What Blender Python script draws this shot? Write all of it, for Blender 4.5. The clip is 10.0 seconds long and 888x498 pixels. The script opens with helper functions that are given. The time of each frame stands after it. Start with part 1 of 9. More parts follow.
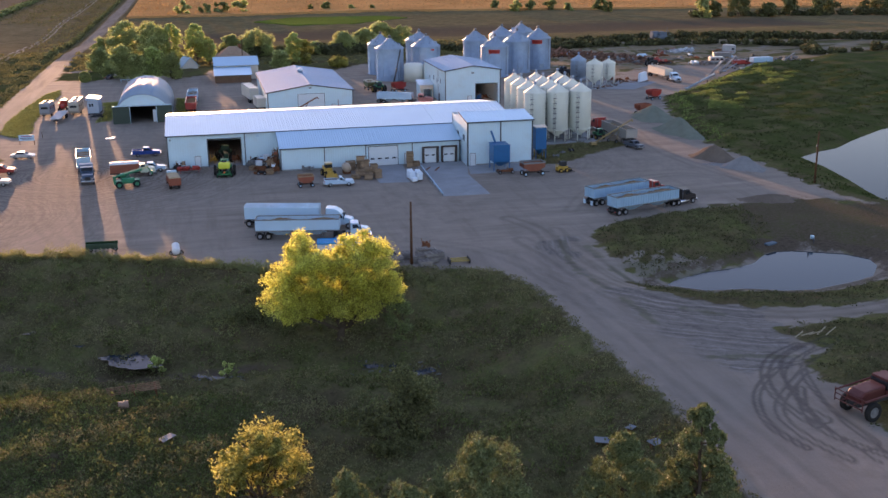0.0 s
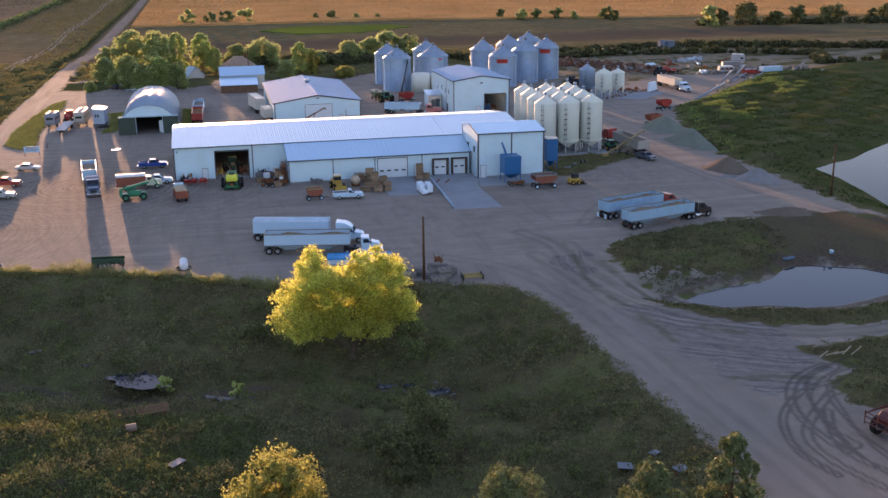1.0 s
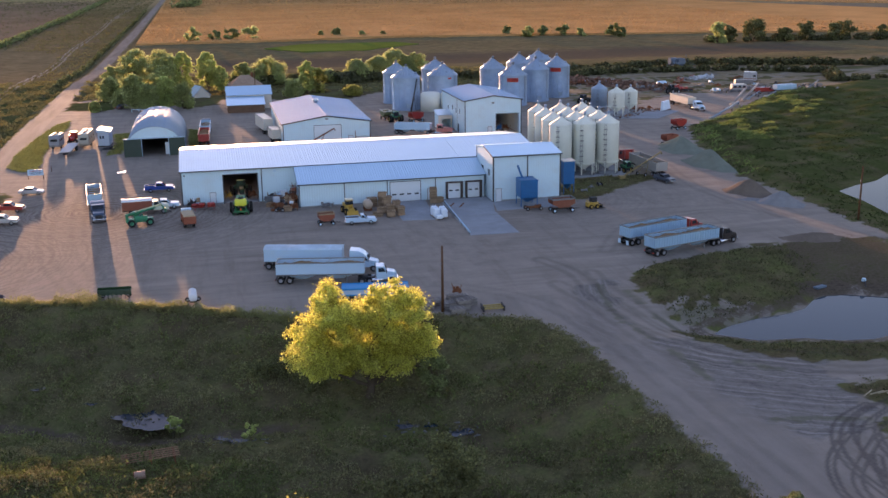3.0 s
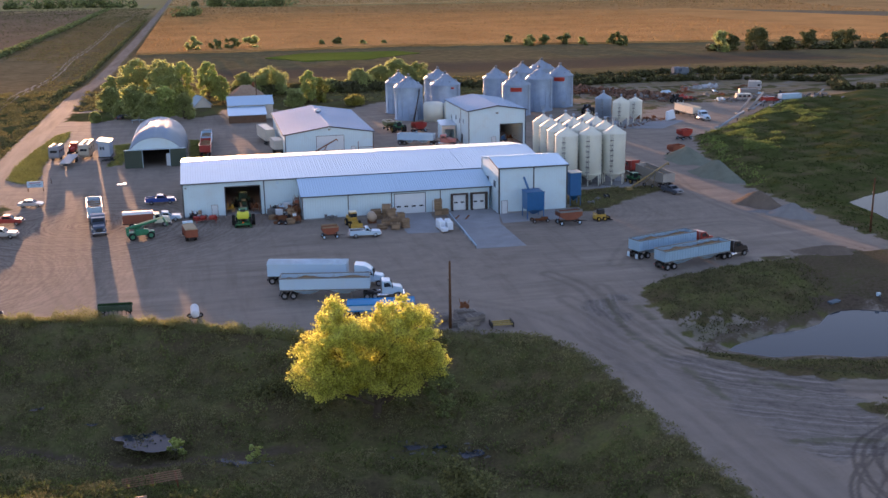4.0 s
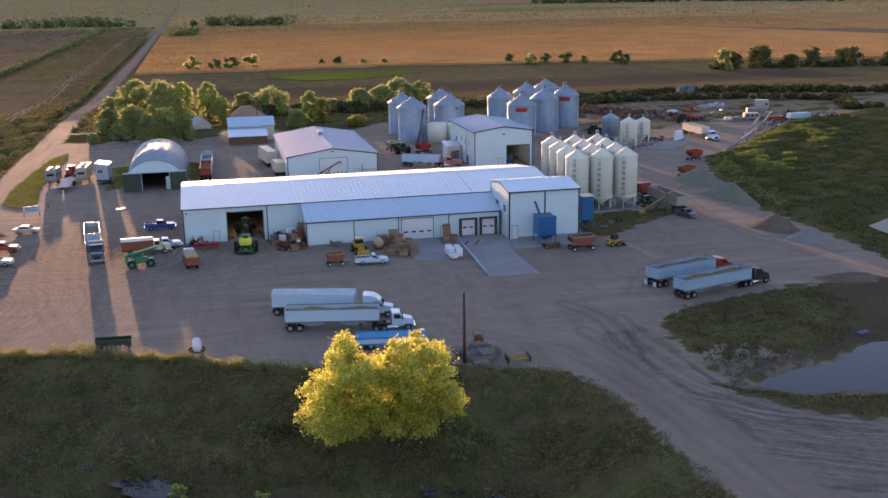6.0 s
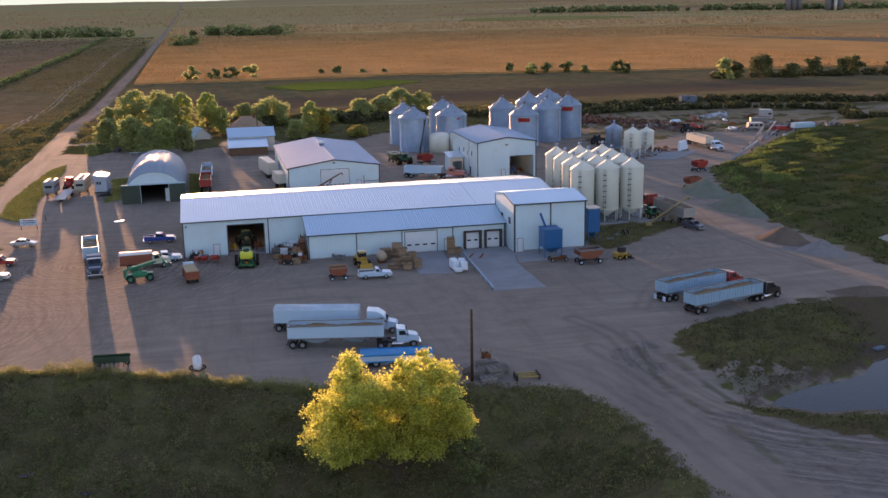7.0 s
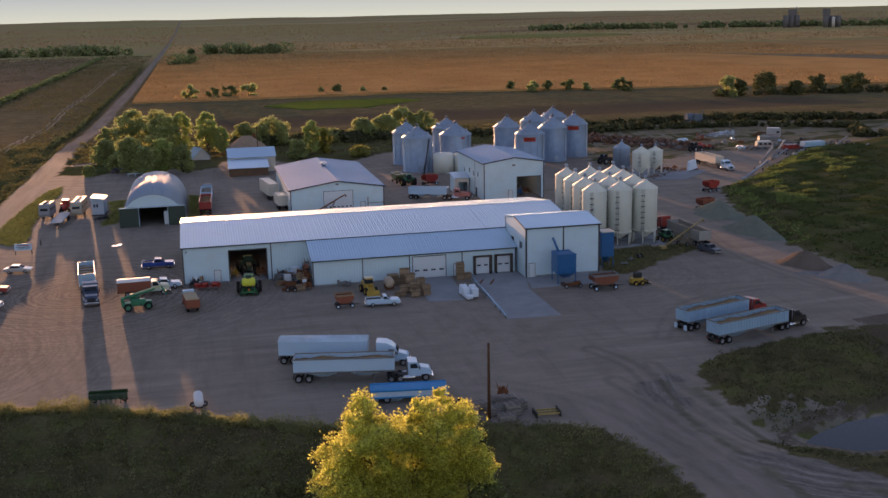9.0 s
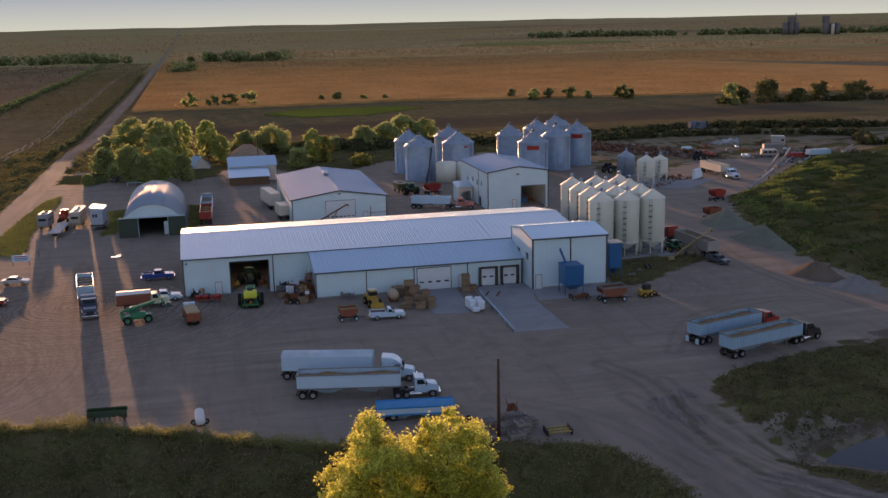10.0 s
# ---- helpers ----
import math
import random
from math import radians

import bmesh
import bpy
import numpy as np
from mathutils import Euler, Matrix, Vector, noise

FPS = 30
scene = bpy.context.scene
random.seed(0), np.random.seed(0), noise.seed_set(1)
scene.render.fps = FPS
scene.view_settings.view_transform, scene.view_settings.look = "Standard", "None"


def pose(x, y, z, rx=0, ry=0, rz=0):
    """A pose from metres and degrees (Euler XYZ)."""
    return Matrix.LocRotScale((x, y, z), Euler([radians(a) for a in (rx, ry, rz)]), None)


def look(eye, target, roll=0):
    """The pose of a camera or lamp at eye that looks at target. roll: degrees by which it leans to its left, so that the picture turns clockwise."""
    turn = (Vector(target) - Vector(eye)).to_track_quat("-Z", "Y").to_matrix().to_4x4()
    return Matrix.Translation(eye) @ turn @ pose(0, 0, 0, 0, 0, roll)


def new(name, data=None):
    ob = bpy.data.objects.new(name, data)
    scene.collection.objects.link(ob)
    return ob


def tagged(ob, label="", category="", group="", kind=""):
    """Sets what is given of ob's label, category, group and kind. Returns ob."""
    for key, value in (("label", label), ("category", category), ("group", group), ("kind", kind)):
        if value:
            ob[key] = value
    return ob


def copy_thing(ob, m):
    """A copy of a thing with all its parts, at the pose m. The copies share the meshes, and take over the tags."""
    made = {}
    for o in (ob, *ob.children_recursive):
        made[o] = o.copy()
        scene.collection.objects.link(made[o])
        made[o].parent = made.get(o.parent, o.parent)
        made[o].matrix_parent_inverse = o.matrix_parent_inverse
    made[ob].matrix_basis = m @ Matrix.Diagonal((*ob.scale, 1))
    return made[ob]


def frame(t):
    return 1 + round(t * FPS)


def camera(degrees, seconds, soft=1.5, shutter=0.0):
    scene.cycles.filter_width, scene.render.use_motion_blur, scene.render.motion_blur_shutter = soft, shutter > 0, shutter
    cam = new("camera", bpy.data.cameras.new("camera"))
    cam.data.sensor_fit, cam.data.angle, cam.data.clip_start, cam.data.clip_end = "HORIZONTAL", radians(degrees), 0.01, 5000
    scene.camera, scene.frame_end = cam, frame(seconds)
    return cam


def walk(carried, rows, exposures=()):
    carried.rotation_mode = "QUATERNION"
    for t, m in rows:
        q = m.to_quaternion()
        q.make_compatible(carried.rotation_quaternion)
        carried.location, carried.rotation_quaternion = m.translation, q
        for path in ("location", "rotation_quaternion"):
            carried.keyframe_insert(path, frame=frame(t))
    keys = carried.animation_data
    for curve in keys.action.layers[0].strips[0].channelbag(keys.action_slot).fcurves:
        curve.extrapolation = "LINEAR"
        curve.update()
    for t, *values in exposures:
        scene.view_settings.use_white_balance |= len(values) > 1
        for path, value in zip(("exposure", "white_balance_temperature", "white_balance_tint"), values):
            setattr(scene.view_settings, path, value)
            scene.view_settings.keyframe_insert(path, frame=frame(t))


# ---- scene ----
# camera: seconds, eye x y z, yaw, pitch, roll
cam = camera(45.29, 10.0, soft=1.55)
ROWS = [
    (0.0, 1.097, 2.993, 43.189, -13.055, -16.610, 0.515),
    (0.5, 0.803, 4.596, 43.313, -12.954, -16.404, 0.550),
    (1.0, 0.541, 6.154, 43.431, -12.877, -16.202, 0.584),
    (1.5, 0.308, 7.679, 43.541, -12.822, -16.000, 0.619),
    (2.0, 0.101, 9.183, 43.642, -12.785, -15.796, 0.655),
    (2.5, -0.085, 10.679, 43.731, -12.765, -15.589, 0.691),
    (3.0, -0.250, 12.174, 43.808, -12.758, -15.378, 0.727),
    (3.5, -0.400, 13.678, 43.873, -12.765, -15.162, 0.764),
    (4.0, -0.535, 15.195, 43.924, -12.781, -14.940, 0.800),
    (4.5, -0.658, 16.731, 43.963, -12.805, -14.713, 0.837),
    (5.0, -0.772, 18.290, 43.989, -12.836, -14.481, 0.874),
    (5.5, -0.878, 19.874, 44.003, -12.872, -14.244, 0.911),
    (6.0, -0.979, 21.482, 44.007, -12.911, -14.003, 0.947),
    (6.5, -1.076, 23.114, 44.002, -12.952, -13.761, 0.983),
    (7.0, -1.171, 24.769, 43.990, -12.993, -13.519, 1.018),
    (7.5, -1.266, 26.440, 43.974, -13.033, -13.278, 1.051),
    (8.0, -1.360, 28.124, 43.956, -13.072, -13.043, 1.084),
    (8.5, -1.457, 29.814, 43.940, -13.108, -12.816, 1.115),
    (9.0, -1.556, 31.501, 43.928, -13.141, -12.599, 1.143),
    (9.5, -1.659, 33.176, 43.926, -13.169, -12.398, 1.169),
    (10.0, -1.765, 34.827, 43.936, -13.192, -12.216, 1.193),
]
walk(cam, [(t, pose(x, y, z, 90 + pitch, roll, yaw)) for t, x, y, z, yaw, pitch, roll in ROWS],
     exposures=[(0.0, 2.22, 5860, 35), (2.5, 2.27, 5900, 36), (5.0, 2.15, 6010, 37), (7.5, 1.88, 6190, 38), (10.0, 1.33, 6300, 39)])

# ---- light ----
SUN_EL, SUN_AZ = radians(3.1), radians(-6.3)
world = bpy.data.worlds.new("sky")
scene.world = world
world.use_nodes = True
wn = world.node_tree.nodes
sky = wn.new("ShaderNodeTexSky")
sky.sky_type = "NISHITA"
sky.sun_disc = False
sky.sun_elevation, sky.sun_rotation = SUN_EL, SUN_AZ
sky.air_density, sky.dust_density, sky.ozone_density = 1.0, 0.4, 1.6
haze = wn.new("ShaderNodeHueSaturation")
haze.inputs["Saturation"].default_value = 0.82
world.node_tree.links.new(sky.outputs[0], haze.inputs["Color"])
world.node_tree.links.new(haze.outputs[0], wn["Background"].inputs[0])
wn["Background"].inputs[1].default_value = 0.15
lamp = new("sun", bpy.data.lights.new("sun", "SUN"))
lamp.data.energy, lamp.data.angle, lamp.data.color = 2.45, radians(0.6), (1.0, 0.57, 0.23)
SUN_DIR = Vector((math.sin(SUN_AZ), math.cos(SUN_AZ), math.tan(SUN_EL)))
lamp.matrix_world = look(SUN_DIR * 300, (0, 0, 0))



def haze_backdrop():
    """A glowing backdrop ring painted as pale evening haze low over the rim of the plain, below the sun."""
    m = bpy.data.materials.new("glowing_haze_ring")
    m.use_nodes = True
    n, ln = m.node_tree.nodes, m.node_tree.links
    n.remove(n["Principled BSDF"])
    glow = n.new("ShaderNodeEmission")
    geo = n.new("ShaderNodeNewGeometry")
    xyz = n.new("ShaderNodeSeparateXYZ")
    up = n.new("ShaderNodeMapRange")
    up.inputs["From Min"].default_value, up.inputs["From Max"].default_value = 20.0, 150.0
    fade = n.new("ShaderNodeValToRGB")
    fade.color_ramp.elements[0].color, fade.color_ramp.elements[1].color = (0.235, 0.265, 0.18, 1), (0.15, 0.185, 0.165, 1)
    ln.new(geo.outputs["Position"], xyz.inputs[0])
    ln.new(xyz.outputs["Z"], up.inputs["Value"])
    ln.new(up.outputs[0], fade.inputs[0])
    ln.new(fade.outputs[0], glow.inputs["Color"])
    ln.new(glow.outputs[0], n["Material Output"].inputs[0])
    bm = bmesh.new()
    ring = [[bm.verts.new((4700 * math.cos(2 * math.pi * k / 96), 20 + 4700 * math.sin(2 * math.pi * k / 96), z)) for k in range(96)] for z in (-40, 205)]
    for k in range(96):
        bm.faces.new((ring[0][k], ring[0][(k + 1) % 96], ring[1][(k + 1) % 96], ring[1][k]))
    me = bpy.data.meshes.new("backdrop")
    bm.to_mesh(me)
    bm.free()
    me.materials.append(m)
    tagged(new("backdrop", me), "glowing ring painted as pale grey evening haze along the horizon", "sky", kind="structure")


haze_backdrop()

# ---- materials ----
MATS = {}


def shade(rgb, k):
    return tuple(min(1.0, max(0.0, c * k)) for c in rgb) + (1.0,)


def material(name, base, rough=0.6, metal=0.0, var=0.18, scale=0.7, fine=9.0, bump=0.15, depth=0.01, rand=0.0, ribs="", period=0.3, rib_depth=0.02, dirt=0.0, dirt_rgb=(0.16, 0.12, 0.08), island=0.0, leaf=0.0, coat=0.0, matt=False):
    """A surface with coarse and fine variation, optional pressed ribs along an axis, grime and leaf translucency."""
    if name in MATS:
        return MATS[name]
    m = bpy.data.materials.new(name)
    m.use_nodes = True
    nt = m.node_tree
    n, ln = nt.nodes, nt.links
    bsdf = n["Principled BSDF"]
    tc = n.new("ShaderNodeTexCoord")
    a = n.new("ShaderNodeTexNoise")
    a.inputs["Scale"].default_value, a.inputs["Detail"].default_value, a.inputs["Roughness"].default_value = scale, 5, 0.6
    b = n.new("ShaderNodeTexNoise")
    b.inputs["Scale"].default_value, b.inputs["Detail"].default_value = fine, 3
    ln.new(tc.outputs["Object"], a.inputs["Vector"])
    ln.new(tc.outputs["Object"], b.inputs["Vector"])
    s = n.new("ShaderNodeMath")
    s.operation = "MULTIPLY_ADD"
    s.inputs[1].default_value = 0.4
    ln.new(b.outputs["Fac"], s.inputs[0])
    h = n.new("ShaderNodeMath")
    h.operation = "MULTIPLY"
    h.inputs[1].default_value = 0.6
    ln.new(a.outputs["Fac"], h.inputs[0])
    ln.new(h.outputs[0], s.inputs[2])
    value = s.outputs[0]
    for kind, amount in (("rand", rand), ("island", island)):
        if amount:
            src = n.new("ShaderNodeObjectInfo") if kind == "rand" else n.new("ShaderNodeNewGeometry")
            q = n.new("ShaderNodeMath")
            q.operation = "MULTIPLY_ADD"
            q.inputs[1].default_value = amount
            ln.new(src.outputs["Random" if kind == "rand" else "Random Per Island"], q.inputs[0])
            ln.new(value, q.inputs[2])
            p = n.new("ShaderNodeMath")
            p.operation = "SUBTRACT"
            p.inputs[1].default_value = amount / 2
            ln.new(q.outputs[0], p.inputs[0])
            value = p.outputs[0]
    ramp = n.new("ShaderNodeValToRGB")
    ramp.color_ramp.elements[0].position, ramp.color_ramp.elements[1].position = 0.28, 0.72
    ramp.color_ramp.elements[0].color, ramp.color_ramp.elements[1].color = shade(base, 1 - var), shade(base, 1 + var)
    ln.new(value, ramp.inputs[0])
    colour = ramp.outputs[0]
    if dirt:
        d = n.new("ShaderNodeTexNoise")
        d.inputs["Scale"].default_value, d.inputs["Detail"].default_value, d.inputs["Roughness"].default_value = 0.35, 8, 0.7
        ln.new(tc.outputs["Object"], d.inputs["Vector"])
        dr = n.new("ShaderNodeValToRGB")
        dr.color_ramp.elements[0].position, dr.color_ramp.elements[1].position = 0.48, 0.75
        dr.color_ramp.elements[1].color = (dirt, dirt, dirt, 1)
        ln.new(d.outputs["Fac"], dr.inputs[0])
        mx = n.new("ShaderNodeMixRGB")
        mx.inputs[2].default_value = (*dirt_rgb, 1)
        ln.new(dr.outputs[0], mx.inputs[0])
        ln.new(colour, mx.inputs[1])
        colour = mx.outputs[0]
    ln.new(colour, bsdf.inputs["Base Color"])
    bsdf.inputs["Roughness"].default_value, bsdf.inputs["Metallic"].default_value = rough, metal
    if matt or rough > 0.8:
        bsdf.inputs["Specular IOR Level"].default_value = 0.0
    if coat:
        bsdf.inputs["Coat Weight"].default_value = coat
    bp = n.new("ShaderNodeBump")
    bp.inputs["Strength"].default_value, bp.inputs["Distance"].default_value = bump, depth
    ln.new(value, bp.inputs["Height"])
    normal = bp.outputs[0]
    if ribs:
        w = n.new("ShaderNodeTexWave")
        w.wave_type, w.bands_direction, w.wave_profile = "BANDS", ribs, "SIN"
        w.inputs["Scale"].default_value = 0.314 / period
        ln.new(tc.outputs["Object"], w.inputs["Vector"])
        wr = n.new("ShaderNodeValToRGB")
        wr.color_ramp.elements[0].position, wr.color_ramp.elements[1].position = 0.55, 0.9
        ln.new(w.outputs["Fac"], wr.inputs[0])
        b2 = n.new("ShaderNodeBump")
        b2.inputs["Strength"].default_value, b2.inputs["Distance"].default_value = 0.6, rib_depth
        ln.new(wr.outputs[0], b2.inputs["Height"])
        ln.new(normal, b2.inputs["Normal"])
        normal = b2.outputs[0]
    ln.new(normal, bsdf.inputs["Normal"])
    if leaf:
        tr = n.new("ShaderNodeBsdfTranslucent")
        ln.new(colour, tr.inputs["Color"])
        ms = n.new("ShaderNodeMixShader")
        ms.inputs[0].default_value = leaf
        ln.new(bsdf.outputs[0], ms.inputs[1])
        ln.new(tr.outputs[0], ms.inputs[2])
        ln.new(ms.outputs[0], n["Material Output"].inputs[0])
    MATS[name] = m
    return m


def glass(name="tinted_glass"):
    if name not in MATS:
        m = material(name, (0.02, 0.025, 0.03), 0.06, 0.0, 0.1, bump=0.0)
        m.node_tree.nodes["Principled BSDF"].inputs["Specular IOR Level"].default_value = 0.8
    return MATS[name]


WALL_X = material("white_steel_siding_x", (0.53, 0.69, 0.76), 0.45, 0, 0.06, 0.15, 4, ribs="X", period=0.45, dirt=0.25, dirt_rgb=(0.42, 0.38, 0.33))
WALL_Y = material("white_steel_siding_y", (0.53, 0.69, 0.76), 0.45, 0, 0.06, 0.15, 4, ribs="Y", period=0.45, dirt=0.25, dirt_rgb=(0.42, 0.38, 0.33))
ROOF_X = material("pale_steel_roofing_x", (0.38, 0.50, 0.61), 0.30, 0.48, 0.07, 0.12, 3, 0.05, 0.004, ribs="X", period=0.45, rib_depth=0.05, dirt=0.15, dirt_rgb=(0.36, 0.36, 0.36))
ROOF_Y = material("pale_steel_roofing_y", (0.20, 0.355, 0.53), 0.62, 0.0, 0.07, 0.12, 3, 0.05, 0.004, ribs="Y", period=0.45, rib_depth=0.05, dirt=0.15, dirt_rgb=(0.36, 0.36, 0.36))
TRIM = material("dark_trim_steel", (0.05, 0.055, 0.06), 0.5, 0.2, 0.15)
DOOR_WHITE = material("white_sectional_door", (0.62, 0.68, 0.72), 0.5, 0, 0.08, dirt=0.2, dirt_rgb=(0.4, 0.36, 0.3))
CONCRETE = material("worn_concrete", (0.275, 0.29, 0.305), 0.85, 0, 0.22, 0.25, 6, 0.3, dirt=0.4, dirt_rgb=(0.2, 0.18, 0.16))
GALV = material("galvanised_corrugated_steel", (0.27, 0.35, 0.45), 0.5, 0.5, 0.18, 0.5, 5, ribs="Z", period=0.22, rib_depth=0.02, rand=0.15)
GALV_ROOF = material("galvanised_roof_steel", (0.28, 0.36, 0.46), 0.5, 0.5, 0.14, 0.5, 5, rand=0.12)
BIN_WHITE = material("cream_white_bin_steel", (0.68, 0.70, 0.62), 0.58, 0.0, 0.07, 0.4, 4, ribs="Z", period=0.9, rib_depth=0.008, rand=0.06, dirt=0.15, dirt_rgb=(0.5, 0.45, 0.36))
STEEL = material("grey_steel", (0.20, 0.205, 0.21), 0.6, 0.4, 0.2, dirt=0.3)
RUST = material("rusted_steel", (0.19, 0.085, 0.045), 0.85, 0.1, 0.35, 1.5, 14)
BLACK = material("black_rubber", (0.03, 0.029, 0.028), 0.85, 0, 0.25, 2)
RIM = material("aluminium_rim", (0.30, 0.30, 0.31), 0.5, 0.5, 0.1)
CHASSIS = material("dark_chassis", (0.03, 0.03, 0.032), 0.7, 0.2, 0.25)
WHITE = material("white_vehicle_paint", (0.43, 0.60, 0.74), 0.35, 0, 0.04, coat=0.3, dirt=0.2, dirt_rgb=(0.45, 0.4, 0.34))
CHROME = material("chrome", (0.7, 0.7, 0.72), 0.15, 1.0, 0.05)
ALU = material("ribbed_aluminium", (0.34, 0.52, 0.68), 0.45, 0.3, 0.1, 0.8, dirt=0.2, dirt_rgb=(0.35, 0.33, 0.3))
RED = material("red_paint", (0.34, 0.03, 0.02), 0.4, 0, 0.15, coat=0.2, dirt=0.25)
ORANGE = material("faded_orange_red_paint", (0.25, 0.068, 0.032), 0.6, 0, 0.2, dirt=0.35)
BROWN = material("brown_red_paint", (0.25, 0.075, 0.04), 0.5, 0, 0.15, dirt=0.2)
BLUE = material("royal_blue_paint", (0.004, 0.105, 0.28), 0.4, 0, 0.15, coat=0.1, dirt=0.15, dirt_rgb=(0.06, 0.07, 0.1))
SKYBLUE = material("bright_blue_paint", (0.004, 0.22, 0.5), 0.75, 0, 0.1)
NAVY = material("navy_paint", (0.03, 0.022, 0.02), 0.55, 0.1, 0.1, coat=0.1)
GREEN = material("green_machine_paint", (0.015, 0.14, 0.05), 0.45, 0, 0.15, dirt=0.2)
TEAL = material("green_telehandler_paint", (0.02, 0.20, 0.10), 0.45, 0, 0.15, dirt=0.2)
YELLOW = material("yellow_machine_paint", (0.46, 0.29, 0.04), 0.45, 0, 0.12, dirt=0.2)
POLY = material("yellow_poly_tank", (0.62, 0.64, 0.05), 0.4, 0, 0.1)
TAN = material("tan_canvas_tarp", (0.45, 0.36, 0.24), 0.85, 0, 0.15)
GRAIN = material("corn_grain", (0.24, 0.165, 0.09), 0.9, 0, 0.25, 0.6, 30, 0.3)
WOOD = material("weathered_wood", (0.28, 0.20, 0.13), 0.85, 0, 0.3, 1.2, 12, rand=0.5)
POLE_WOOD = material("brown_creosoted_pole", (0.11, 0.06, 0.035), 0.85, 0, 0.3, 1.0, 10)
SILVER = material("silver_car_paint", (0.50, 0.50, 0.50), 0.3, 0.4, 0.05, coat=0.4)
CREAM = material("cream_camper_skin", (0.60, 0.55, 0.46), 0.5, 0, 0.1, dirt=0.2)
SIGN_RED = material("red_sign_enamel", (0.62, 0.06, 0.035), 0.5, 0, 0.1)
LAMP_RED = material("red_lens", (0.6, 0.04, 0.02), 0.3)
BAGS = material("white_woven_bag", (0.64, 0.72, 0.80), 0.7, 0, 0.08, 2.0, 20, 0.4)
PANEL_GREEN = material("dark_green_panel", (0.03, 0.05, 0.035), 0.6, 0, 0.15, ribs="X", period=0.45)

# ---- mesh helpers ----


def faces_of(bm, verts, smooth=False):
    f = bm.faces.new(verts)
    f.smooth = smooth
    return f


def box(bm, x0, x1, y0, y1, z0, z1, bevel=0.0):
    v = [bm.verts.new((x, y, z)) for z in (z0, z1) for y in (y0, y1) for x in (x0, x1)]
    made = [bm.faces.new([v[i] for i in q]) for q in ((0, 2, 3, 1), (4, 5, 7, 6), (0, 1, 5, 4), (2, 6, 7, 3), (0, 4, 6, 2), (1, 3, 7, 5))]
    if bevel:
        edges = list({e for f in made for e in f.edges})
        bmesh.ops.bevel(bm, geom=edges, offset=bevel, segments=2, affect="EDGES", profile=0.6)
    return bm


def prism(bm, pts, axis, a, b, bevel=0.0):
    """A polygon drawn across an axis and drawn out from a to b. axis y: points are (x, z); axis x: (y, z); axis z: (x, y)."""
    def at(p, c):
        return {"y": (p[0], c, p[1]), "x": (c, p[0], p[1]), "z": (p[0], p[1], c)}[axis]
    lo = [bm.verts.new(at(p, a)) for p in pts]
    hi = [bm.verts.new(at(p, b)) for p in pts]
    k = len(pts)
    made = [bm.faces.new(lo), bm.faces.new(hi[::-1])]
    made += [bm.faces.new((lo[i], hi[i], hi[(i + 1) % k], lo[(i + 1) % k])) for i in range(k)]
    bmesh.ops.recalc_face_normals(bm, faces=made)
    if bevel:
        bmesh.ops.bevel(bm, geom=list({e for f in made for e in f.edges}), offset=bevel, segments=2, affect="EDGES", profile=0.6)
    return bm


def tube(bm, p0, p1, r0, r1=None, n=10, caps=True):
    r1 = r0 if r1 is None else r1
    p0, p1 = Vector(p0), Vector(p1)
    d = (p1 - p0).normalized()
    u = d.orthogonal().normalized()
    w = d.cross(u)
    ring = lambda p, r: [bm.verts.new(p + (u * math.cos(2 * math.pi * i / n) + w * math.sin(2 * math.pi * i / n)) * r) for i in range(n)]
    a, b = ring(p0, r0), ring(p1, r1)
    for i in range(n):
        faces_of(bm, (a[i], a[(i + 1) % n], b[(i + 1) % n], b[i]), n > 6)
    if caps:
        bm.faces.new(a[::-1])
        bm.faces.new(b)
    return bm


def lathe(bm, profile, n=32, cx=0.0, cy=0.0):
    """Rings of (radius, height) joined into a turned body."""
    rings = []
    for r, z in profile:
        rings.append([bm.verts.new((cx + r * math.cos(2 * math.pi * i / n), cy + r * math.sin(2 * math.pi * i / n), z)) for i in range(n)] if r > 1e-4 else [bm.verts.new((cx, cy, z))])
    for a, b in zip(rings, rings[1:]):
        for i in range(n):
            j = (i + 1) % n
            q = [a[i % len(a)], a[j % len(a)], b[j % len(b)], b[i % len(b)]]
            q = [v for k, v in enumerate(q) if v not in q[:k]]
            faces_of(bm, q, True)
    return bm


def part(name, bm, mat, parent=None, label=""):
    me = bpy.data.meshes.new(name)
    bm.to_mesh(me)
    bm.free()
    me.materials.append(mat)
    ob = new(name, me)
    ob.parent = parent
    if label:
        tagged(ob, label)
    return ob


def again(name, src, parent, m=None):
    """Another object on the mesh of src."""
    ob = new(name, src.data)
    ob.parent = parent
    ob.matrix_basis = m or Matrix()
    return ob


def thing(name, m, label, category, group="", kind=""):
    ob = new(name)
    ob.empty_display_size = 0.3
    ob.matrix_basis = m
    return tagged(ob, label, category, group, kind)


def B():
    return bmesh.new()


def quads(name, v, mat, parent=None, label=""):
    """One mesh from an array of quads (count, 4, 3)."""
    v = np.asarray(v, dtype=np.float32)
    k = len(v)
    me = bpy.data.meshes.new(name)
    me.vertices.add(4 * k)
    me.vertices.foreach_set("co", v.reshape(-1))
    me.loops.add(4 * k)
    me.loops.foreach_set("vertex_index", np.arange(4 * k, dtype=np.int32))
    me.polygons.add(k)
    me.polygons.foreach_set("loop_start", np.arange(0, 4 * k, 4, dtype=np.int32))
    me.update(calc_edges=True)
    me.materials.append(mat)
    ob = new(name, me)
    ob.parent = parent
    if label:
        tagged(ob, label)
    return ob


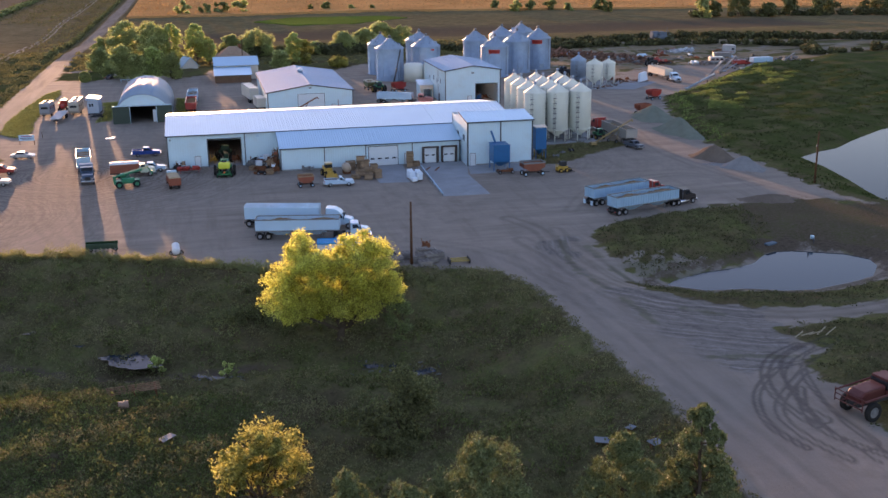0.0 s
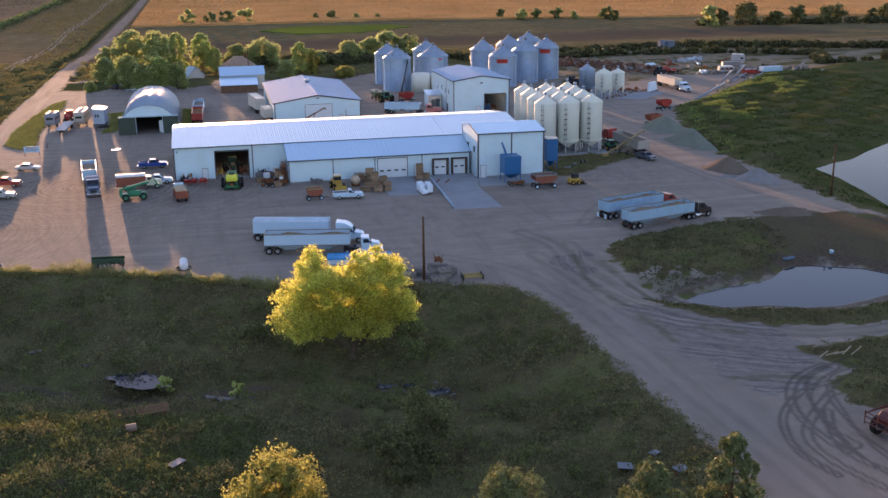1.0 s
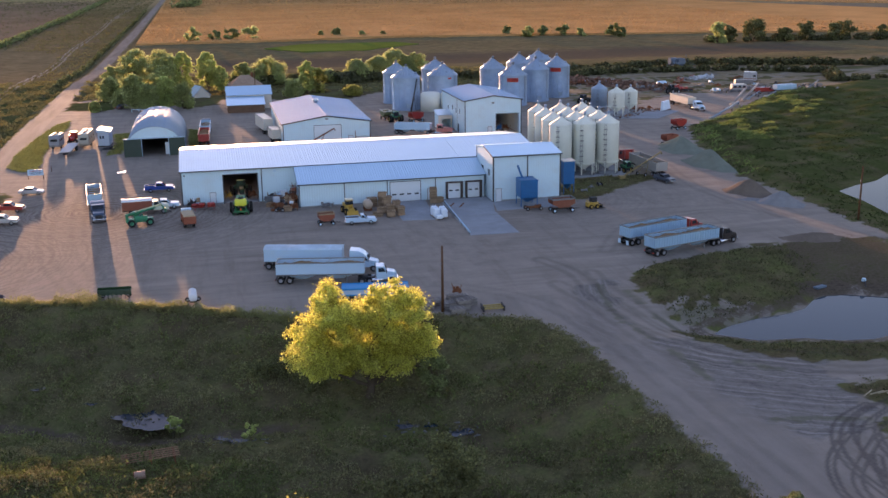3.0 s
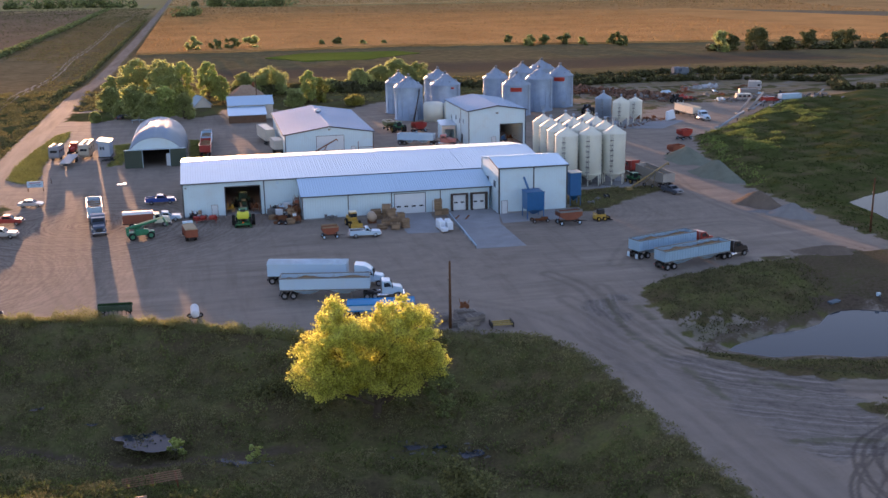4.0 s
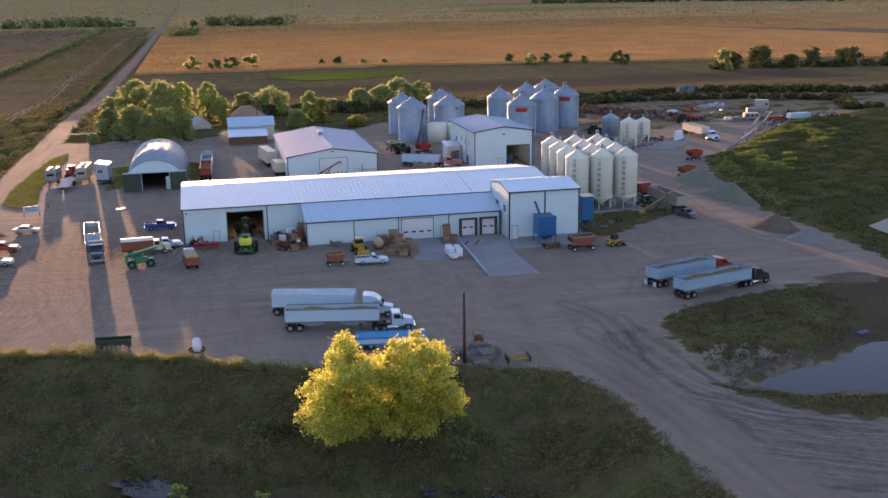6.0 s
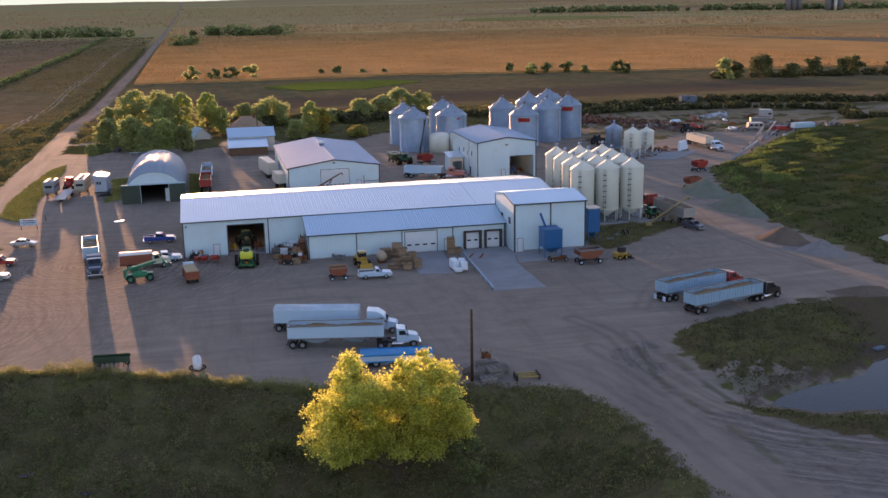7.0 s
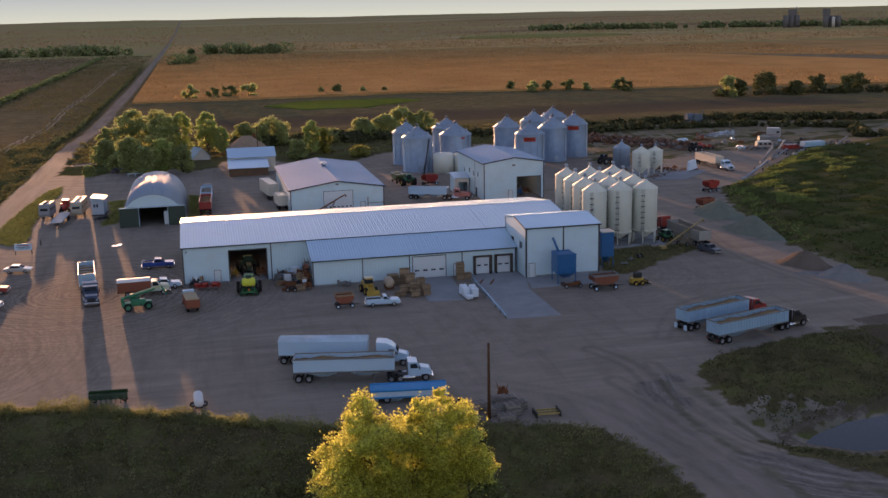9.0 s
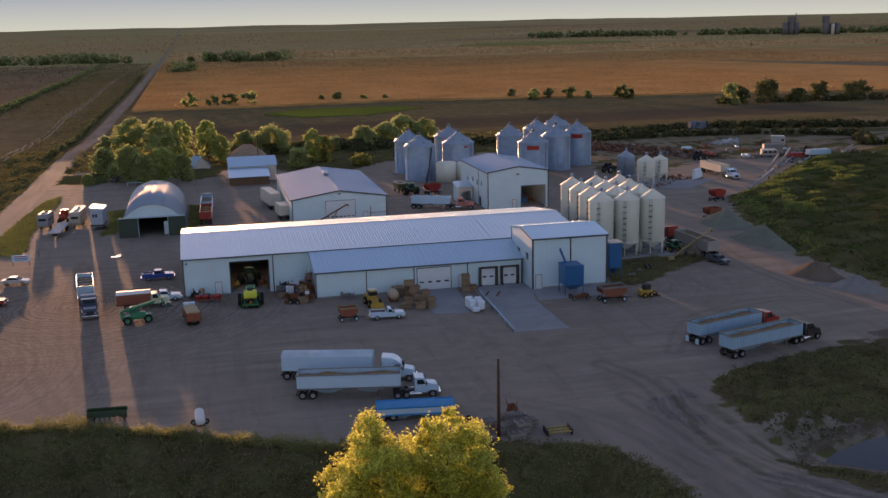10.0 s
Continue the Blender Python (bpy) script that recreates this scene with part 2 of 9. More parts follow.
# ---- ground ----
RAVINE = [(-400, 160), (-27, 155.5), (-16, 153.5), (0.8, 145), (6.7, 141), (26.6, 137), (34, 135), (38.5, 132), (41.0, 123), (41.4, 106), (42.2, 95), (42.8, 86), (42, 75), (41, 40), (40, -400), (-400, -400)]
POND = [(57.6, 127.0), (60.9, 129.8), (67.0, 132.4), (71.8, 133.0), (75.1, 134.2), (78.3, 137.3), (81.1, 138.7), (84.7, 138.5), (91.5, 135.1), (94.0, 131.1), (93.0, 127.2), (89.3, 122.7), (84.7, 121.0), (77.6, 119.2), (72.9, 120.0), (69.2, 121.7), (63.4, 122.4)]
LAKE = [(112.2, 157), (113.6, 165), (115.4, 172.5), (117.4, 184), (117.6, 191), (118.2, 194), (125, 198.2), (131.4, 201), (138.6, 207), (154, 218), (210, 240), (300, 200), (300, 140), (150, 138), (122, 147), (114, 154)]
MOUND = [(56.1, 146), (54.7, 137), (56.2, 129.6), (60.5, 127.6), (67, 130.4), (75, 133.0), (80.5, 136.6), (84, 142), (86, 150), (85.6, 156), (79, 156), (66, 153), (59, 150)]
BANK = [(78, 136.5), (81, 146), (81, 157.5), (98, 158.5), (112, 150), (112, 136), (98, 126), (92, 121), (94, 131), (86, 138)]
STRIP = [(54.2, 127.6), (58, 125), (63.6, 121.6), (69.2, 120.6), (77, 118.2), (86, 119.6), (91, 121), (89, 112.5), (79.8, 108.8), (70.6, 109.2), (63.6, 110.8), (57.8, 115), (54.4, 120.4)]
CORNER = [(61.5, 103.4), (66, 105), (77, 105.5), (95, 110), (130, 112), (130, 40), (66, 40), (61, 72), (59, 80), (62, 86), (59, 90), (61, 95), (64.5, 97.5)]
DIKE = [(122.6, 269.3), (116, 252), (112.3, 241.2), (109, 228), (107.3, 218), (104.6, 206), (105, 194), (105.2, 182), (104.6, 170), (105.2, 158), (109, 150), (118, 142), (150, 134), (400, 120), (400, 420), (190, 330), (172, 318), (152, 296), (137, 280)]
ISLAND = [(-43.5, 258), (-40, 252.5), (-37.4, 252.3), (-36.8, 262), (-38.0, 272), (-38.0, 300), (-36.8, 318), (-38, 330), (-41, 322), (-43, 300), (-44.5, 275)]
VERGE = [(-49.6, -50), (-49.6, 335), (-45.5, 380), (-44.0, 570), (-42.2, 780), (-41.3, 1144), (-36, 5000), (-400, 5000), (-400, -50)]
NORTH = [(-43.0, 376), (-26, 372), (-8, 356), (-6, 344), (4, 352), (5, 362), (22, 361), (26, 330), (44, 352), (56, 366), (84, 372), (118, 384), (130, 396), (180, 410), (400, 440), (400, 5000), (-36, 5000), (-41.3, 1144), (-42.2, 780), (-44.0, 570)]
LAWN = [(-42.3, 351), (-30, 346.5), (-27, 351), (-28, 371), (-42, 373)]
SIDE_A = [(-23.5, 268), (-20, 270), (-19.8, 302), (-24, 300), (-22.5, 286)]
SIDE_B = [(-4.8, 272), (-1, 276), (-0.5, 300), (-4.8, 304)]
PATCH = [(64.5, 194), (72, 197), (82, 205), (88, 209), (88, 213), (78, 214), (70, 212), (65, 205)]
SAND = [(46, 122), (50, 133), (54, 146), (52, 148), (46, 142), (41, 130), (43, 116), (47, 104), (50, 96), (58, 92), (63, 101), (66, 112), (62, 118), (55, 123)]
WEST = [(-49.5, 233), (-40.5, 231), (-37.4, 227.5), (-38.6, 221), (-49.5, 217)]
SALVAGE = [(110, 314), (128, 313), (148, 334), (176, 328), (205, 332), (260, 342), (400, 380), (400, 460), (190, 416), (150, 402), (116, 386)]


def inside(poly, X, Y):
    """Signed distance to a polygon's outline, positive inside."""
    X, Y = np.asarray(X, float), np.asarray(Y, float)
    best, odd = np.full(X.shape, 1e18), np.zeros(X.shape, bool)
    for (ax, ay), (bx, by) in zip(poly, poly[1:] + poly[:1]):
        dx, dy = bx - ax, by - ay
        t = np.clip(((X - ax) * dx + (Y - ay) * dy) / (dx * dx + dy * dy), 0, 1)
        best = np.minimum(best, (X - ax - t * dx) ** 2 + (Y - ay - t * dy) ** 2)
        if ay != by:
            odd ^= ((ay > Y) != (by > Y)) & (X < dx * (Y - ay) / dy + ax)
    return np.where(odd, 1, -1) * np.sqrt(best)


def step(a, b, v):
    t = np.clip((v - a) / (b - a), 0, 1)
    return t * t * (3 - 2 * t)


def waves(X, Y, size, seed, octaves=4):
    """Smooth uneven field of about -1 to 1."""
    rng = np.random.RandomState(seed)
    out = np.zeros(np.shape(X))
    for k in range(octaves):
        for _ in range(4):
            ang, ph = rng.uniform(0, 2 * math.pi, 2)
            f = 2 * math.pi / (size / 1.9 ** k) * rng.uniform(0.7, 1.3)
            out += np.sin((X * math.cos(ang) + Y * math.sin(ang)) * f + ph) * 0.6 ** k * 0.35
    return out


# the inner edge that traffic bends round, from yard to pond bank
FLOW = [(70, 158), (61, 151), (56.6, 146), (55.0, 139), (55.2, 132), (57, 127), (61, 122.5), (67, 119), (76, 117), (90, 117), (110, 122)]
# grass streaks left between wheel tracks: centre lines, half widths
TUFTS = [([(51.8, 98.1), (56.5, 97.3), (60.2, 95.9)], 0.45), ([(50.7, 144.6), (48.8, 135.5), (48.4, 129.4), (49.2, 122)], 0.4), ([(53.5, 140.2), (53.0, 135.0)], 0.5), ([(49.8, 118.2), (50.1, 113.3), (50.2, 109.3)], 0.4), ([(55.5, 112.8), (59.0, 109.6)], 0.45), ([(57, 124.5), (54.5, 128), (53.5, 131)], 0.5), ([(63, 116.5), (69, 112.5), (76, 111.5)], 0.6)]
# wheel tracks: centre lines, wheel spacing in metres
RUTS = [([(61.5, 95.0), (56.8, 93.6), (52.2, 89.3), (50.0, 84.9), (49.4, 81.1), (50.2, 77.2)], 0.6, 1.0), ([(56.5, 88.8), (54.5, 84.9), (53.5, 80.6), (54.7, 76.9), (57, 73)], 0.7, 1.0), ([(59, 92.4), (55.0, 88.6), (52.3, 85.5), (51.2, 82.3), (51.5, 78.4), (52.7, 74.6)], 0.8, 1.0), ([(62.4, 99.2), (57.4, 96.2), (54.2, 91.4), (53.0, 86), (53.4, 81)], 0.8, 1.0), ([(47, 158), (49.5, 150), (49.0, 140), (50.5, 128), (55, 118), (62, 110), (72, 107), (90, 110)], 2.0, 0.55), ([(45.5, 146), (47.5, 134), (48.6, 122), (52, 112), (57, 105), (62, 101)], 2.2, 0.45),
        ([(52.0, 150), (51.5, 141), (53, 130), (58, 121), (66, 114), (80, 110)], 1.8, 0.5), ([(66, 99), (61, 97), (57.5, 92), (56.0, 86), (55.2, 80), (55.6, 74)], 1.9, 1.0),
        ([(63, 98.5), (58.5, 95.5), (55.2, 91), (54.0, 86), (54.6, 82)], 1.6, 1.0), ([(64, 97.8), (59, 94.4), (56.8, 89), (55.6, 84), (55.6, 77)], 2.6, 0.95), ([(48, 60), (46.5, 85), (45.5, 105), (44.0, 124), (40, 140), (30, 150)], 2.1, 0.35),
        ([(-24, 240), (-24, 215), (-22, 190), (-17, 165)], 2.0, 0.4), ([(-29, 240), (-28.5, 210), (-26, 180), (-20, 160)], 2.0, 0.4), ([(92, 176), (86, 180), (76, 178), (66, 172), (58, 160)], 2.0, 0.35), ([(104, 150), (99, 163), (94, 180), (92, 200), (96, 225)], 2.0, 0.4)]


def rut_field(X, Y):
    """Nearness to any wheel track, 0 to 1."""
    out = np.zeros(np.shape(X))
    for pts, gauge, deep in RUTS:
        p = np.array(pts, float)
        t = np.linspace(0, len(p) - 1, 12 * len(p))
        i = np.clip(t.astype(int), 0, len(p) - 2)
        f = t - i
        g = lambda k: p[np.clip(i + k, 0, len(p) - 1)]
        c = 0.5 * (2 * g(0) + (g(1) - g(-1)) * f[:, None] + (2 * g(-1) - 5 * g(0) + 4 * g(1) - g(2)) * (f ** 2)[:, None] + (3 * g(0) - g(-1) - 3 * g(1) + g(2)) * (f ** 3)[:, None])
        lo, hi = c.min(0) - 4, c.max(0) + 4
        sel = (X > lo[0]) & (X < hi[0]) & (Y > lo[1]) & (Y < hi[1])
        x, y = X[sel], Y[sel]
        best = np.full(x.shape, 1e9)
        for a, b in zip(c, c[1:]):
            d = b - a
            s = np.clip(((x - a[0]) * d[0] + (y - a[1]) * d[1]) / (d @ d + 1e-9), 0, 1)
            best = np.minimum(best, np.hypot(x - a[0] - s * d[0], y - a[1] - s * d[1]))
        out[sel] = np.maximum(out[sel], deep * step(0.32 + 0.6 * (deep < 0.9), 0.06, np.abs(best - gauge / 2)))
    return out


def road_x(Y):
    """The county road's centre line."""
    return np.interp(Y, [240, 355, 430, 570, 780, 1144, 5000], [-46.6, -45.6, -44.8, -44.0, -42.2, -41.3, -36.0])


def track_x(Y):
    """The field track west of the road."""
    return np.interp(Y, [300, 445, 525, 590, 660, 755, 900, 1136], [-67, -67.0, -66.2, -67.6, -68.2, -67.0, -68.8, -66.2]) + 0.4 * np.sin(Y / 21)


def creek_y(X):
    return 120 - 0.28 * (X + 8) + 2.0 * np.sin(X * 0.16)


def height(X, Y):
    X, Y = np.asarray(X, float), np.asarray(Y, float)
    z = np.zeros(X.shape)
    rv = inside(RAVINE, X, Y) + 0.8 * waves(X, Y, 14, 3)
    z -= 3.2 * step(0, 13, rv)
    z += 0.28 * waves(X, Y, 9, 5) * step(2, 8, rv) + 0.16 * waves(X, Y, 2.6, 6, 3) * step(0.3, 3, rv)
    z += 0.15 * step(-2.0, 0.2, rv) * (1 - step(0.2, 4, rv)) * (X < 30)
    z -= 1.5 * np.exp(-((Y - creek_y(X)) / 4.5) ** 2) * step(8, 16, rv)
    z += 1.6 * step(104, 84, Y) * step(3, 10, rv) * step(-10, 25, X)
    z += 2.0 * step(116, 103, Y + 0.35 * (X + 15)) * step(3, 10, rv) * step(4, -12, X)
    z -= 0.9 * np.exp(-(((X + 9.4) / 5.0) ** 2 + ((Y - 122.9) / 3.6) ** 2))
    pd = inside(POND, X, Y)
    z -= 1.6 * step(-9, 0.5, pd) + 1.6 * step(-0.5, 4, pd)
    mo = inside(MOUND, X, Y)
    z += (0.7 + 0.25 * waves(X, Y, 7, 8)) * step(0, 3.5, mo) * step(2, -6, pd)
    z += 0.5 * step(0, 5, inside(CORNER, X, Y)) * (1 + 0.5 * waves(X, Y, 6, 9))
    lk = inside(LAKE, X, Y)
    dk = inside(DIKE, X, Y)
    z += (1.3 + 0.12 * waves(X, Y, 16, 10)) * step(0, 6, dk) * step(0, -14, lk) * (1 - 0.8 * step(20, 60, dk))
    z += 0.32 * waves((0.84 * X + 0.54 * Y) * 0.3, 0.84 * Y - 0.54 * X, 11, 70, 3) * step(1, 6, dk) * step(80, 45, dk) * step(-4, -16, lk) * step(205, 235, Y)
    z -= 0.9 * step(-5, 1, lk) + 2.0 * step(0, 4, lk)
    rx = X - road_x(Y)
    z -= 0.8 * np.exp(-((rx + 5.6) / 1.7) ** 2) + 0.5 * np.exp(-((rx - 5.4) / 1.3) ** 2) * (Y > 375)
    grass = step(0, 2, np.maximum(inside(NORTH, X, Y), inside(VERGE, X, Y)))
    z += 0.25 * waves(X, Y, 20, 11) * grass - 3.0 * step(420, 520, Y) * (1 - step(1500, 2600, Y))
    z += 0.015 * waves(X, Y, 12, 12, 3) * (1 - grass) * (rv < 0)
    far = np.sqrt(X * X + Y * Y)
    z += 30 * step(2300, 4700, far) * (1 + 0.12 * waves(X, Y, 1500, 13, 3))
    return z


def axis_points(lo, hi, fine, a, b, close):
    """Even steps between a and b, growing outwards to lo and hi."""
    mid = [a]
    while mid[-1] < b:
        mid.append(mid[-1] + (fine * 0.5 if close[0] < mid[-1] < close[1] else fine))
    up, s, v = [], fine, mid[-1] + fine
    while v < hi:
        up.append(v)
        s *= 1.09
        v += s
    dn, s, v = [], fine, a
    while v > lo:
        s *= 1.12
        v -= s
        dn.append(v)
    return np.array(dn[::-1] + mid + up + [hi])


def build_ground():
    xs = axis_points(-4800, 4800, 0.62, -62, 175, (43, 69))
    ys = axis_points(-1500, 4900, 0.62, 58, 330, (74, 134))
    X, Y = np.meshgrid(xs, ys)
    Z = height(X, Y)
    nx, ny = len(xs), len(ys)
    me = bpy.data.meshes.new("ground")
    me.vertices.add(nx * ny)
    me.vertices.foreach_set("co", np.stack([X, Y, Z], -1).astype(np.float32).reshape(-1))
    i = (np.arange(ny - 1)[:, None] * nx + np.arange(nx - 1)[None, :]).reshape(-1)
    f = np.stack([i, i + 1, i + nx + 1, i + nx], -1).astype(np.int32)
    me.loops.add(f.size)
    me.loops.foreach_set("vertex_index", f.reshape(-1))
    me.polygons.add(len(f))
    me.polygons.foreach_set("loop_start", np.arange(0, f.size, 4, dtype=np.int32))
    me.polygons.foreach_set("use_smooth", np.ones(len(f), bool))
    me.update(calc_edges=True)
    g = np.full(X.shape, -9.0)
    for poly in (RAVINE, MOUND, STRIP, CORNER, DIKE, ISLAND, VERGE, NORTH, LAWN, SIDE_A, SIDE_B, PATCH, WEST):
        g = np.maximum(g, inside(poly, X, Y))
    tuft = np.zeros(X.shape)
    for line, half in TUFTS:
        d = np.full(X.shape, 99.0)
        for (ax, ay), (bx_, by_) in zip(line, line[1:]):
            dx, dy = bx_ - ax, by_ - ay
            s = np.clip(((X - ax) * dx + (Y - ay) * dy) / (dx * dx + dy * dy), 0, 1)
            d = np.minimum(d, np.hypot(X - ax - s * dx, Y - ay - s * dy))
        tuft = np.maximum(tuft, step(half * 2.6, 0.0, d + 0.35 * waves(X, Y, 3, 24, 3)))
    g = np.maximum(g, np.minimum(inside(BANK, X, Y) * 0.5, 1.4))
    g = np.maximum(g, np.minimum(inside(SALVAGE, X, Y) * 0.4, 2.0 * waves(X, Y, 16, 29)))
    g = np.where(inside(MOUND, X, Y) > 0, np.minimum(g, np.hypot((X - 62.2) / 6.2, (Y - 131.8) / 2.0) * 1.5 - 1.6 + waves(X, Y, 3, 27)), g)
    flow = np.full(X.shape, 60.0)
    for (ax, ay), (bx_, by_) in zip(FLOW, FLOW[1:]):
        dx, dy = bx_ - ax, by_ - ay
        s = np.clip(((X - ax) * dx + (Y - ay) * dy) / (dx * dx + dy * dy), 0, 1)
        flow = np.minimum(flow, np.hypot(X - ax - s * dx, Y - ay - s * dy))
    road = np.maximum(3.1 - np.abs(X - road_x(Y)), -9)
    g = np.where(Y > 345, np.minimum(g, -road), g)
    track = np.abs(np.abs(X - track_x(Y)) - 1.1)
    masks = {
        "rut": rut_field(X, Y),
        "tuft": np.maximum(tuft, 0.9 * step(1.6, 0.6, np.hypot((X - 61.5) / 6.0, (Y - 131.2) / 2.4))),
        "flow": flow,
        "packed": step(-0.4, -2.0, inside(RAVINE, X, Y) + 0.5 * waves(X, Y, 9, 33)) * step(-12, -7, inside(RAVINE, X, Y) + 1.2 * waves(X, Y, 14, 34)) * step(18, 34, X) * step(150, 138, Y),
        "lane": np.maximum(step(-0.5, 1.0, road) * step(245, 265, Y), 0.9 * step(0.75, 0.2, track) * step(300, 330, Y)),
        "far": step(380, 420, Y) + step(-60, -75, X),
        "plain": step(700, 1700, np.hypot(X, Y)),
        "grass": step(-0.6, 0.9, g + 0.7 * waves(X, Y, 5, 20)),
        "lush": step(-2, 2, np.maximum(np.maximum(inside(LAWN, X, Y), inside(ISLAND, X, Y)), np.maximum(np.minimum(inside(DIKE, X, Y), 6) - 2, np.minimum(8 - np.abs(X + 56), Y - 250)))) * (0.75 + 0.25 * waves(X, Y, 15, 23)),
        "sand": step(-1.5, 2.5, inside(SAND, X, Y) + 1.2 * waves(X, Y, 6, 21)),
        "dry": np.clip(step(-3, 3, np.maximum(inside(SALVAGE, X, Y), np.maximum(inside(SIDE_A, X, Y), inside(ISLAND, X, Y) - 3)) + 2 * waves(X, Y, 12, 22)) * (0.25 + 0.6 * step(0.35, -0.25, waves(X, Y, 16, 29))) + step(395, 470, Y) * 0.75 + step(0.6, 0.2, track) * (Y > 330) + step(18, 28, inside(VERGE, X, Y)) * 0.9, 0, 1),
        "mud": np.clip(step(2.6, 0.5, np.abs(Y - creek_y(X))) * step(8, 14, inside(RAVINE, X, Y)) * step(14, 2, X) * 0.8 + 0.66 * step(2.0, 0.7, np.abs(inside(POND, X, Y) + 0.3) + 0.6 * waves(X, Y, 4, 35)) + 0.64 * step(-1.5, 2, inside(BANK, X, Y) + 1.5 * waves(X, Y, 6, 30)) + 0.7 * step(450, 480, Y) * step(560, 530, Y) * step(-40, -36, X) * step(330, 300, X), 0, 1),
    }
    for name, m in masks.items():
        at = me.attributes.new(name, "FLOAT", "POINT")
        at.data.foreach_set("value", m.astype(np.float32).reshape(-1))
    me.materials.append(ground_material())
    return tagged(new("ground", me), "farmyard ground of gravel, clay tracks and rough grass reaching the horizon", "ground", kind="structure")


def ground_material():
    m = bpy.data.materials.new("yard_gravel_and_grass")
    m.use_nodes = True
    nt = m.node_tree
    n, ln = nt.nodes, nt.links
    bsdf = n["Principled BSDF"]
    geo = n.new("ShaderNodeNewGeometry")

    def noise_tex(scale, detail=5, rough=0.6, stretch=None):
        t = n.new("ShaderNodeTexNoise")
        t.inputs["Scale"].default_value, t.inputs["Detail"].default_value, t.inputs["Roughness"].default_value = scale, detail, rough
        src = geo.outputs["Position"]
        if stretch:
            mp = n.new("ShaderNodeMapping")
            mp.inputs["Scale"].default_value = stretch[:3]
            mp.inputs["Rotation"].default_value = (0, 0, stretch[3])
            ln.new(src, mp.inputs["Vector"])
            src = mp.outputs[0]
        ln.new(src, t.inputs["Vector"])
        return t.outputs["Fac"]

    def ramp(fac, stops):
        r = n.new("ShaderNodeValToRGB")
        el = r.color_ramp.elements
        while len(el) < len(stops):
            el.new(0.5)
        for e, (p, c) in zip(el, stops):
            e.position, e.color = p, (*c, 1)
        ln.new(fac, r.inputs[0])
        return r.outputs[0]

    def mix(fac, a, b):
        x = n.new("ShaderNodeMixRGB")
        ln.new(fac, x.inputs[0])
        ln.new(a, x.inputs[1])
        ln.new(b, x.inputs[2])
        return x.outputs[0]

    def arith(op, a, b):
        x = n.new("ShaderNodeMath")
        x.operation = op
        for k, v in ((0, a), (1, b)):
            if isinstance(v, (int, float)):
                x.inputs[k].default_value = v
            else:
                ln.new(v, x.inputs[k])
        return x.outputs[0]

    def mask(name, spread, lo, hi):
        at = n.new("ShaderNodeAttribute")
        at.attribute_name = name
        v = arith("ADD", at.outputs["Fac"], arith("MULTIPLY", arith("SUBTRACT", spread, 0.5), 1.1))
        return ramp(v, [(lo, (0, 0, 0)), (hi, (1, 1, 1))])

    big, mid, fine, grit = noise_tex(0.045, 6), noise_tex(0.35, 6, 0.65), noise_tex(2.2, 5, 0.7), noise_tex(14, 3)
    ruts = noise_tex(0.22, 7, 0.7, (0.22, 1.5, 1, 0.1))
    wheel = noise_tex(0.25, 6, 0.7, (1.6, 0.16, 1, 0.18))
    gravel = mix(ramp(big, [(0.35, (0, 0, 0)), (0.65, (1, 1, 1))]), ramp(mid, [(0.3, (0.205, 0.175, 0.145)), (0.7, (0.298, 0.255, 0.212))]), ramp(ruts, [(0.32, (0.175, 0.148, 0.122)), (0.68, (0.325, 0.28, 0.232))]))
    gravel = mix(ramp(wheel, [(0.5, (0, 0, 0)), (0.72, (0.6, 0.6, 0.6))]), gravel, ramp(fine, [(0.3, (0.14, 0.113, 0.09)), (0.7, (0.21, 0.17, 0.138))]))
    for cx, cy, k in ((-22.4, 208.9, 1.0), (-46.0, 178.0, 0.8), (58.0, 200.0, 0.3)):
        rel = n.new("ShaderNodeVectorMath")
        rel.operation = "SUBTRACT"
        ln.new(geo.outputs["Position"], rel.inputs[0])
        rel.inputs[1].default_value = (cx, cy, 0)
        far_off = n.new("ShaderNodeVectorMath")
        far_off.operation = "LENGTH"
        ln.new(rel.outputs[0], far_off.inputs[0])
        arcs = n.new("ShaderNodeTexNoise")
        arcs.noise_dimensions = "1D"
        arcs.inputs["Scale"].default_value, arcs.inputs["Detail"].default_value = 1.5, 5
        ln.new(arith("ADD", far_off.outputs["Value"], arith("MULTIPLY", mid, 3.5)), arcs.inputs["W"])
        near = ramp(arith("DIVIDE", far_off.outputs["Value"], 60.0), [(0.1, (k, k, k)), (0.75, (0, 0, 0))])
        if k == 1.0:
            tread = arith("MULTIPLY", near, arcs.outputs["Fac"])
        amount = arith("MULTIPLY", arith("MULTIPLY", near, ramp(arcs.outputs["Fac"], [(0.46, (0, 0, 0)), (0.58, (1, 1, 1))])), 0.85)
        gravel = mix(amount, gravel, ramp(fine, [(0.3, (0.095, 0.077, 0.062)), (0.7, (0.15, 0.122, 0.098))]))
    way = n.new("ShaderNodeAttribute")
    way.attribute_name = "flow"
    streak = n.new("ShaderNodeTexNoise")
    streak.noise_dimensions = "1D"
    streak.inputs["Scale"].default_value, streak.inputs["Detail"].default_value, streak.inputs["Roughness"].default_value = 1.25, 6, 0.72
    ln.new(arith("ADD", way.outputs["Fac"], arith("ADD", arith("MULTIPLY", mid, 2.1), arith("MULTIPLY", fine, 0.35))), streak.inputs["W"])
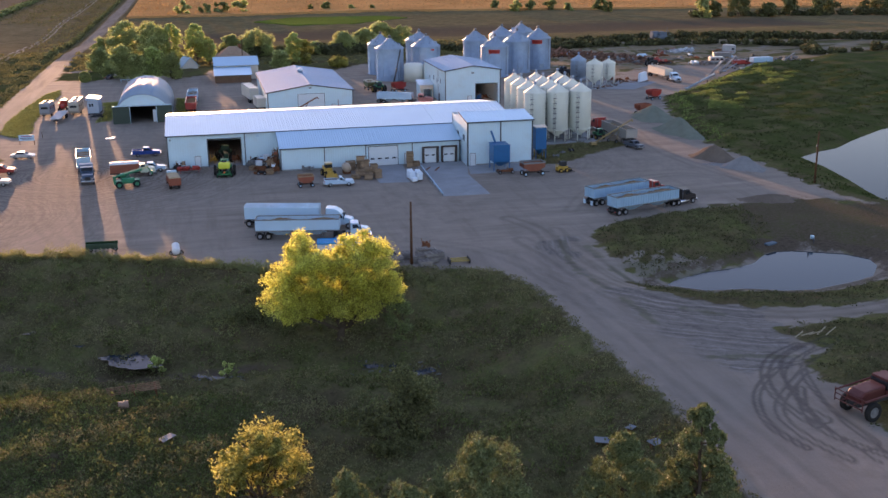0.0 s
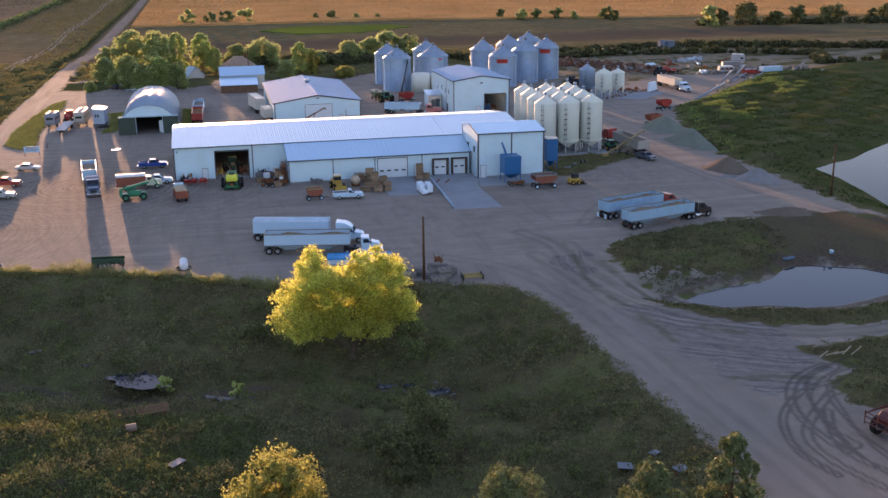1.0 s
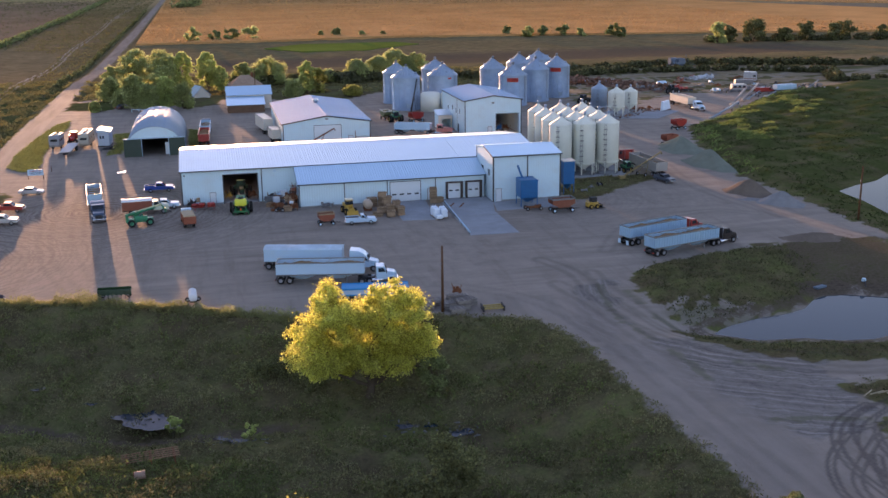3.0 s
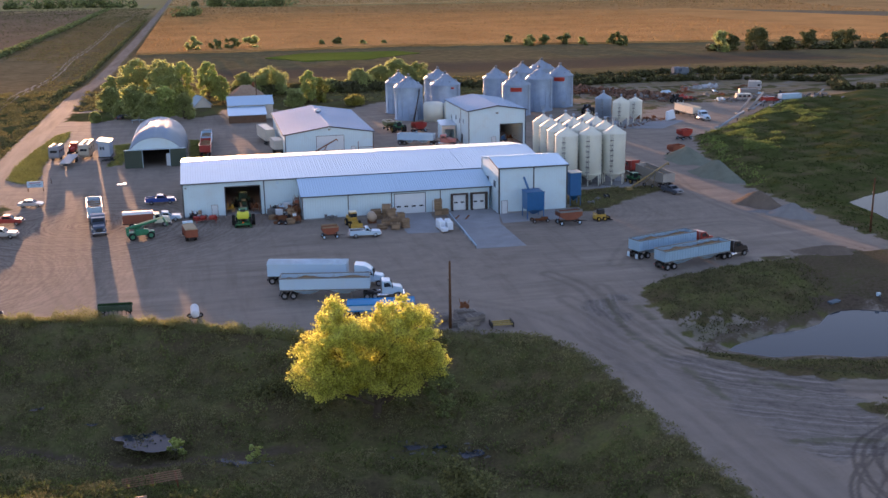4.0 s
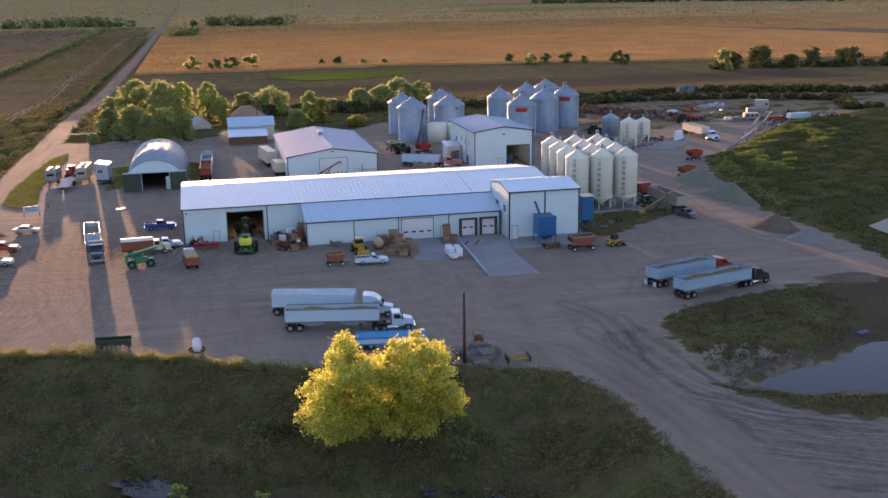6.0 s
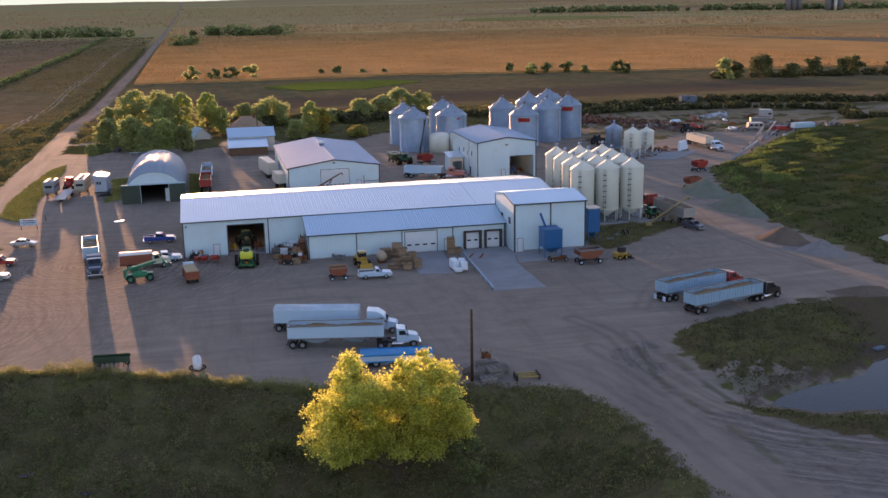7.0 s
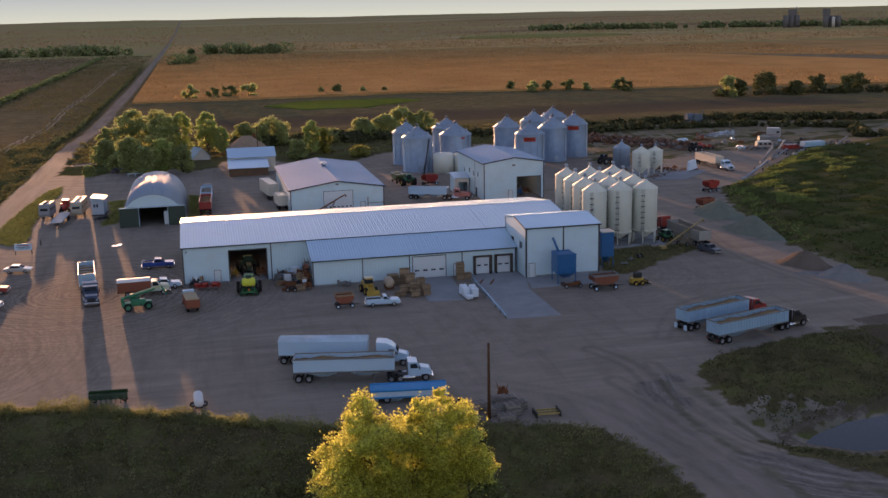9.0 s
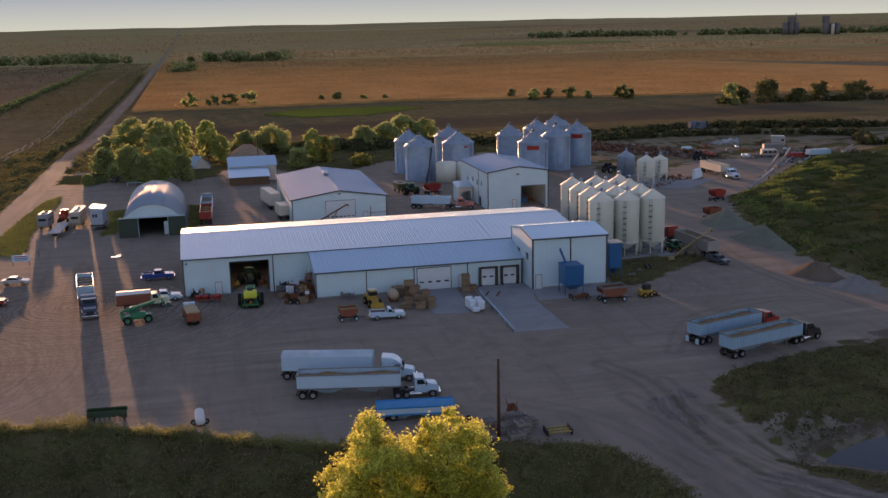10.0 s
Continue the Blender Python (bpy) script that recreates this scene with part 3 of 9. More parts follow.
    clay = ramp(noise_tex(0.55, 9, 0.72, (1.0, 0.55, 1, 0.5)), [(0.36, (0.095, 0.085, 0.074)), (0.47, (0.18, 0.163, 0.147)), (0.56, (0.22, 0.2, 0.182)), (0.66, (0.32, 0.296, 0.27))])
    crack = n.new("ShaderNodeTexVoronoi")
    crack.feature = "DISTANCE_TO_EDGE"
    crack.inputs["Scale"].default_value = 0.42
    bent = n.new("ShaderNodeVectorMath")
    bent.operation = "MULTIPLY_ADD"
    bent.inputs[1].default_value = (2.5, 2.5, 0)
    wob = n.new("ShaderNodeTexNoise")
    wob.inputs["Scale"].default_value, wob.inputs["Detail"].default_value = 0.5, 4
    ln.new(geo.outputs["Position"], wob.inputs["Vector"])
    ln.new(wob.outputs["Color"], bent.inputs[0])
    ln.new(geo.outputs["Position"], bent.inputs[2])
    ln.new(bent.outputs[0], crack.inputs["Vector"])
    seam = ramp(crack.outputs["Distance"], [(0.0, (0.3, 0.3, 0.3)), (0.07, (0, 0, 0))])
    sand = mix(ramp(mid, [(0.38, (0.08, 0.08, 0.08)), (0.62, (0.5, 0.5, 0.5))]), ramp(streak.outputs["Fac"], [(0.36, (0.125, 0.109, 0.094)), (0.5, (0.185, 0.163, 0.144)), (0.62, (0.27, 0.243, 0.217))]), clay)
    sand = mix(arith("MULTIPLY", seam, ramp(big, [(0.42, (0, 0, 0)), (0.58, (1, 1, 1))])), sand, ramp(fine, [(0.3, (0.06, 0.052, 0.046)), (0.7, (0.11, 0.096, 0.085))]))
    brush = ramp(noise_tex(0.11, 5, 0.6), [(0.42, (0, 0, 0)), (0.66, (0.8, 0.8, 0.8))])
    grass = mix(ramp(mid, [(0.36, (0, 0, 0)), (0.62, (1, 1, 1))]), ramp(fine, [(0.3, (0.088, 0.074, 0.038)), (0.7, (0.16, 0.135, 0.07))]), ramp(fine, [(0.3, (0.074, 0.082, 0.028)), (0.7, (0.14, 0.15, 0.052))]))
    grass = mix(brush, grass, ramp(fine, [(0.3, (0.05, 0.038, 0.024)), (0.7, (0.115, 0.085, 0.05))]))
    dry = ramp(noise_tex(0.16, 7, 0.7, (1, 1.6, 1, 0.0)), [(0.3, (0.11, 0.086, 0.047)), (0.5, (0.19, 0.145, 0.076)), (0.72, (0.29, 0.21, 0.115))])
    mud = ramp(fine, [(0.3, (0.062, 0.048, 0.034)), (0.7, (0.13, 0.102, 0.074))])
    c = mix(mask("sand", mid, 0.3, 0.75), gravel, sand)
    c = mix(arith("MULTIPLY", mask("packed", mid, 0.35, 0.8), 0.75), c, ramp(noise_tex(0.3, 6, 0.6, (1.3, 0.22, 1, 0.35)), [(0.3, (0.19, 0.162, 0.136)), (0.7, (0.27, 0.235, 0.2))]))
    c = mix(arith("MULTIPLY", mask("tuft", fine, 0.25, 1.2), 0.6), c, ramp(fine, [(0.3, (0.075, 0.08, 0.04)), (0.7, (0.13, 0.13, 0.07))]))
    c = mix(mask("grass", fine, 0.3, 0.8), c, grass)
    c = mix(arith("MULTIPLY", mask("rut", mid, 0.1, 1.1), 0.6), c, ramp(fine, [(0.3, (0.04, 0.034, 0.03)), (0.7, (0.09, 0.075, 0.065))]))
    c = mix(mask("lush", mid, 0.35, 1.0), c, mix(mask("grass", fine, 0.3, 0.8), c, ramp(fine, [(0.3, (0.036, 0.046, 0.016)), (0.7, (0.082, 0.096, 0.03))])))
    c = mix(mask("dry", mid, 0.35, 0.95), c, dry)
    # ground lightened with distance: golden haze put into the colour
    c = mix(mask("plain", big, 0.3, 0.8), c, ramp(noise_tex(0.0022, 6, 0.6, (0.25, 1.6, 1, 0.12)), [(0.34, (0.24, 0.17, 0.095)), (0.46, (0.40, 0.275, 0.14)), (0.56, (0.33, 0.285, 0.12)), (0.66, (0.48, 0.335, 0.175))]))
    c = mix(arith("MULTIPLY", mask("lane", fine, 0.4, 0.8), 0.9), c, ramp(wheel, [(0.35, (0.22, 0.18, 0.142)), (0.65, (0.33, 0.275, 0.222))]))
    c = mix(mask("mud", fine, 0.45, 0.75), c, mud)
    ln.new(c, bsdf.inputs["Base Color"])
    bsdf.inputs["Roughness"].default_value = 0.92
    sheen = arith("SUBTRACT", 1.0, mask("grass", fine, 0.3, 0.8))
    ln.new(arith("MULTIPLY", arith("MULTIPLY", sheen, arith("SUBTRACT", 1.0, mask("far", mid, 0.2, 0.8))), 0.045), bsdf.inputs["Specular IOR Level"])
    bp = n.new("ShaderNodeBump")
    bp.inputs["Strength"].default_value, bp.inputs["Distance"].default_value = 0.52, 0.13
    ln.new(arith("ADD", arith("MULTIPLY", fine, 0.6), arith("ADD", arith("MULTIPLY", grit, 0.3), arith("ADD", arith("MULTIPLY", ruts, 0.8), arith("MULTIPLY", tread, 1.3)))), bp.inputs["Height"])
    ln.new(bp.outputs[0], bsdf.inputs["Normal"])
    return m


build_ground()


def water_material():
    m = material("still_pond_water", (0.014, 0.026, 0.04), 0.05, 0, 0.15, 0.2, 2.0, 0.04, 0.02)
    m.node_tree.nodes["Principled BSDF"].inputs["IOR"].default_value = 1.17
    return m


def lake_material():
    m = material("dull_lake_water", (0.02, 0.026, 0.03), 0.06, 0, 0.15, 0.2, 2.0, 0.04, 0.02)
    m.node_tree.nodes["Principled BSDF"].inputs["IOR"].default_value = 1.09
    return m


def water(name, poly, z, grow, label, mat=None):
    cx, cy = np.mean([p[0] for p in poly]), np.mean([p[1] for p in poly])
    bm = B()
    ring = []
    for (ax, ay), (bx_, by_) in zip(poly, poly[1:] + poly[:1]):
        for k in range(5):
            x, y = ax + (bx_ - ax) * k / 5, ay + (by_ - ay) * k / 5
            w = 0.35 * math.sin(x * 1.9 + y) + 0.25 * math.sin(y * 2.7 - x * 0.8)
            ring.append((x + (x - cx) * grow + w, y + (y - cy) * grow + w * 0.5))
    v = [bm.verts.new((x, y, z)) for x, y in ring]
    bm.faces.new(v)
    bmesh.ops.triangulate(bm, faces=bm.faces[:])
    tagged(part(name, bm, mat or water_material()), label, "pond", kind="structure")


water("pond_water", POND, -2.15, 0.12, "still grey pond reflecting the sky between clay banks")
water("lake_water", LAKE, -1.25, 0.05, "calm pond water beside a grass dike", lake_material())
water("creek_water", [(-13.6, 126.0), (-10.4, 126.6), (-8.5, 125.4), (-5.2, 121.6), (-6.0, 119.6), (-10.4, 120.6), (-11.6, 123)], -4.0, 0.05, "small creek pool in a weedy ravine")
water("creek_puddle", [(-1.5, 116.2), (1.5, 114.9), (3.6, 114.6), (3, 113.5), (0.2, 113.6)], -3.95, 0.1, "shallow puddle of the creek among weeds")
for px, py, w in ((-15.1, 126.7, 0.9), (-20.6, 132.7, 0.8), (18.0, 115.2, 1.1), (20.4, 113.6, 0.8), (23.5, 111.8, 1.2)):
    water("creek_puddle", [(px - w, py - 0.3 * w), (px - 0.2 * w, py - 0.6 * w), (px + w, py - 0.5 * w), (px + 1.2 * w, py + 0.2 * w), (px + 0.2 * w, py + 0.5 * w), (px - 0.8 * w, py + 0.4 * w)], float(height(px, py)) + 0.14, 0.0, "shallow puddle of the creek among weeds")

# ---- buildings ----
ROOF_LIGHT = material("bright_white_roofing", (0.40, 0.57, 0.71), 0.30, 0.45, 0.06, 0.15, 3, 0.05, 0.004, ribs="X", period=0.45, rib_depth=0.05)
BROWN_ROOF = material("brown_shingle_roof", (0.16, 0.10, 0.065), 0.9, 0, 0.25, 1.0, 10)


def span(bm, a0, a1, z0, z1, openings, put):
    """A straight wall with rectangular openings, as upright and level pieces."""
    edge = a0
    for oa, ob, oz0, oz1 in sorted(openings):
        put(bm, edge, oa, z0, z1)
        put(bm, oa, ob, oz1, z1)
        if oz0 > z0:
            put(bm, oa, ob, z0, oz0)
        edge = ob
    put(bm, edge, a1, z0, z1)


def wall_along_x(root, x0, x1, y, t, z0, z1, openings=(), mat=None):
    bm = B()
    span(bm, x0, x1, z0, z1, openings, lambda b, a, c, p, q: box(b, a, c, y, y + t, p, q))
    return part("wall", bm, mat or WALL_X, root)


def wall_along_y(root, y0, y1, x, t, z0, z1, openings=(), mat=None):
    bm = B()
    span(bm, y0, y1, z0, z1, openings, lambda b, a, c, p, q: box(b, x, x + t, a, c, p, q))
    return part("wall", bm, mat or WALL_Y, root)


def slab_roof(root, axis, a0, a1, low, high, mat, thick=0.14, name="roof_panel", label=""):
    """A sloping roof sheet along an axis; low and high are (across, height)."""
    (c0, z0), (c1, z1) = low, high
    d = math.hypot(c1 - c0, z1 - z0)
    nx, nz = -(z1 - z0) / d * thick, abs(c1 - c0) / d * thick
    if c1 < c0:
        nx = -nx
    pts = [(c0, z0), (c1, z1), (c1, z1 + nz), (c0 + nx, z0 + nz)]
    sheet = part(name, prism(B(), pts, axis, a0, a1), mat, root, label)
    if name == "roof_panel":
        rise = [(c0 + nx, z0 + nz + 0.002), (c1, z1 + nz + 0.002), (c1, z1 + nz + 0.02), (c0 + nx, z0 + nz + 0.02)]
        seam = part("roof_seam", prism(B(), rise, axis, 0.0, 0.08), mat, sheet)
        count = int((a1 - a0 - 0.2) / 0.9)
        for k in range(count + 1):
            s = a0 + 0.07 + (a1 - a0 - 0.2) * k / count
            m = pose(s, 0, 0) if axis == "x" else pose(0, s, 0)
            if k == 0:
                seam.matrix_basis = m
            else:
                again("roof_seam", seam, sheet, m)
    return sheet


def trim(root, x0, x1, y0, y1, z0, z1, mat=None):
    return part("trim", box(B(), x0, x1, y0, y1, z0, z1), mat or TRIM, root)


def sectional_door(root, x0, x1, y, z0, z1, windows=4, row=0.42, frame=0.12):
    d = part("overhead_door", B_panels(x0, x1, y, z0, z1), DOOR_WHITE, root, "white sectional overhead door")
    for a, b, c, e in ((x0 - frame, x0, z0, z1 + frame), (x1, x1 + frame, z0, z1 + frame), (x0, x1, z1, z1 + frame)):
        part("door_frame", box(B(), a, b, y - 0.06, y + 0.04, c, e), TRIM, d)
    w = (x1 - x0) / windows
    for k in range(windows):
        cx = x0 + (k + 0.5) * w
        part("pane", box(B(), cx - w * 0.27, cx + w * 0.27, y - 0.03, y - 0.012, z0 + (z1 - z0) * row - 0.13, z0 + (z1 - z0) * row + 0.13), glass(), d)
    return d


def B_panels(x0, x1, y, z0, z1, rows=4):
    bm = B()
    h = (z1 - z0) / rows
    for k in range(rows):
        box(bm, x0, x1, y - 0.012, y + 0.05, z0 + k * h + 0.012, z0 + (k + 1) * h - 0.012)
    box(bm, x0, x1, y + 0.01, y + 0.045, z0, z1)
    return bm


def walk_door(root, x0, y, w=1.0, h=2.15, z0=0.02):
    d = part("entry_door", box(B(), x0, x0 + w, y - 0.03, y + 0.03, z0, z0 + h), DOOR_WHITE, root, "white steel entry door")
    for a, b, c, e in ((x0 - 0.09, x0, z0, z0 + h + 0.09), (x0 + w, x0 + w + 0.09, z0, z0 + h + 0.09), (x0, x0 + w, z0 + h, z0 + h + 0.09)):
        part("door_frame", box(B(), a, b, y - 0.05, y + 0.02, c, e), STEEL, d)
    part("handle", box(B(), x0 + w - 0.16, x0 + w - 0.08, y - 0.09, y - 0.03, z0 + 1.0, z0 + 1.06), CHROME, d)
    return d


def main_hall():
    x0, x1, y0, y1, ev, rg, ry = -5.5, 63.2, 209.5, 237.0, 6.3, 7.95, 223.3
    r = thing("machine_hall", pose(0, 0, 0), "long white steel machine hall with pale roof and open bay", "building")
    wall_along_x(r, x0, x1, y0, 0.2, 0, ev, [(2.1, 8.3, 0, 5.35)])
    wall_along_x(r, x0, x1, y1 - 0.2, 0.2, 0, ev)
    for x in (x0, x1 - 0.2):
        wall_along_y(r, y0 + 0.2, y1 - 0.2, x, 0.2, 0, ev)
        part("gable", prism(B(), [(y0 + 0.2, ev), (y1 - 0.2, ev), (ry, rg - 0.1)], "x", x, x + 0.2), WALL_Y, r)
    for a, b in ((x0 - 0.25, 46.9), (46.93, x1 + 0.25)):
        slab_roof(r, "x", a, b, (y0 - 0.25, ev), (ry, rg), ROOF_X)
        slab_roof(r, "x", a, b, (y1 + 0.25, ev), (ry, rg), ROOF_X)
    part("ridge_cap", prism(B(), [(ry - 0.3, rg + 0.12), (ry, rg + 0.2), (ry + 0.3, rg + 0.16), (ry + 0.3, rg + 0.1)], "x", x0 - 0.27, x1 + 0.27), ROOF_LIGHT, r)
    part("gutter", box(B(), x0 - 0.25, x1 + 0.2, y0 - 0.38, y0 - 0.255, ev - 0.06, ev + 0.1), TRIM, r)
    for x in (x0 - 0.03, 9.0, x1 - 0.15):
        trim(r, x, x + 0.18, y0 - 0.05, y0 - 0.002, 0, ev - 0.05)
    for z0, z1, a, b in ((0, 5.5, 1.95, 2.1), (0, 5.5, 8.3, 8.45), (5.35, 5.5, 2.1, 8.3)):
        trim(r, a, b, y0 - 0.045, y0 - 0.004, z0, z1)
    for a, b in ((x0 - 0.28, x0 - 0.254), (x1 + 0.254, x1 + 0.28)):
        part("rake_trim", prism(B(), [(y0 - 0.25, ev - 0.1), (ry, rg - 0.1), (ry, rg + 0.15), (y0 - 0.25, ev + 0.12)], "x", a, b), TRIM, r)
        part("rake_trim", prism(B(), [(y1 + 0.25, ev - 0.1), (ry, rg - 0.1), (ry, rg + 0.15), (y1 + 0.25, ev + 0.12)], "x", a, b), TRIM, r)
    walk_door(r, -0.45, y0)
    part("wall_light", box(B(), 11.3, 11.8, y0 - 0.3, y0 - 0.003, 5.55, 5.9, 0.04), WHITE, r, "wall-mounted yard light")
    part("wall_light", box(B(), -5.0, -4.75, y0 - 0.3, y0 - 0.003, 5.5, 5.75, 0.04), CHASSIS, r)
    part("base_strip", box(B(), x0, 1.9, y0 - 0.03, y0 - 0.003, 0.0, 0.25), CONCRETE, r)
    part("concrete_floor", box(B(), x0 + 0.25, x1 - 0.25, y0 + 0.25, y1 - 0.25, -0.1, 0.045), CONCRETE, r)


def lean_to():
    x0, x1, y0, y1, ev, hi = 15.3, 50.15, 202.3, 209.45, 4.2, 6.28
    r = thing("lean_to_shed", pose(0, 0, 0), "white steel lean-to with overhead door and two dock doors", "building")
    wall_along_x(r, x0, x1, y0, 0.18, 0, ev, [(32.1, 37.75, 0, 3.7), (42.95, 45.4, 0.0, 2.95), (46.7, 49.1, 0.0, 2.95)])
    for x in (x0, x1 - 0.18):
        wall_along_y(r, y0 + 0.18, y1, x, 0.18, 0, ev)
        part("gable", prism(B(), [(y0 + 0.18, ev), (y1, ev), (y1, hi - 0.1)], "x", x, x + 0.18), WALL_Y, r)
    slab_roof(r, "x", x0 - 0.25, x1 + 0.18, (y0 - 0.3, ev - 0.02), (y1 - 0.02, hi - 0.02), ROOF_LIGHT)
    part("gutter", box(B(), x0 - 0.25, x1 + 0.15, y0 - 0.42, y0 - 0.305, ev - 0.1, ev + 0.07), TRIM, r)
    part("rake_trim", prism(B(), [(y0 - 0.3, ev - 0.13), (y1 - 0.02, hi - 0.14), (y1 - 0.02, hi + 0.13), (y0 - 0.3, ev + 0.12)], "x", x0 - 0.28, x0 - 0.254), TRIM, r)
    for x in (x0 - 0.02, 23.5, 31.45, 40.55, x1 - 0.2):
        trim(r, x, x + 0.16, y0 - 0.05, y0 - 0.002, 0, ev - 0.1)
    sectional_door(r, 32.1, 37.75, y0 + 0.04, 0.03, 3.7, 4, 0.36)
    for a, b in ((42.95, 45.4), (46.7, 49.1)):
        sectional_door(r, a, b, y0 + 0.04, 0.03, 2.95, 2, 0.5)
        for c, e, z0, z1 in ((a - 0.42, a, 0.2, 3.25), (b, b + 0.42, 0.2, 3.25), (a, b, 2.95, 3.25)):
            part("dock_seal", box(B(), c, e, y0 - 0.5, y0 - 0.07, z0, z1, 0.04), material("brown_dock_seal", (0.06, 0.045, 0.038), 0.8), r, "dark foam dock seal")
        for c in (a - 0.3, b - 0.05):
            part("dock_bumper", box(B(), c, c + 0.35, y0 - 0.62, y0 - 0.07, 0.0, 0.19, 0.03), BLACK, r)
    walk_door(r, 39.15, y0, 0.95, 2.05)
    part("base_strip", box(B(), x0, 31.4, y0 - 0.03, y0 - 0.003, 0.0, 0.2), CONCRETE, r)


def annex():
    x0, x1, y0, y1, ev, rg, ry = 50.4, 63.4, 197.3, 209.4, 8.4, 9.35, 203.5
    r = thing("tower_annex", pose(0, 0, 0), "tall white steel annex with shallow gable roof", "building")
    wall_along_x(r, x0, x1, y0, 0.18, 0, ev)
    wall_along_x(r, x0, x1, y1 - 0.18, 0.18, 0, ev)
    wins = [(199.6, 200.8, 4.55, 5.55), (204.3, 205.6, 4.5, 5.5)]
    wall_along_y(r, y0 + 0.18, y1 - 0.18, x0, 0.18, 0, ev, wins)
    wall_along_y(r, y0 + 0.18, y1 - 0.18, x1 - 0.18, 0.18, 0, ev)
    for x in (x0, x1 - 0.18):
        part("gable", prism(B(), [(y0 + 0.18, ev), (y1 - 0.18, ev), (ry, rg - 0.08)], "x", x, x + 0.18), WALL_Y, r)
    slab_roof(r, "x", x0 - 0.2, x1 + 0.2, (y0 - 0.25, ev), (ry, rg), ROOF_LIGHT)
    slab_roof(r, "x", x0 - 0.2, x1 + 0.2, (y1 + 0.25, ev), (ry, rg), ROOF_LIGHT)
    part("ridge_cap", prism(B(), [(ry - 0.25, rg + 0.11), (ry, rg + 0.18), (ry + 0.25, rg + 0.15), (ry + 0.25, rg + 0.09)], "x", x0 - 0.22, x1 + 0.22), ROOF_LIGHT, r)
    part("gutter", box(B(), x0 - 0.2, x1 + 0.2, y0 - 0.38, y0 - 0.255, ev - 0.12, ev + 0.07), TRIM, r)
    for a, b in ((x0 - 0.23, x0 - 0.204), (x1 + 0.204, x1 + 0.23)):
        part("rake_trim", prism(B(), [(y0 - 0.25, ev - 0.12), (ry, rg - 0.12), (ry, rg + 0.14), (y0 - 0.25, ev + 0.11)], "x", a, b), TRIM, r)
    for x in (x0 - 0.04, 56.85, x1 - 0.22):
        trim(r, x, x + 0.24, y0 - 0.05, y0 - 0.002, 0, ev - 0.1)
    for y in (y0 + 0.0, y1 - 0.25):
        trim(r, x0 - 0.05, x0 - 0.002, y, y + 0.22, 0, ev - 0.1)
    trim(r, x1 + 0.002, x1 + 0.05, y0, y0 + 0.24, 0, ev - 0.1)
    for a, b, c, e in wins:
        w = part("window", box(B(), x0 + 0.05, x0 + 0.08, a, b, c, e), glass(), r, "small dark window")
        for p, q, s, t in ((a - 0.08, a, c - 0.08, e + 0.08), (b, b + 0.08, c - 0.08, e + 0.08), (a, b, e, e + 0.08), (a, b, c - 0.08, c)):
            part("window_frame", box(B(), x0 - 0.04, x0 - 0.003, p, q, s, t), TRIM, w)
    walk_door(r, 50.95, y0, 1.0, 2.35)
    part("base_strip", box(B(), x0 + 1.7, x1, y0 - 0.03, y0 - 0.003, 0.0, 0.3), CONCRETE, r)


def gable_y(name, x0, x1, y0, y1, ev, rg, label, door, windows=()):
    """A building whose ridge runs along y, with a front door in the south gable."""
    r = thing(name, pose(0, 0, 0), label, "building")
    rx = (x0 + x1) / 2
    wall_along_x(r, x0, x1, y0, 0.2, 0, ev, [door])
    wall_along_x(r, x0, x1, y1 - 0.2, 0.2, 0, ev)
    for y in (y0, y1 - 0.2):
        part("gable", prism(B(), [(x0, ev), (x1, ev), (rx, rg - 0.1)], "y", y, y + 0.2), WALL_X, r)
    wall_along_y(r, y0 + 0.2, y1 - 0.2, x0, 0.2, 0, ev, windows)
    wall_along_y(r, y0 + 0.2, y1 - 0.2, x1 - 0.2, 0.2, 0, ev)
    for c in (x0 - 0.3, x1 + 0.3):
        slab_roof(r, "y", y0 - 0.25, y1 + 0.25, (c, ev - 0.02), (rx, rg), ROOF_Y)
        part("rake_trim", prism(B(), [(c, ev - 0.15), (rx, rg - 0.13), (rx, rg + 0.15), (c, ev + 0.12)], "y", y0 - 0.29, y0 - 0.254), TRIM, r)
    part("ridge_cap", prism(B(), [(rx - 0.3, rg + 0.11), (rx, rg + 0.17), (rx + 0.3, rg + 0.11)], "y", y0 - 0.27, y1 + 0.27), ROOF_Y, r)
    for x in (x0 - 0.03, x1 - 0.19):
        trim(r, x, x + 0.22, y0 - 0.05, y0 - 0.002, 0, ev - 0.05)
    part("gutter", box(B(), x0 - 0.42, x0 - 0.305, y0 - 0.25, y1 + 0.25, ev - 0.1, ev + 0.08), TRIM, r)
    for a, b, c, e in windows:
        part("window", box(B(), x0 + 0.05, x0 + 0.08, a, b, c, e), glass(), r, "small dark window")
    return r


def shop():
    r = gable_y("repair_shop", 17.5, 38.7, 267.5, 308.5, 5.5, 7.15, "white steel workshop with low gable roof and closed overhead door", (25.0, 31.5, 0, 4.9))
    sectional_door(r, 25.0, 31.5, 267.54, 0.03, 4.9, 7, 0.27, 0.1)
    walk_door(r, 33.3, 267.5, 1.0, 2.1)
    part("roof_vent", lathe(B(), [(0.0, 7.1), (0.5, 7.1), (0.5, 7.6), (0.8, 7.65), (0.75, 8.1), (0.4, 8.4), (0.0, 8.5)], 14, 28.1, 292), material("bright_vent_steel", (0.7, 0.7, 0.7), 0.3, 1.0, 0.05), r, "round galvanised roof vent")
    part("gable_vent", box(B(), 27.8, 28.4, 267.42, 267.497, 6.25, 6.6), STEEL, r)


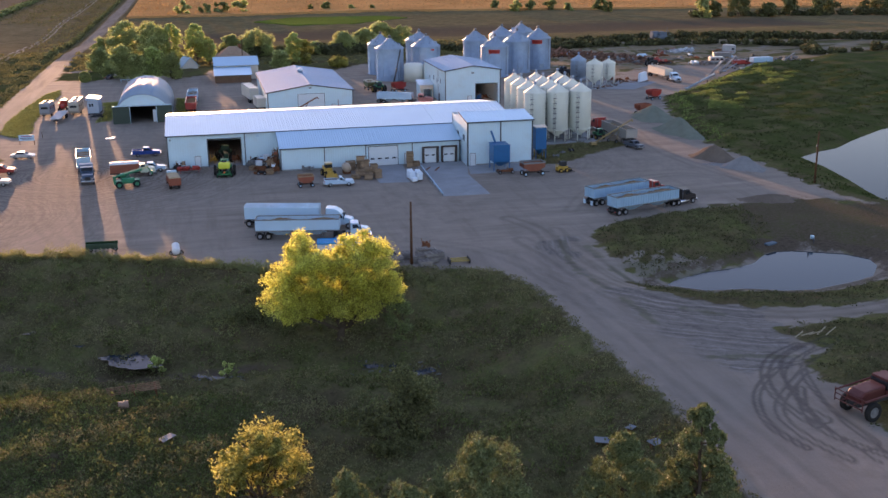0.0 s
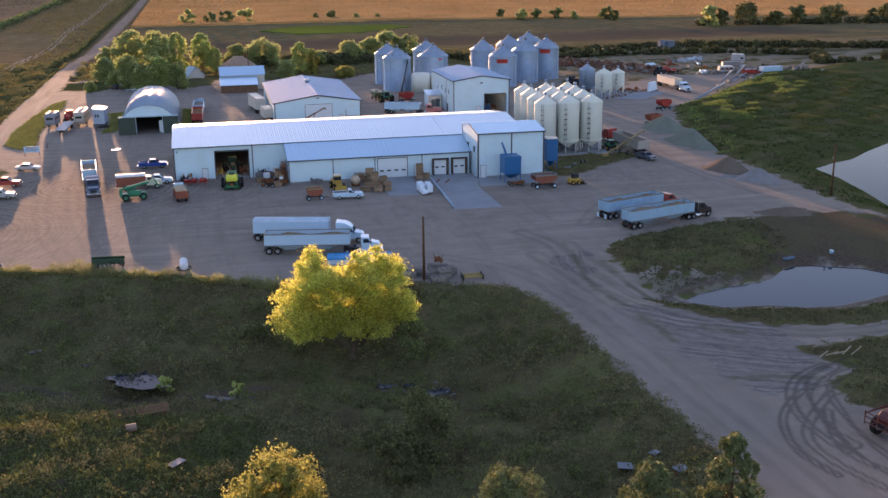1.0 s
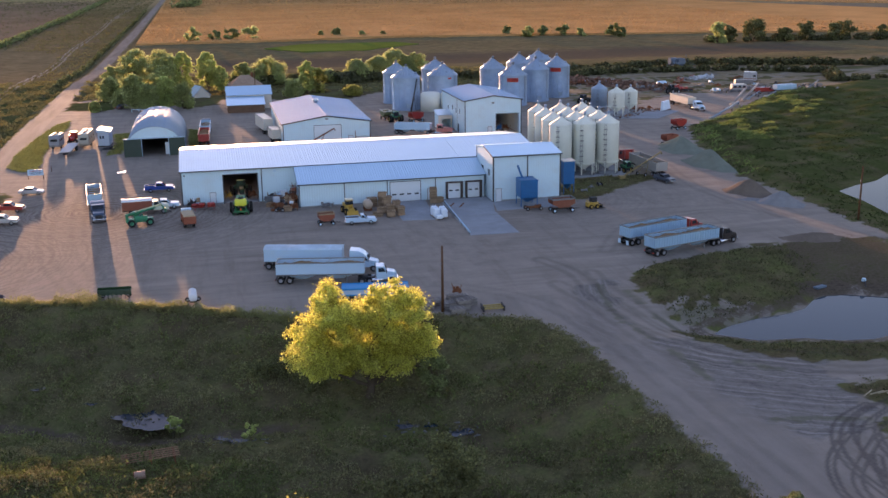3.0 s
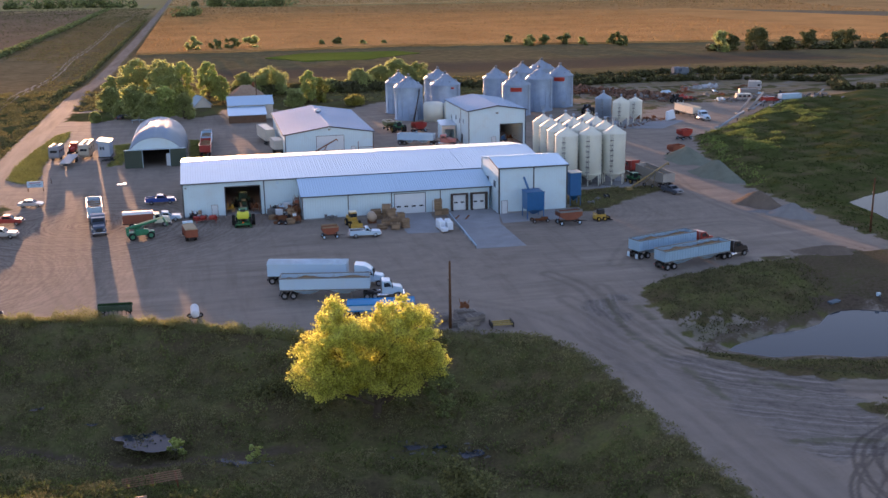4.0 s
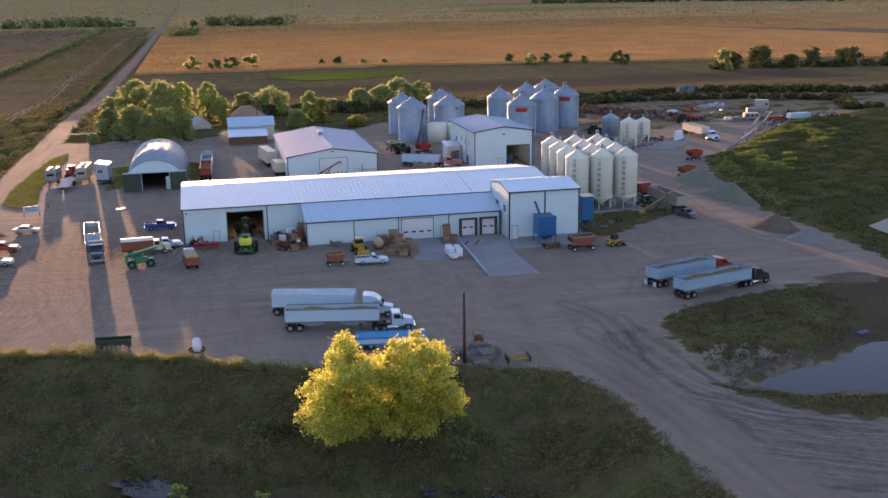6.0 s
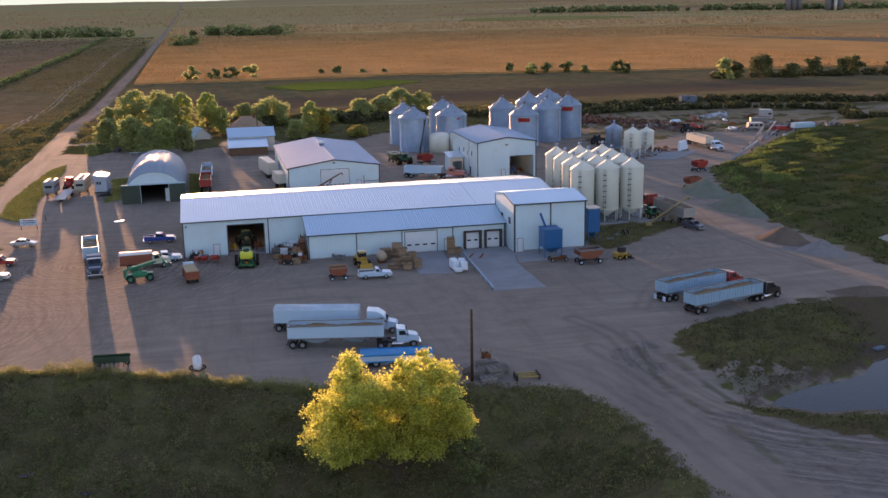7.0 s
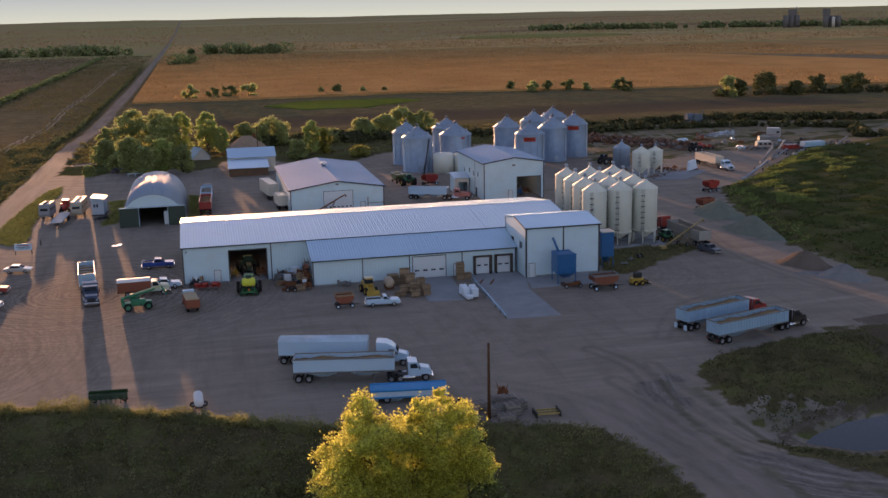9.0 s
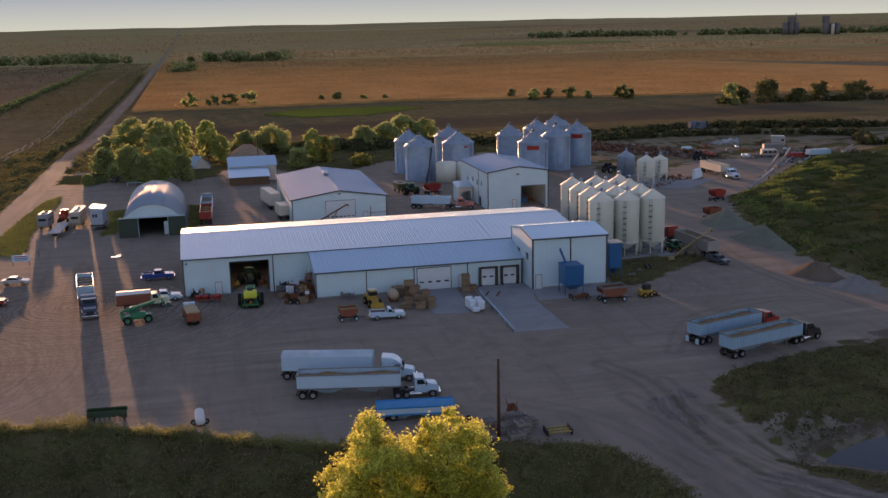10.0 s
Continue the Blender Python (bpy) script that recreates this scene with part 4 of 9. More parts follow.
def elevator_hall():
    wins = [(276, 277.2, 4.9, 6.1), (280, 281.2, 4.6, 5.8), (284, 285.2, 4.9, 6.1), (289, 290.1, 4.5, 5.5)]
    r = gable_y("grain_plant", 63.2, 78.0, 271.0, 296.5, 8.75, 9.9, "tall white steel grain plant with open dark doorway", (71.4, 77.1, 0, 5.2), wins)
    for a, b, c, e in ((71.25, 71.4, 0, 5.35), (77.1, 77.25, 0, 5.35), (71.4, 77.1, 5.2, 5.35)):
        trim(r, a, b, 270.95, 270.996, c, e)
    walk_door(r, 69.2, 271.0, 1.0, 2.1)
    part("gable_vent", box(B(), 70.2, 70.9, 270.92, 270.997, 7.9, 8.3), STEEL, r)
    part("concrete_floor", box(B(), 63.5, 77.7, 271.3, 296.2, -0.1, 0.045), CONCRETE, r)
    trim(r, 63.15, 63.197, 279.0, 279.25, 0, 8.6)
    d = part("side_door", box(B(), 63.1, 63.19, 277.2, 278.3, 0.03, 2.2), CHASSIS, r)
    s = thing("scale_shed", pose(0, 0, 0), "small shed with grey metal roof beside the grain plant", "shed")
    wall_along_x(s, 59.3, 62.9, 284, 0.15, 0, 3.6, [(60.2, 62.6, 0.0, 2.6)], CREAM)
    wall_along_x(s, 59.3, 62.9, 288.8, 0.15, 0, 4.2)
    wall_along_y(s, 284.15, 288.8, 59.3, 0.15, 0, 3.6)
    wall_along_y(s, 284.15, 288.8, 62.75, 0.15, 0, 3.6)
    part("roof_panel", prism(B(), [(283.7, 3.6), (289.1, 4.35), (289.1, 4.48), (283.7, 3.73)], "x", 59.0, 63.1), ROOF_X, s)


def quonset():
    x0, x1, y0, y1, top = -19.0, -5.4, 265.0, 301.0, 6.9
    cx, w = (x0 + x1) / 2, (x1 - x0) / 2
    r = thing("arched_storage_building", pose(0, 0, 0), "arched white steel storage building with dark green front panels, open", "building")
    arc = lambda k, g=0.0: [(cx - (w + g) * math.cos(a) * (1 - 0.0 * abs(math.sin(a))), (top + g) * math.sin(a) ** 0.82) for a in [math.pi * i / k for i in range(k + 1)]]
    outer, inner = arc(28), arc(28, -0.15)
    bm = B()
    for i in range(28):
        prism(bm, [outer[i], outer[i + 1], inner[i + 1], inner[i]], "y", y0, y1)
    bmesh.ops.remove_doubles(bm, verts=bm.verts[:], dist=0.001)
    for f in bm.faces:
        f.smooth = abs(f.normal.y) < 0.5
    part("arched_roof", bm, material("arched_white_steel", (0.27, 0.34, 0.42), 0.72, 0.05, 0.06, 0.2, 3, ribs="Y", period=0.6, rib_depth=0.02), r)
    for a, b in ((x0 - 0.1, -15.15), (-8.95, x1 + 0.05)):
        part("front_panel", box(B(), a, b, y0 - 0.16, y0 - 0.03, 0, 4.25), PANEL_GREEN, r, "dark green ribbed front panel")
    part("door_header", box(B(), x0 - 0.12, x1 + 0.07, y0 - 0.24, y0 - 0.165, 4.1, 4.3), WHITE, r)
    pts = [(-18.0, 4.28), (-6.4, 4.28)] + [p for p in inner[::-1] if p[1] > 4.3]
    part("front_gable", prism(B(), pts, "y", y0 + 0.15, y0 + 0.3), WALL_X, r)
    for a in (-15.15, -9.07):
        part("door_post", box(B(), a, a + 0.12, y0 - 0.1, y0 + 0.1, 0, 4.1), WHITE, r)
    part("sliding_door", box(B(), -9.9, -9.1, y0 + 1.2, y0 + 1.3, 0.03, 2.9), DOOR_WHITE, r)
    part("back_wall", prism(B(), [p for p in inner if p[1] >= 0], "y", y1 - 0.3, y1 - 0.15), WALL_X, r)


def farmstead():
    r = thing("farm_shed", pose(0, 0, 0), "low farm shed with two pale metal roofs", "shed")
    wall_along_x(r, 6.4, 19.6, 339.2, 0.2, 0, 4.2, (), CREAM)
    wall_along_x(r, 6.4, 19.6, 350, 0.2, 0, 4.2, (), CREAM)
    for x in (6.4, 19.4):
        wall_along_y(r, 339.4, 350, x, 0.2, 0, 4.2, (), CREAM)
        part("gable", prism(B(), [(339.4, 4.2), (350, 4.2), (344.7, 6.1)], "x", x, x + 0.2), CREAM, r)
    slab_roof(r, "x", 6.1, 19.9, (338.9, 4.2), (344.7, 6.3), ROOF_LIGHT)
    slab_roof(r, "x", 6.1, 19.9, (350.5, 4.2), (344.7, 6.3), ROOF_LIGHT)
    wall_along_x(r, 6.3, 17.0, 331.5, 0.2, 0, 2.2, (), BROWN_ROOF)
    wall_along_y(r, 331.7, 339.1, 6.3, 0.2, 0, 2.2, (), BROWN_ROOF)
    wall_along_y(r, 331.7, 339.1, 16.8, 0.2, 0, 2.2, (), BROWN_ROOF)
    slab_roof(r, "x", 6.0, 17.3, (331.1, 2.2), (339.1, 3.8), ROOF_LIGHT)
    h = thing("farmhouse", pose(0, 0, 0), "brown-roofed farmhouse among trees", "house")
    part("wall", box(B(), 8, 18.5, 366, 376, 0, 3.4), CREAM, h)
    bm = B()
    v = [bm.verts.new(p) for p in ((7.4, 365.4, 3.4), (19.1, 365.4, 3.4), (19.1, 376.6, 3.4), (7.4, 376.6, 3.4), (11.8, 371, 7.0), (14.6, 371, 7.0))]
    for q in ((0, 1, 5, 4), (1, 2, 5), (2, 3, 4, 5), (3, 0, 4), (3, 2, 1, 0)):
        bm.faces.new([v[i] for i in q])
    # brown shingles lightened to tan: orange sunlight put into the colour
    part("roof", bm, material("sunlit_shingle_roof", (0.33, 0.235, 0.165), 0.9, 0, 0.25, 1.0, 10), h)
    for x in (9.5, 13, 16):
        part("window", box(B(), x, x + 1.1, 365.93, 365.99, 1.2, 2.4), glass(), h)
    part("chimney", box(B(), 15.2, 16.0, 371.5, 372.3, 5, 7.6), RUST, h)
    s = thing("steep_roof_hut", pose(-1.9, 372, 0, 0, 0, 20), "small hut with steep white roof", "shed")
    part("wall", prism(B(), [(-2.7, 0), (2.7, 0), (2.7, 1.2), (0, 3.8), (-2.7, 1.2)], "y", -3, 3), CREAM, s)
    for k in (-1, 1):
        part("roof_panel", prism(B(), [(k * 3.1, 0.85), (0, 3.85), (0, 4.0), (k * 3.2, 0.95)], "y", -3.3, 3.3), ROOF_LIGHT, s)


def bay_lamp(x, y, z, power, label):
    """A hanging work lamp inside an open bay, with its light just below the tube."""
    r = thing("bay_lamp", pose(x, y, z), label, "lamp")
    part("housing", box(B(), -0.7, 0.7, -0.12, 0.12, 0.0, 0.1, 0.02), STEEL, r)
    tube_mat = material("lit_lamp_tube", (0.8, 0.7, 0.5), 0.5)
    tube_mat.node_tree.nodes["Principled BSDF"].inputs["Emission Color"].default_value = (1.0, 0.62, 0.3, 1)
    tube_mat.node_tree.nodes["Principled BSDF"].inputs["Emission Strength"].default_value = 1.2
    part("tube", tube(B(), (-0.6, 0, -0.05), (0.6, 0, -0.05), 0.04, n=8), tube_mat, r, "glowing warm lamp tube")
    for s in (-0.6, 0.6):
        part("hanger", tube(B(), (s, 0, 0.1), (s, 0, 0.6), 0.015, n=6), STEEL, r)
    light = bpy.data.lights.new("bay_light", "AREA")
    light.shape, light.size, light.size_y, light.energy, light.color = "RECTANGLE", 1.3, 0.2, power, (1.0, 0.66, 0.36)
    new("bay_light", light).matrix_world = pose(x, y, z - 0.12)


bay_lamp(5.2, 216.5, 5.9, 22.0, "warm tube lamp hanging inside the machine hall")
# the grain plant's lamp has no known source, added to brighten its doorway
bay_lamp(74.2, 279.0, 7.6, 22.0, "added tube lamp that brightens the inside of the grain plant")
main_hall()
lean_to()
annex()
shop()
elevator_hall()
quonset()
farmstead()

# concrete slabs
for nm, pts, z, lab in (("dock_ramp", [(41.2, 202.2), (50.3, 202.2), (50.3, 196.9), (48.7, 190), (48.6, 174.3), (40.4, 174.6)], 0.05, "worn concrete dock ramp"),
                        ("door_apron", [(31.6, 202.2), (38.6, 202.2), (37.5, 186.6), (31.6, 187.4)], 0.04, "pale concrete apron before an overhead door"),
                        ("annex_slab", [(50.4, 197.2), (64.5, 197.2), (60.5, 190.6), (49.2, 190.2)], 0.035, "concrete slab before the annex"),
                        ("bin_pad", [(66.5, 213.8), (84, 213.8), (85.5, 246), (68, 246)], 0.06, "concrete pad under hopper bins"),
                        ("loading_pad", [(108, 288), (121, 284), (133, 296), (131, 301), (117, 304), (109, 298)], 0.05, "pale concrete pad by small bins")):
    tagged(part(nm, prism(B(), pts, "z", -0.3, z), CONCRETE), lab, "slab", kind="structure")

# ---- grain bins ----


def steel_bin(x, y, rad, eave, top, label, sign=None, spout=False):
    r = thing("grain_bin", pose(x, y, 0), label, "grain bin", "corrugated grain bins")
    part("body", lathe(B(), [(0.0, 0.02), (rad + 0.15, 0.02), (rad + 0.15, 0.25), (rad, 0.26), (rad, eave)], 40), GALV, r, "corrugated galvanised wall")
    prof = [(rad + 0.18, eave - 0.1), (rad + 0.18, eave - 0.03), (0.75, top - 0.55), (0.75, top - 0.3), (0.45, top - 0.12), (0.0, top - 0.1)]
    part("roof", lathe(B(), prof, 40), GALV_ROOF, r, "conical galvanised roof")
    slope = math.atan2(top - 0.55 - eave, rad - 0.75)
    rib = B()
    tube(rib, (rad + 0.1, 0, eave + 0.02), (0.78, 0, top - 0.5), 0.045, n=5)
    first = part("roof_rib", rib, GALV_ROOF, r)
    for k in range(1, 20):
        again("roof_rib", first, r, pose(0, 0, 0, 0, 0, k * 18))
    vent = B()
    box(vent, rad * 0.72 - 0.28, rad * 0.72 + 0.28, -0.25, 0.25, eave + (rad * 0.28) * math.tan(slope) - 0.15, eave + rad * 0.28 * math.tan(slope) + 0.42, 0.06)
    v1 = part("roof_vent", vent, GALV_ROOF, r)
    for k in range(1, 8):
        again("roof_vent", v1, r, pose(0, 0, 0, 0, 0, k * 45 + 10))
    part("fill_cap", lathe(B(), [(0.3, top - 0.12), (0.3, top + 0.25), (0.5, top + 0.3), (0.4, top + 0.6), (0.15, top + 0.8), (0.0, top + 0.82)], 14), STEEL, r)
    st = B()
    box(st, rad - 0.01, rad + 0.07, -0.06, 0.06, 0.2, eave - 0.12)
    s1 = part("stiffener", st, GALV_ROOF, r)
    for k in range(1, 14):
        again("stiffener", s1, r, pose(0, 0, 0, 0, 0, k * 360 / 14))
    lad = B()
    for o in (-0.2, 0.2):
        tube(lad, (o, -rad - 0.14, 1.0), (o, -rad - 0.14, eave), 0.03, n=5)
    for k in range(int(eave / 0.45)):
        tube(lad, (-0.2, -rad - 0.14, 1.1 + 0.45 * k), (0.2, -rad - 0.14, 1.1 + 0.45 * k), 0.022, n=5)
    ld = part("ladder", lad, STEEL, r)
    ld.matrix_basis = pose(0, 0, 0, 0, 0, 38)
    part("door", box(B(), -0.6, 0.6, -rad - 0.06, -rad + 0.2, 0.6, 2.0, 0.03), GALV_ROOF, r)
    if sign:
        a0, w, z0, z1 = sign
        bm = B()
        k = 10
        prev = None
        for i in range(k + 1):
            a = radians(a0 - w / 2 + w * i / k)
            pr = [bm.verts.new(((rad + d) * math.cos(a), (rad + d) * math.sin(a), z)) for d, z in ((0.11, z0), (0.11, z1))]
            if prev:
                bm.faces.new((prev[0], pr[0], pr[1], prev[1]))
            prev = pr
        bmesh.ops.solidify(bm, geom=bm.faces[:], thickness=0.02)
        sg = part("sign", bm, SIGN_RED, r, "plain red maker's plate")
    if spout:
        sp = B()
        tube(sp, (-0.2, 0.3, top + 0.3), (-rad * 1.0, 1.2, eave - 1.0), 0.14, n=8)
        tube(sp, (0.1, 0.5, top + 0.2), (-rad * 0.8, 1.8, eave - 0.4), 0.05, n=6)
        part("spout", sp, CREAM, r, "pale downspout")
    return r


BIG = "tall corrugated galvanised grain bin with conical roof"
steel_bin(58.3, 340, 4.1, 9.4, 12.4, BIG)
steel_bin(58.4, 324.5, 4.2, 9.6, 12.6, BIG)
steel_bin(72.4, 348, 4.4, 9.4, 12.2, BIG)
steel_bin(70.8, 330, 4.5, 9.3, 12.4, BIG, sign=(-75, 14, 8.2, 8.7))
steel_bin(89.6, 341, 4.0, 9.6, 12.5, BIG, spout=True)
steel_bin(91.2, 323.6, 4.25, 9.2, 12.2, BIG, sign=(-108, 46, 7.3, 8.5))
steel_bin(100.6, 331, 4.15, 9.9, 13.0, BIG)
steel_bin(109.8, 338, 4.1, 9.9, 13.0, BIG, sign=(-112, 46, 8.3, 9.5))
steel_bin(101.6, 352, 4.2, 9.9, 12.6, BIG, spout=True)
steel_bin(111.4, 362, 4.3, 9.9, 12.6, BIG, spout=True)
w = thing("white_storage_tank", pose(64.6, 319, 0), "white smooth steel storage tank between grain bins", "tank")
part("body", lathe(B(), [(0, 0.02), (2.9, 0.02), (2.9, 4.9), (2.5, 5.3), (0, 5.6)], 32), BIN_WHITE, w)
w = thing("white_storage_tank", pose(70.0, 317.5, 0), "white smooth steel storage tank between grain bins", "tank")
part("body", lathe(B(), [(0, 0.02), (2.6, 0.02), (2.6, 4.9), (2.2, 5.3), (0, 5.6)], 32), BIN_WHITE, w)


def hopper_bin(m, rad, low, cone, eave, top, mat, label, group):
    r = thing("hopper_bin", m, label, "hopper bin", group)
    bm = lathe(B(), [(0.25, cone), (rad, low), (rad, eave)], 32)
    part("body", bm, mat, r)
    part("roof", lathe(B(), [(rad + 0.06, eave - 0.05), (rad + 0.06, eave + 0.02), (0.4, top - 0.35), (0.4, top - 0.15), (0, top - 0.1)], 32), mat, r, "conical roof with raised lid")
    part("vent_ball", lathe(B(), [(0.18, top - 0.12), (0.18, top + 0.15), (0.34, top + 0.35), (0.3, top + 0.55), (0.0, top + 0.7)], 12), GALV_ROOF, r, "round galvanised vent")
    part("ring", lathe(B(), [(rad + 0.01, low - 0.1), (rad + 0.09, low - 0.08), (rad + 0.09, low + 0.12), (rad + 0.01, low + 0.14)], 32), mat, r)
    lg = part("leg", tube(B(), (rad - 0.02, 0, 0.02), (rad - 0.02, 0, low + 0.1), 0.11, n=8), mat, r)
    for k in range(1, 6):
        again("leg", lg, r, pose(0, 0, 0, 0, 0, k * 60))
    lg.matrix_basis = pose(0, 0, 0, 0, 0, 0)
    part("base_ring", lathe(B(), [(rad - 0.25, 0.02), (rad + 0.2, 0.02), (rad + 0.2, 0.12), (rad - 0.25, 0.12), (rad - 0.25, 0.02)], 24), STEEL, r)
    part("chute", lathe(B(), [(0.3, cone + 0.1), (0.3, cone - 0.4), (0.22, cone - 0.6), (0.0, cone - 0.6)], 12), STEEL, r)
    lad = B()
    a = radians(-122)
    ux, uy = math.cos(a), math.sin(a)
    tx, ty = -uy, ux
    for o in (-0.2, 0.2):
        tube(lad, (ux * (rad + 0.16) + tx * o, uy * (rad + 0.16) + ty * o, low - 1.2), (ux * (rad + 0.16) + tx * o, uy * (rad + 0.16) + ty * o, eave), 0.025, n=5)
    for k in range(int((eave - low + 1.2) / 0.4)):
        z = low - 1.1 + 0.4 * k
        tube(lad, (ux * (rad + 0.16) - tx * 0.2, uy * (rad + 0.16) - ty * 0.2, z), (ux * (rad + 0.16) + tx * 0.2, uy * (rad + 0.16) + ty * 0.2, z), 0.02, n=5)
    part("ladder", lad, STEEL, r, "dark ladder")
    hoop = part("ladder_hoop", box(B(), ux * (rad + 0.3) - 0.34, ux * (rad + 0.3) + 0.34, uy * (rad + 0.3) - 0.3, uy * (rad + 0.3) + 0.2, 0, 0.1), STEEL, r)
    hoop.matrix_basis = pose(0, 0, low + 0.5)
    for k in range(1, int((eave - low) / 1.05)):
        again("ladder_hoop", hoop, r, pose(0, 0, low + 0.5 + 1.05 * k))
    return r


hop = hopper_bin(pose(70.1, 217.2, 0.06), 2.3, 2.5, 0.95, 10.55, 12.2, BIN_WHITE, "tall cream-white hopper bottom bin on steel legs", "cluster of white hopper bins")
for row in range(4):
    for col in range(3):
        if row or col:
            copy_thing(hop, pose(70.1 + 5.1 * col + 0.5 * row, 217.2 + 6.6 * row, 0.06))
hopper_bin(pose(112.2, 292.6, 0.05), 2.35, 2.6, 0.9, 6.6, 8.1, BIN_WHITE, "short white hopper bin on legs", "small bins")
hopper_bin(pose(118.4, 297.5, 0.05), 2.0, 2.6, 0.9, 6.1, 7.3, BIN_WHITE, "short white hopper bin on legs", "small bins")
hopper_bin(pose(112.2, 306.0, 0), 2.35, 1.0, 0.3, 6.2, 7.8, GALV, "grey galvanised bin with conical roof", "small bins")

# ---- vehicles and machines ----
WHEELS = {}


def add_wheel(root, x, y, r, w, rim=None, z=None):
    """A tyre with its rim, its axle along y."""
    rim = rim or RIM
    key = (r, w, rim.name)
    z = r if z is None else z
    if key not in WHEELS:
        t = lathe(B(), [(r * 0.56, -w * 0.42), (r * 0.62, -w / 2), (r * 0.93, -w / 2), (r, -w * 0.36), (r, w * 0.36), (r * 0.93, w / 2), (r * 0.62, w / 2), (r * 0.56, w * 0.42)], 22)
        d = lathe(B(), [(0, -w * 0.3), (r * 0.2, -w * 0.36), (r * 0.3, -w * 0.2), (r * 0.5, -w * 0.3), (r * 0.58, -w * 0.42), (r * 0.58, w * 0.42), (r * 0.5, w * 0.3), (r * 0.3, w * 0.2), (r * 0.2, w * 0.36), (0, w * 0.3)], 18)
        for bm in (t, d):
            bmesh.ops.rotate(bm, verts=bm.verts[:], matrix=Matrix.Rotation(radians(90), 3, "X"))
        a = part("wheel", t, BLACK, root)
        b = part("rim", d, rim, a)
        WHEELS[key] = (a, b)
        a.matrix_basis = pose(x, y, z)
        return a
    a = again("wheel", WHEELS[key][0], root, pose(x, y, z))
    again("rim", WHEELS[key][1], a)
    return a


def bx(root, name, mat, x0, x1, y0, y1, z0, z1, bevel=0.0, label=""):
    return part(name, box(B(), x0, x1, y0, y1, z0, z1, bevel), mat, root, label)


def pr(root, name, mat, pts, y0, y1, bevel=0.0, label=""):
    return part(name, prism(B(), pts, "y", y0, y1, bevel), mat, root, label)


def rod(root, name, mat, p, q, r, n=8, label=""):
    return part(name, tube(B(), p, q, r, n=n), mat, root, label)


def semi_tractor(m, paint, label, sleeper=2.0, cab_h=2.75, high=3.5, long_nose=True):
    r = thing("semi_truck", m, label, "truck")
    bx(r, "chassis", CHASSIS, -3.6, 2.3, -0.45, 0.45, 0.62, 0.92)
    nose = 3.15 if long_nose else 2.4
    ax = nose - 3.15
    pr(r, "hood", paint, [(0.8, 0.8), (nose, 0.8), (nose + 0.05, 1.35), (nose - 0.25, 1.72), (0.8, 2.0)], -0.95, 0.95, 0.1)
    c = pr(r, "cab", paint, [(-0.75, 0.75), (0.95, 0.75), (0.95, 1.95), (0.5, cab_h), (-0.75, cab_h + 0.08)], -1.13, 1.13, 0.06)
    if sleeper and not long_nose:
        pr(r, "sleeper", paint, [(-0.76 - sleeper, 0.95), (-0.76, 0.95), (-0.74, cab_h + 0.05), (0.4, cab_h + 0.04), (-0.1, high - 0.35), (-0.75, high - 0.02), (-0.76 - sleeper, high + 0.12)], -1.2, 1.2, 0.1)
    elif sleeper:
        pr(r, "sleeper", paint, [(-0.76 - sleeper, 0.95), (-0.76, 0.95), (-0.5, cab_h + 0.12), (-0.9, high), (-0.76 - sleeper, high + 0.12)], -1.2, 1.2, 0.1)
    ws = B()
    d = Vector((0.5 - 0.95, 0, cab_h - 1.95)).normalized()
    nrm = Vector((d.z, 0, -d.x)) * 0.015
    lo, hi = Vector((0.95, 0, 1.95)) + d * 0.1 + nrm, Vector((0.5, 0, cab_h)) - d * 0.12 + nrm
    v = [ws.verts.new((p.x, y, p.z)) for p, y in ((lo, -0.98), (lo, 0.98), (hi, 0.9), (hi, -0.9))]
    bmesh.ops.solidify(ws, geom=[ws.faces.new(v)], thickness=0.01)
    part("windshield", ws, glass(), c)
    for s in (-1, 1):
        y = s * 1.135
        part("side_window", prism(B(), [(-0.45, 1.9), (0.65, 1.9), (0.35, cab_h - 0.2), (-0.45, cab_h - 0.2)], "y", min(y, y + s * 0.012), max(y, y + s * 0.012)), glass(), c)
        bx(r, "mirror", CHASSIS, 0.7, 0.85, s * 1.2 - 0.06 + s * 0.12, s * 1.2 + 0.06 + s * 0.12, 1.75, 2.3, 0.03)
        part("fuel_tank", tube(B(), (-1.5, s * 0.95, 0.62), (0.2, s * 0.95, 0.62), 0.3, n=14), CHROME, r)
        pr(r, "fender", paint, [(1.6 + ax, 0.95), (1.75 + ax, 1.2), (2.9 + ax, 1.2), (3.05 + ax, 0.8), (2.85 + ax, 1.0), (1.9 + ax, 1.05)], s * 0.96 if s > 0 else -1.2, 1.2 if s > 0 else s * 0.96, 0.03)
        bx(r, "headlight", CHROME, nose - 0.12, nose + 0.06, s * 0.78 - 0.16, s * 0.78 + 0.16, 0.95, 1.2, 0.03)
        part("exhaust_pipe", tube(B(), (-0.85 - sleeper, s * 0.95, 1.0), (-0.85 - sleeper, s * 0.95, min(high, cab_h + 0.25)), 0.06, n=8), STEEL, r)
    bx(r, "grille", CHASSIS, nose + 0.02, nose + 0.07, -0.5, 0.5, 0.85, 1.45, 0.01)
    bx(r, "bumper", CHROME, nose + 0.0, nose + 0.28, -1.15, 1.15, 0.4, 0.78, 0.05)
    bx(r, "fifth_wheel", CHASSIS, -2.9, -2.0, -0.5, 0.5, 0.95, 1.12, 0.03)
    for y in (-1.0, 1.0):
        add_wheel(r, 2.35 + ax, y, 0.52, 0.3)
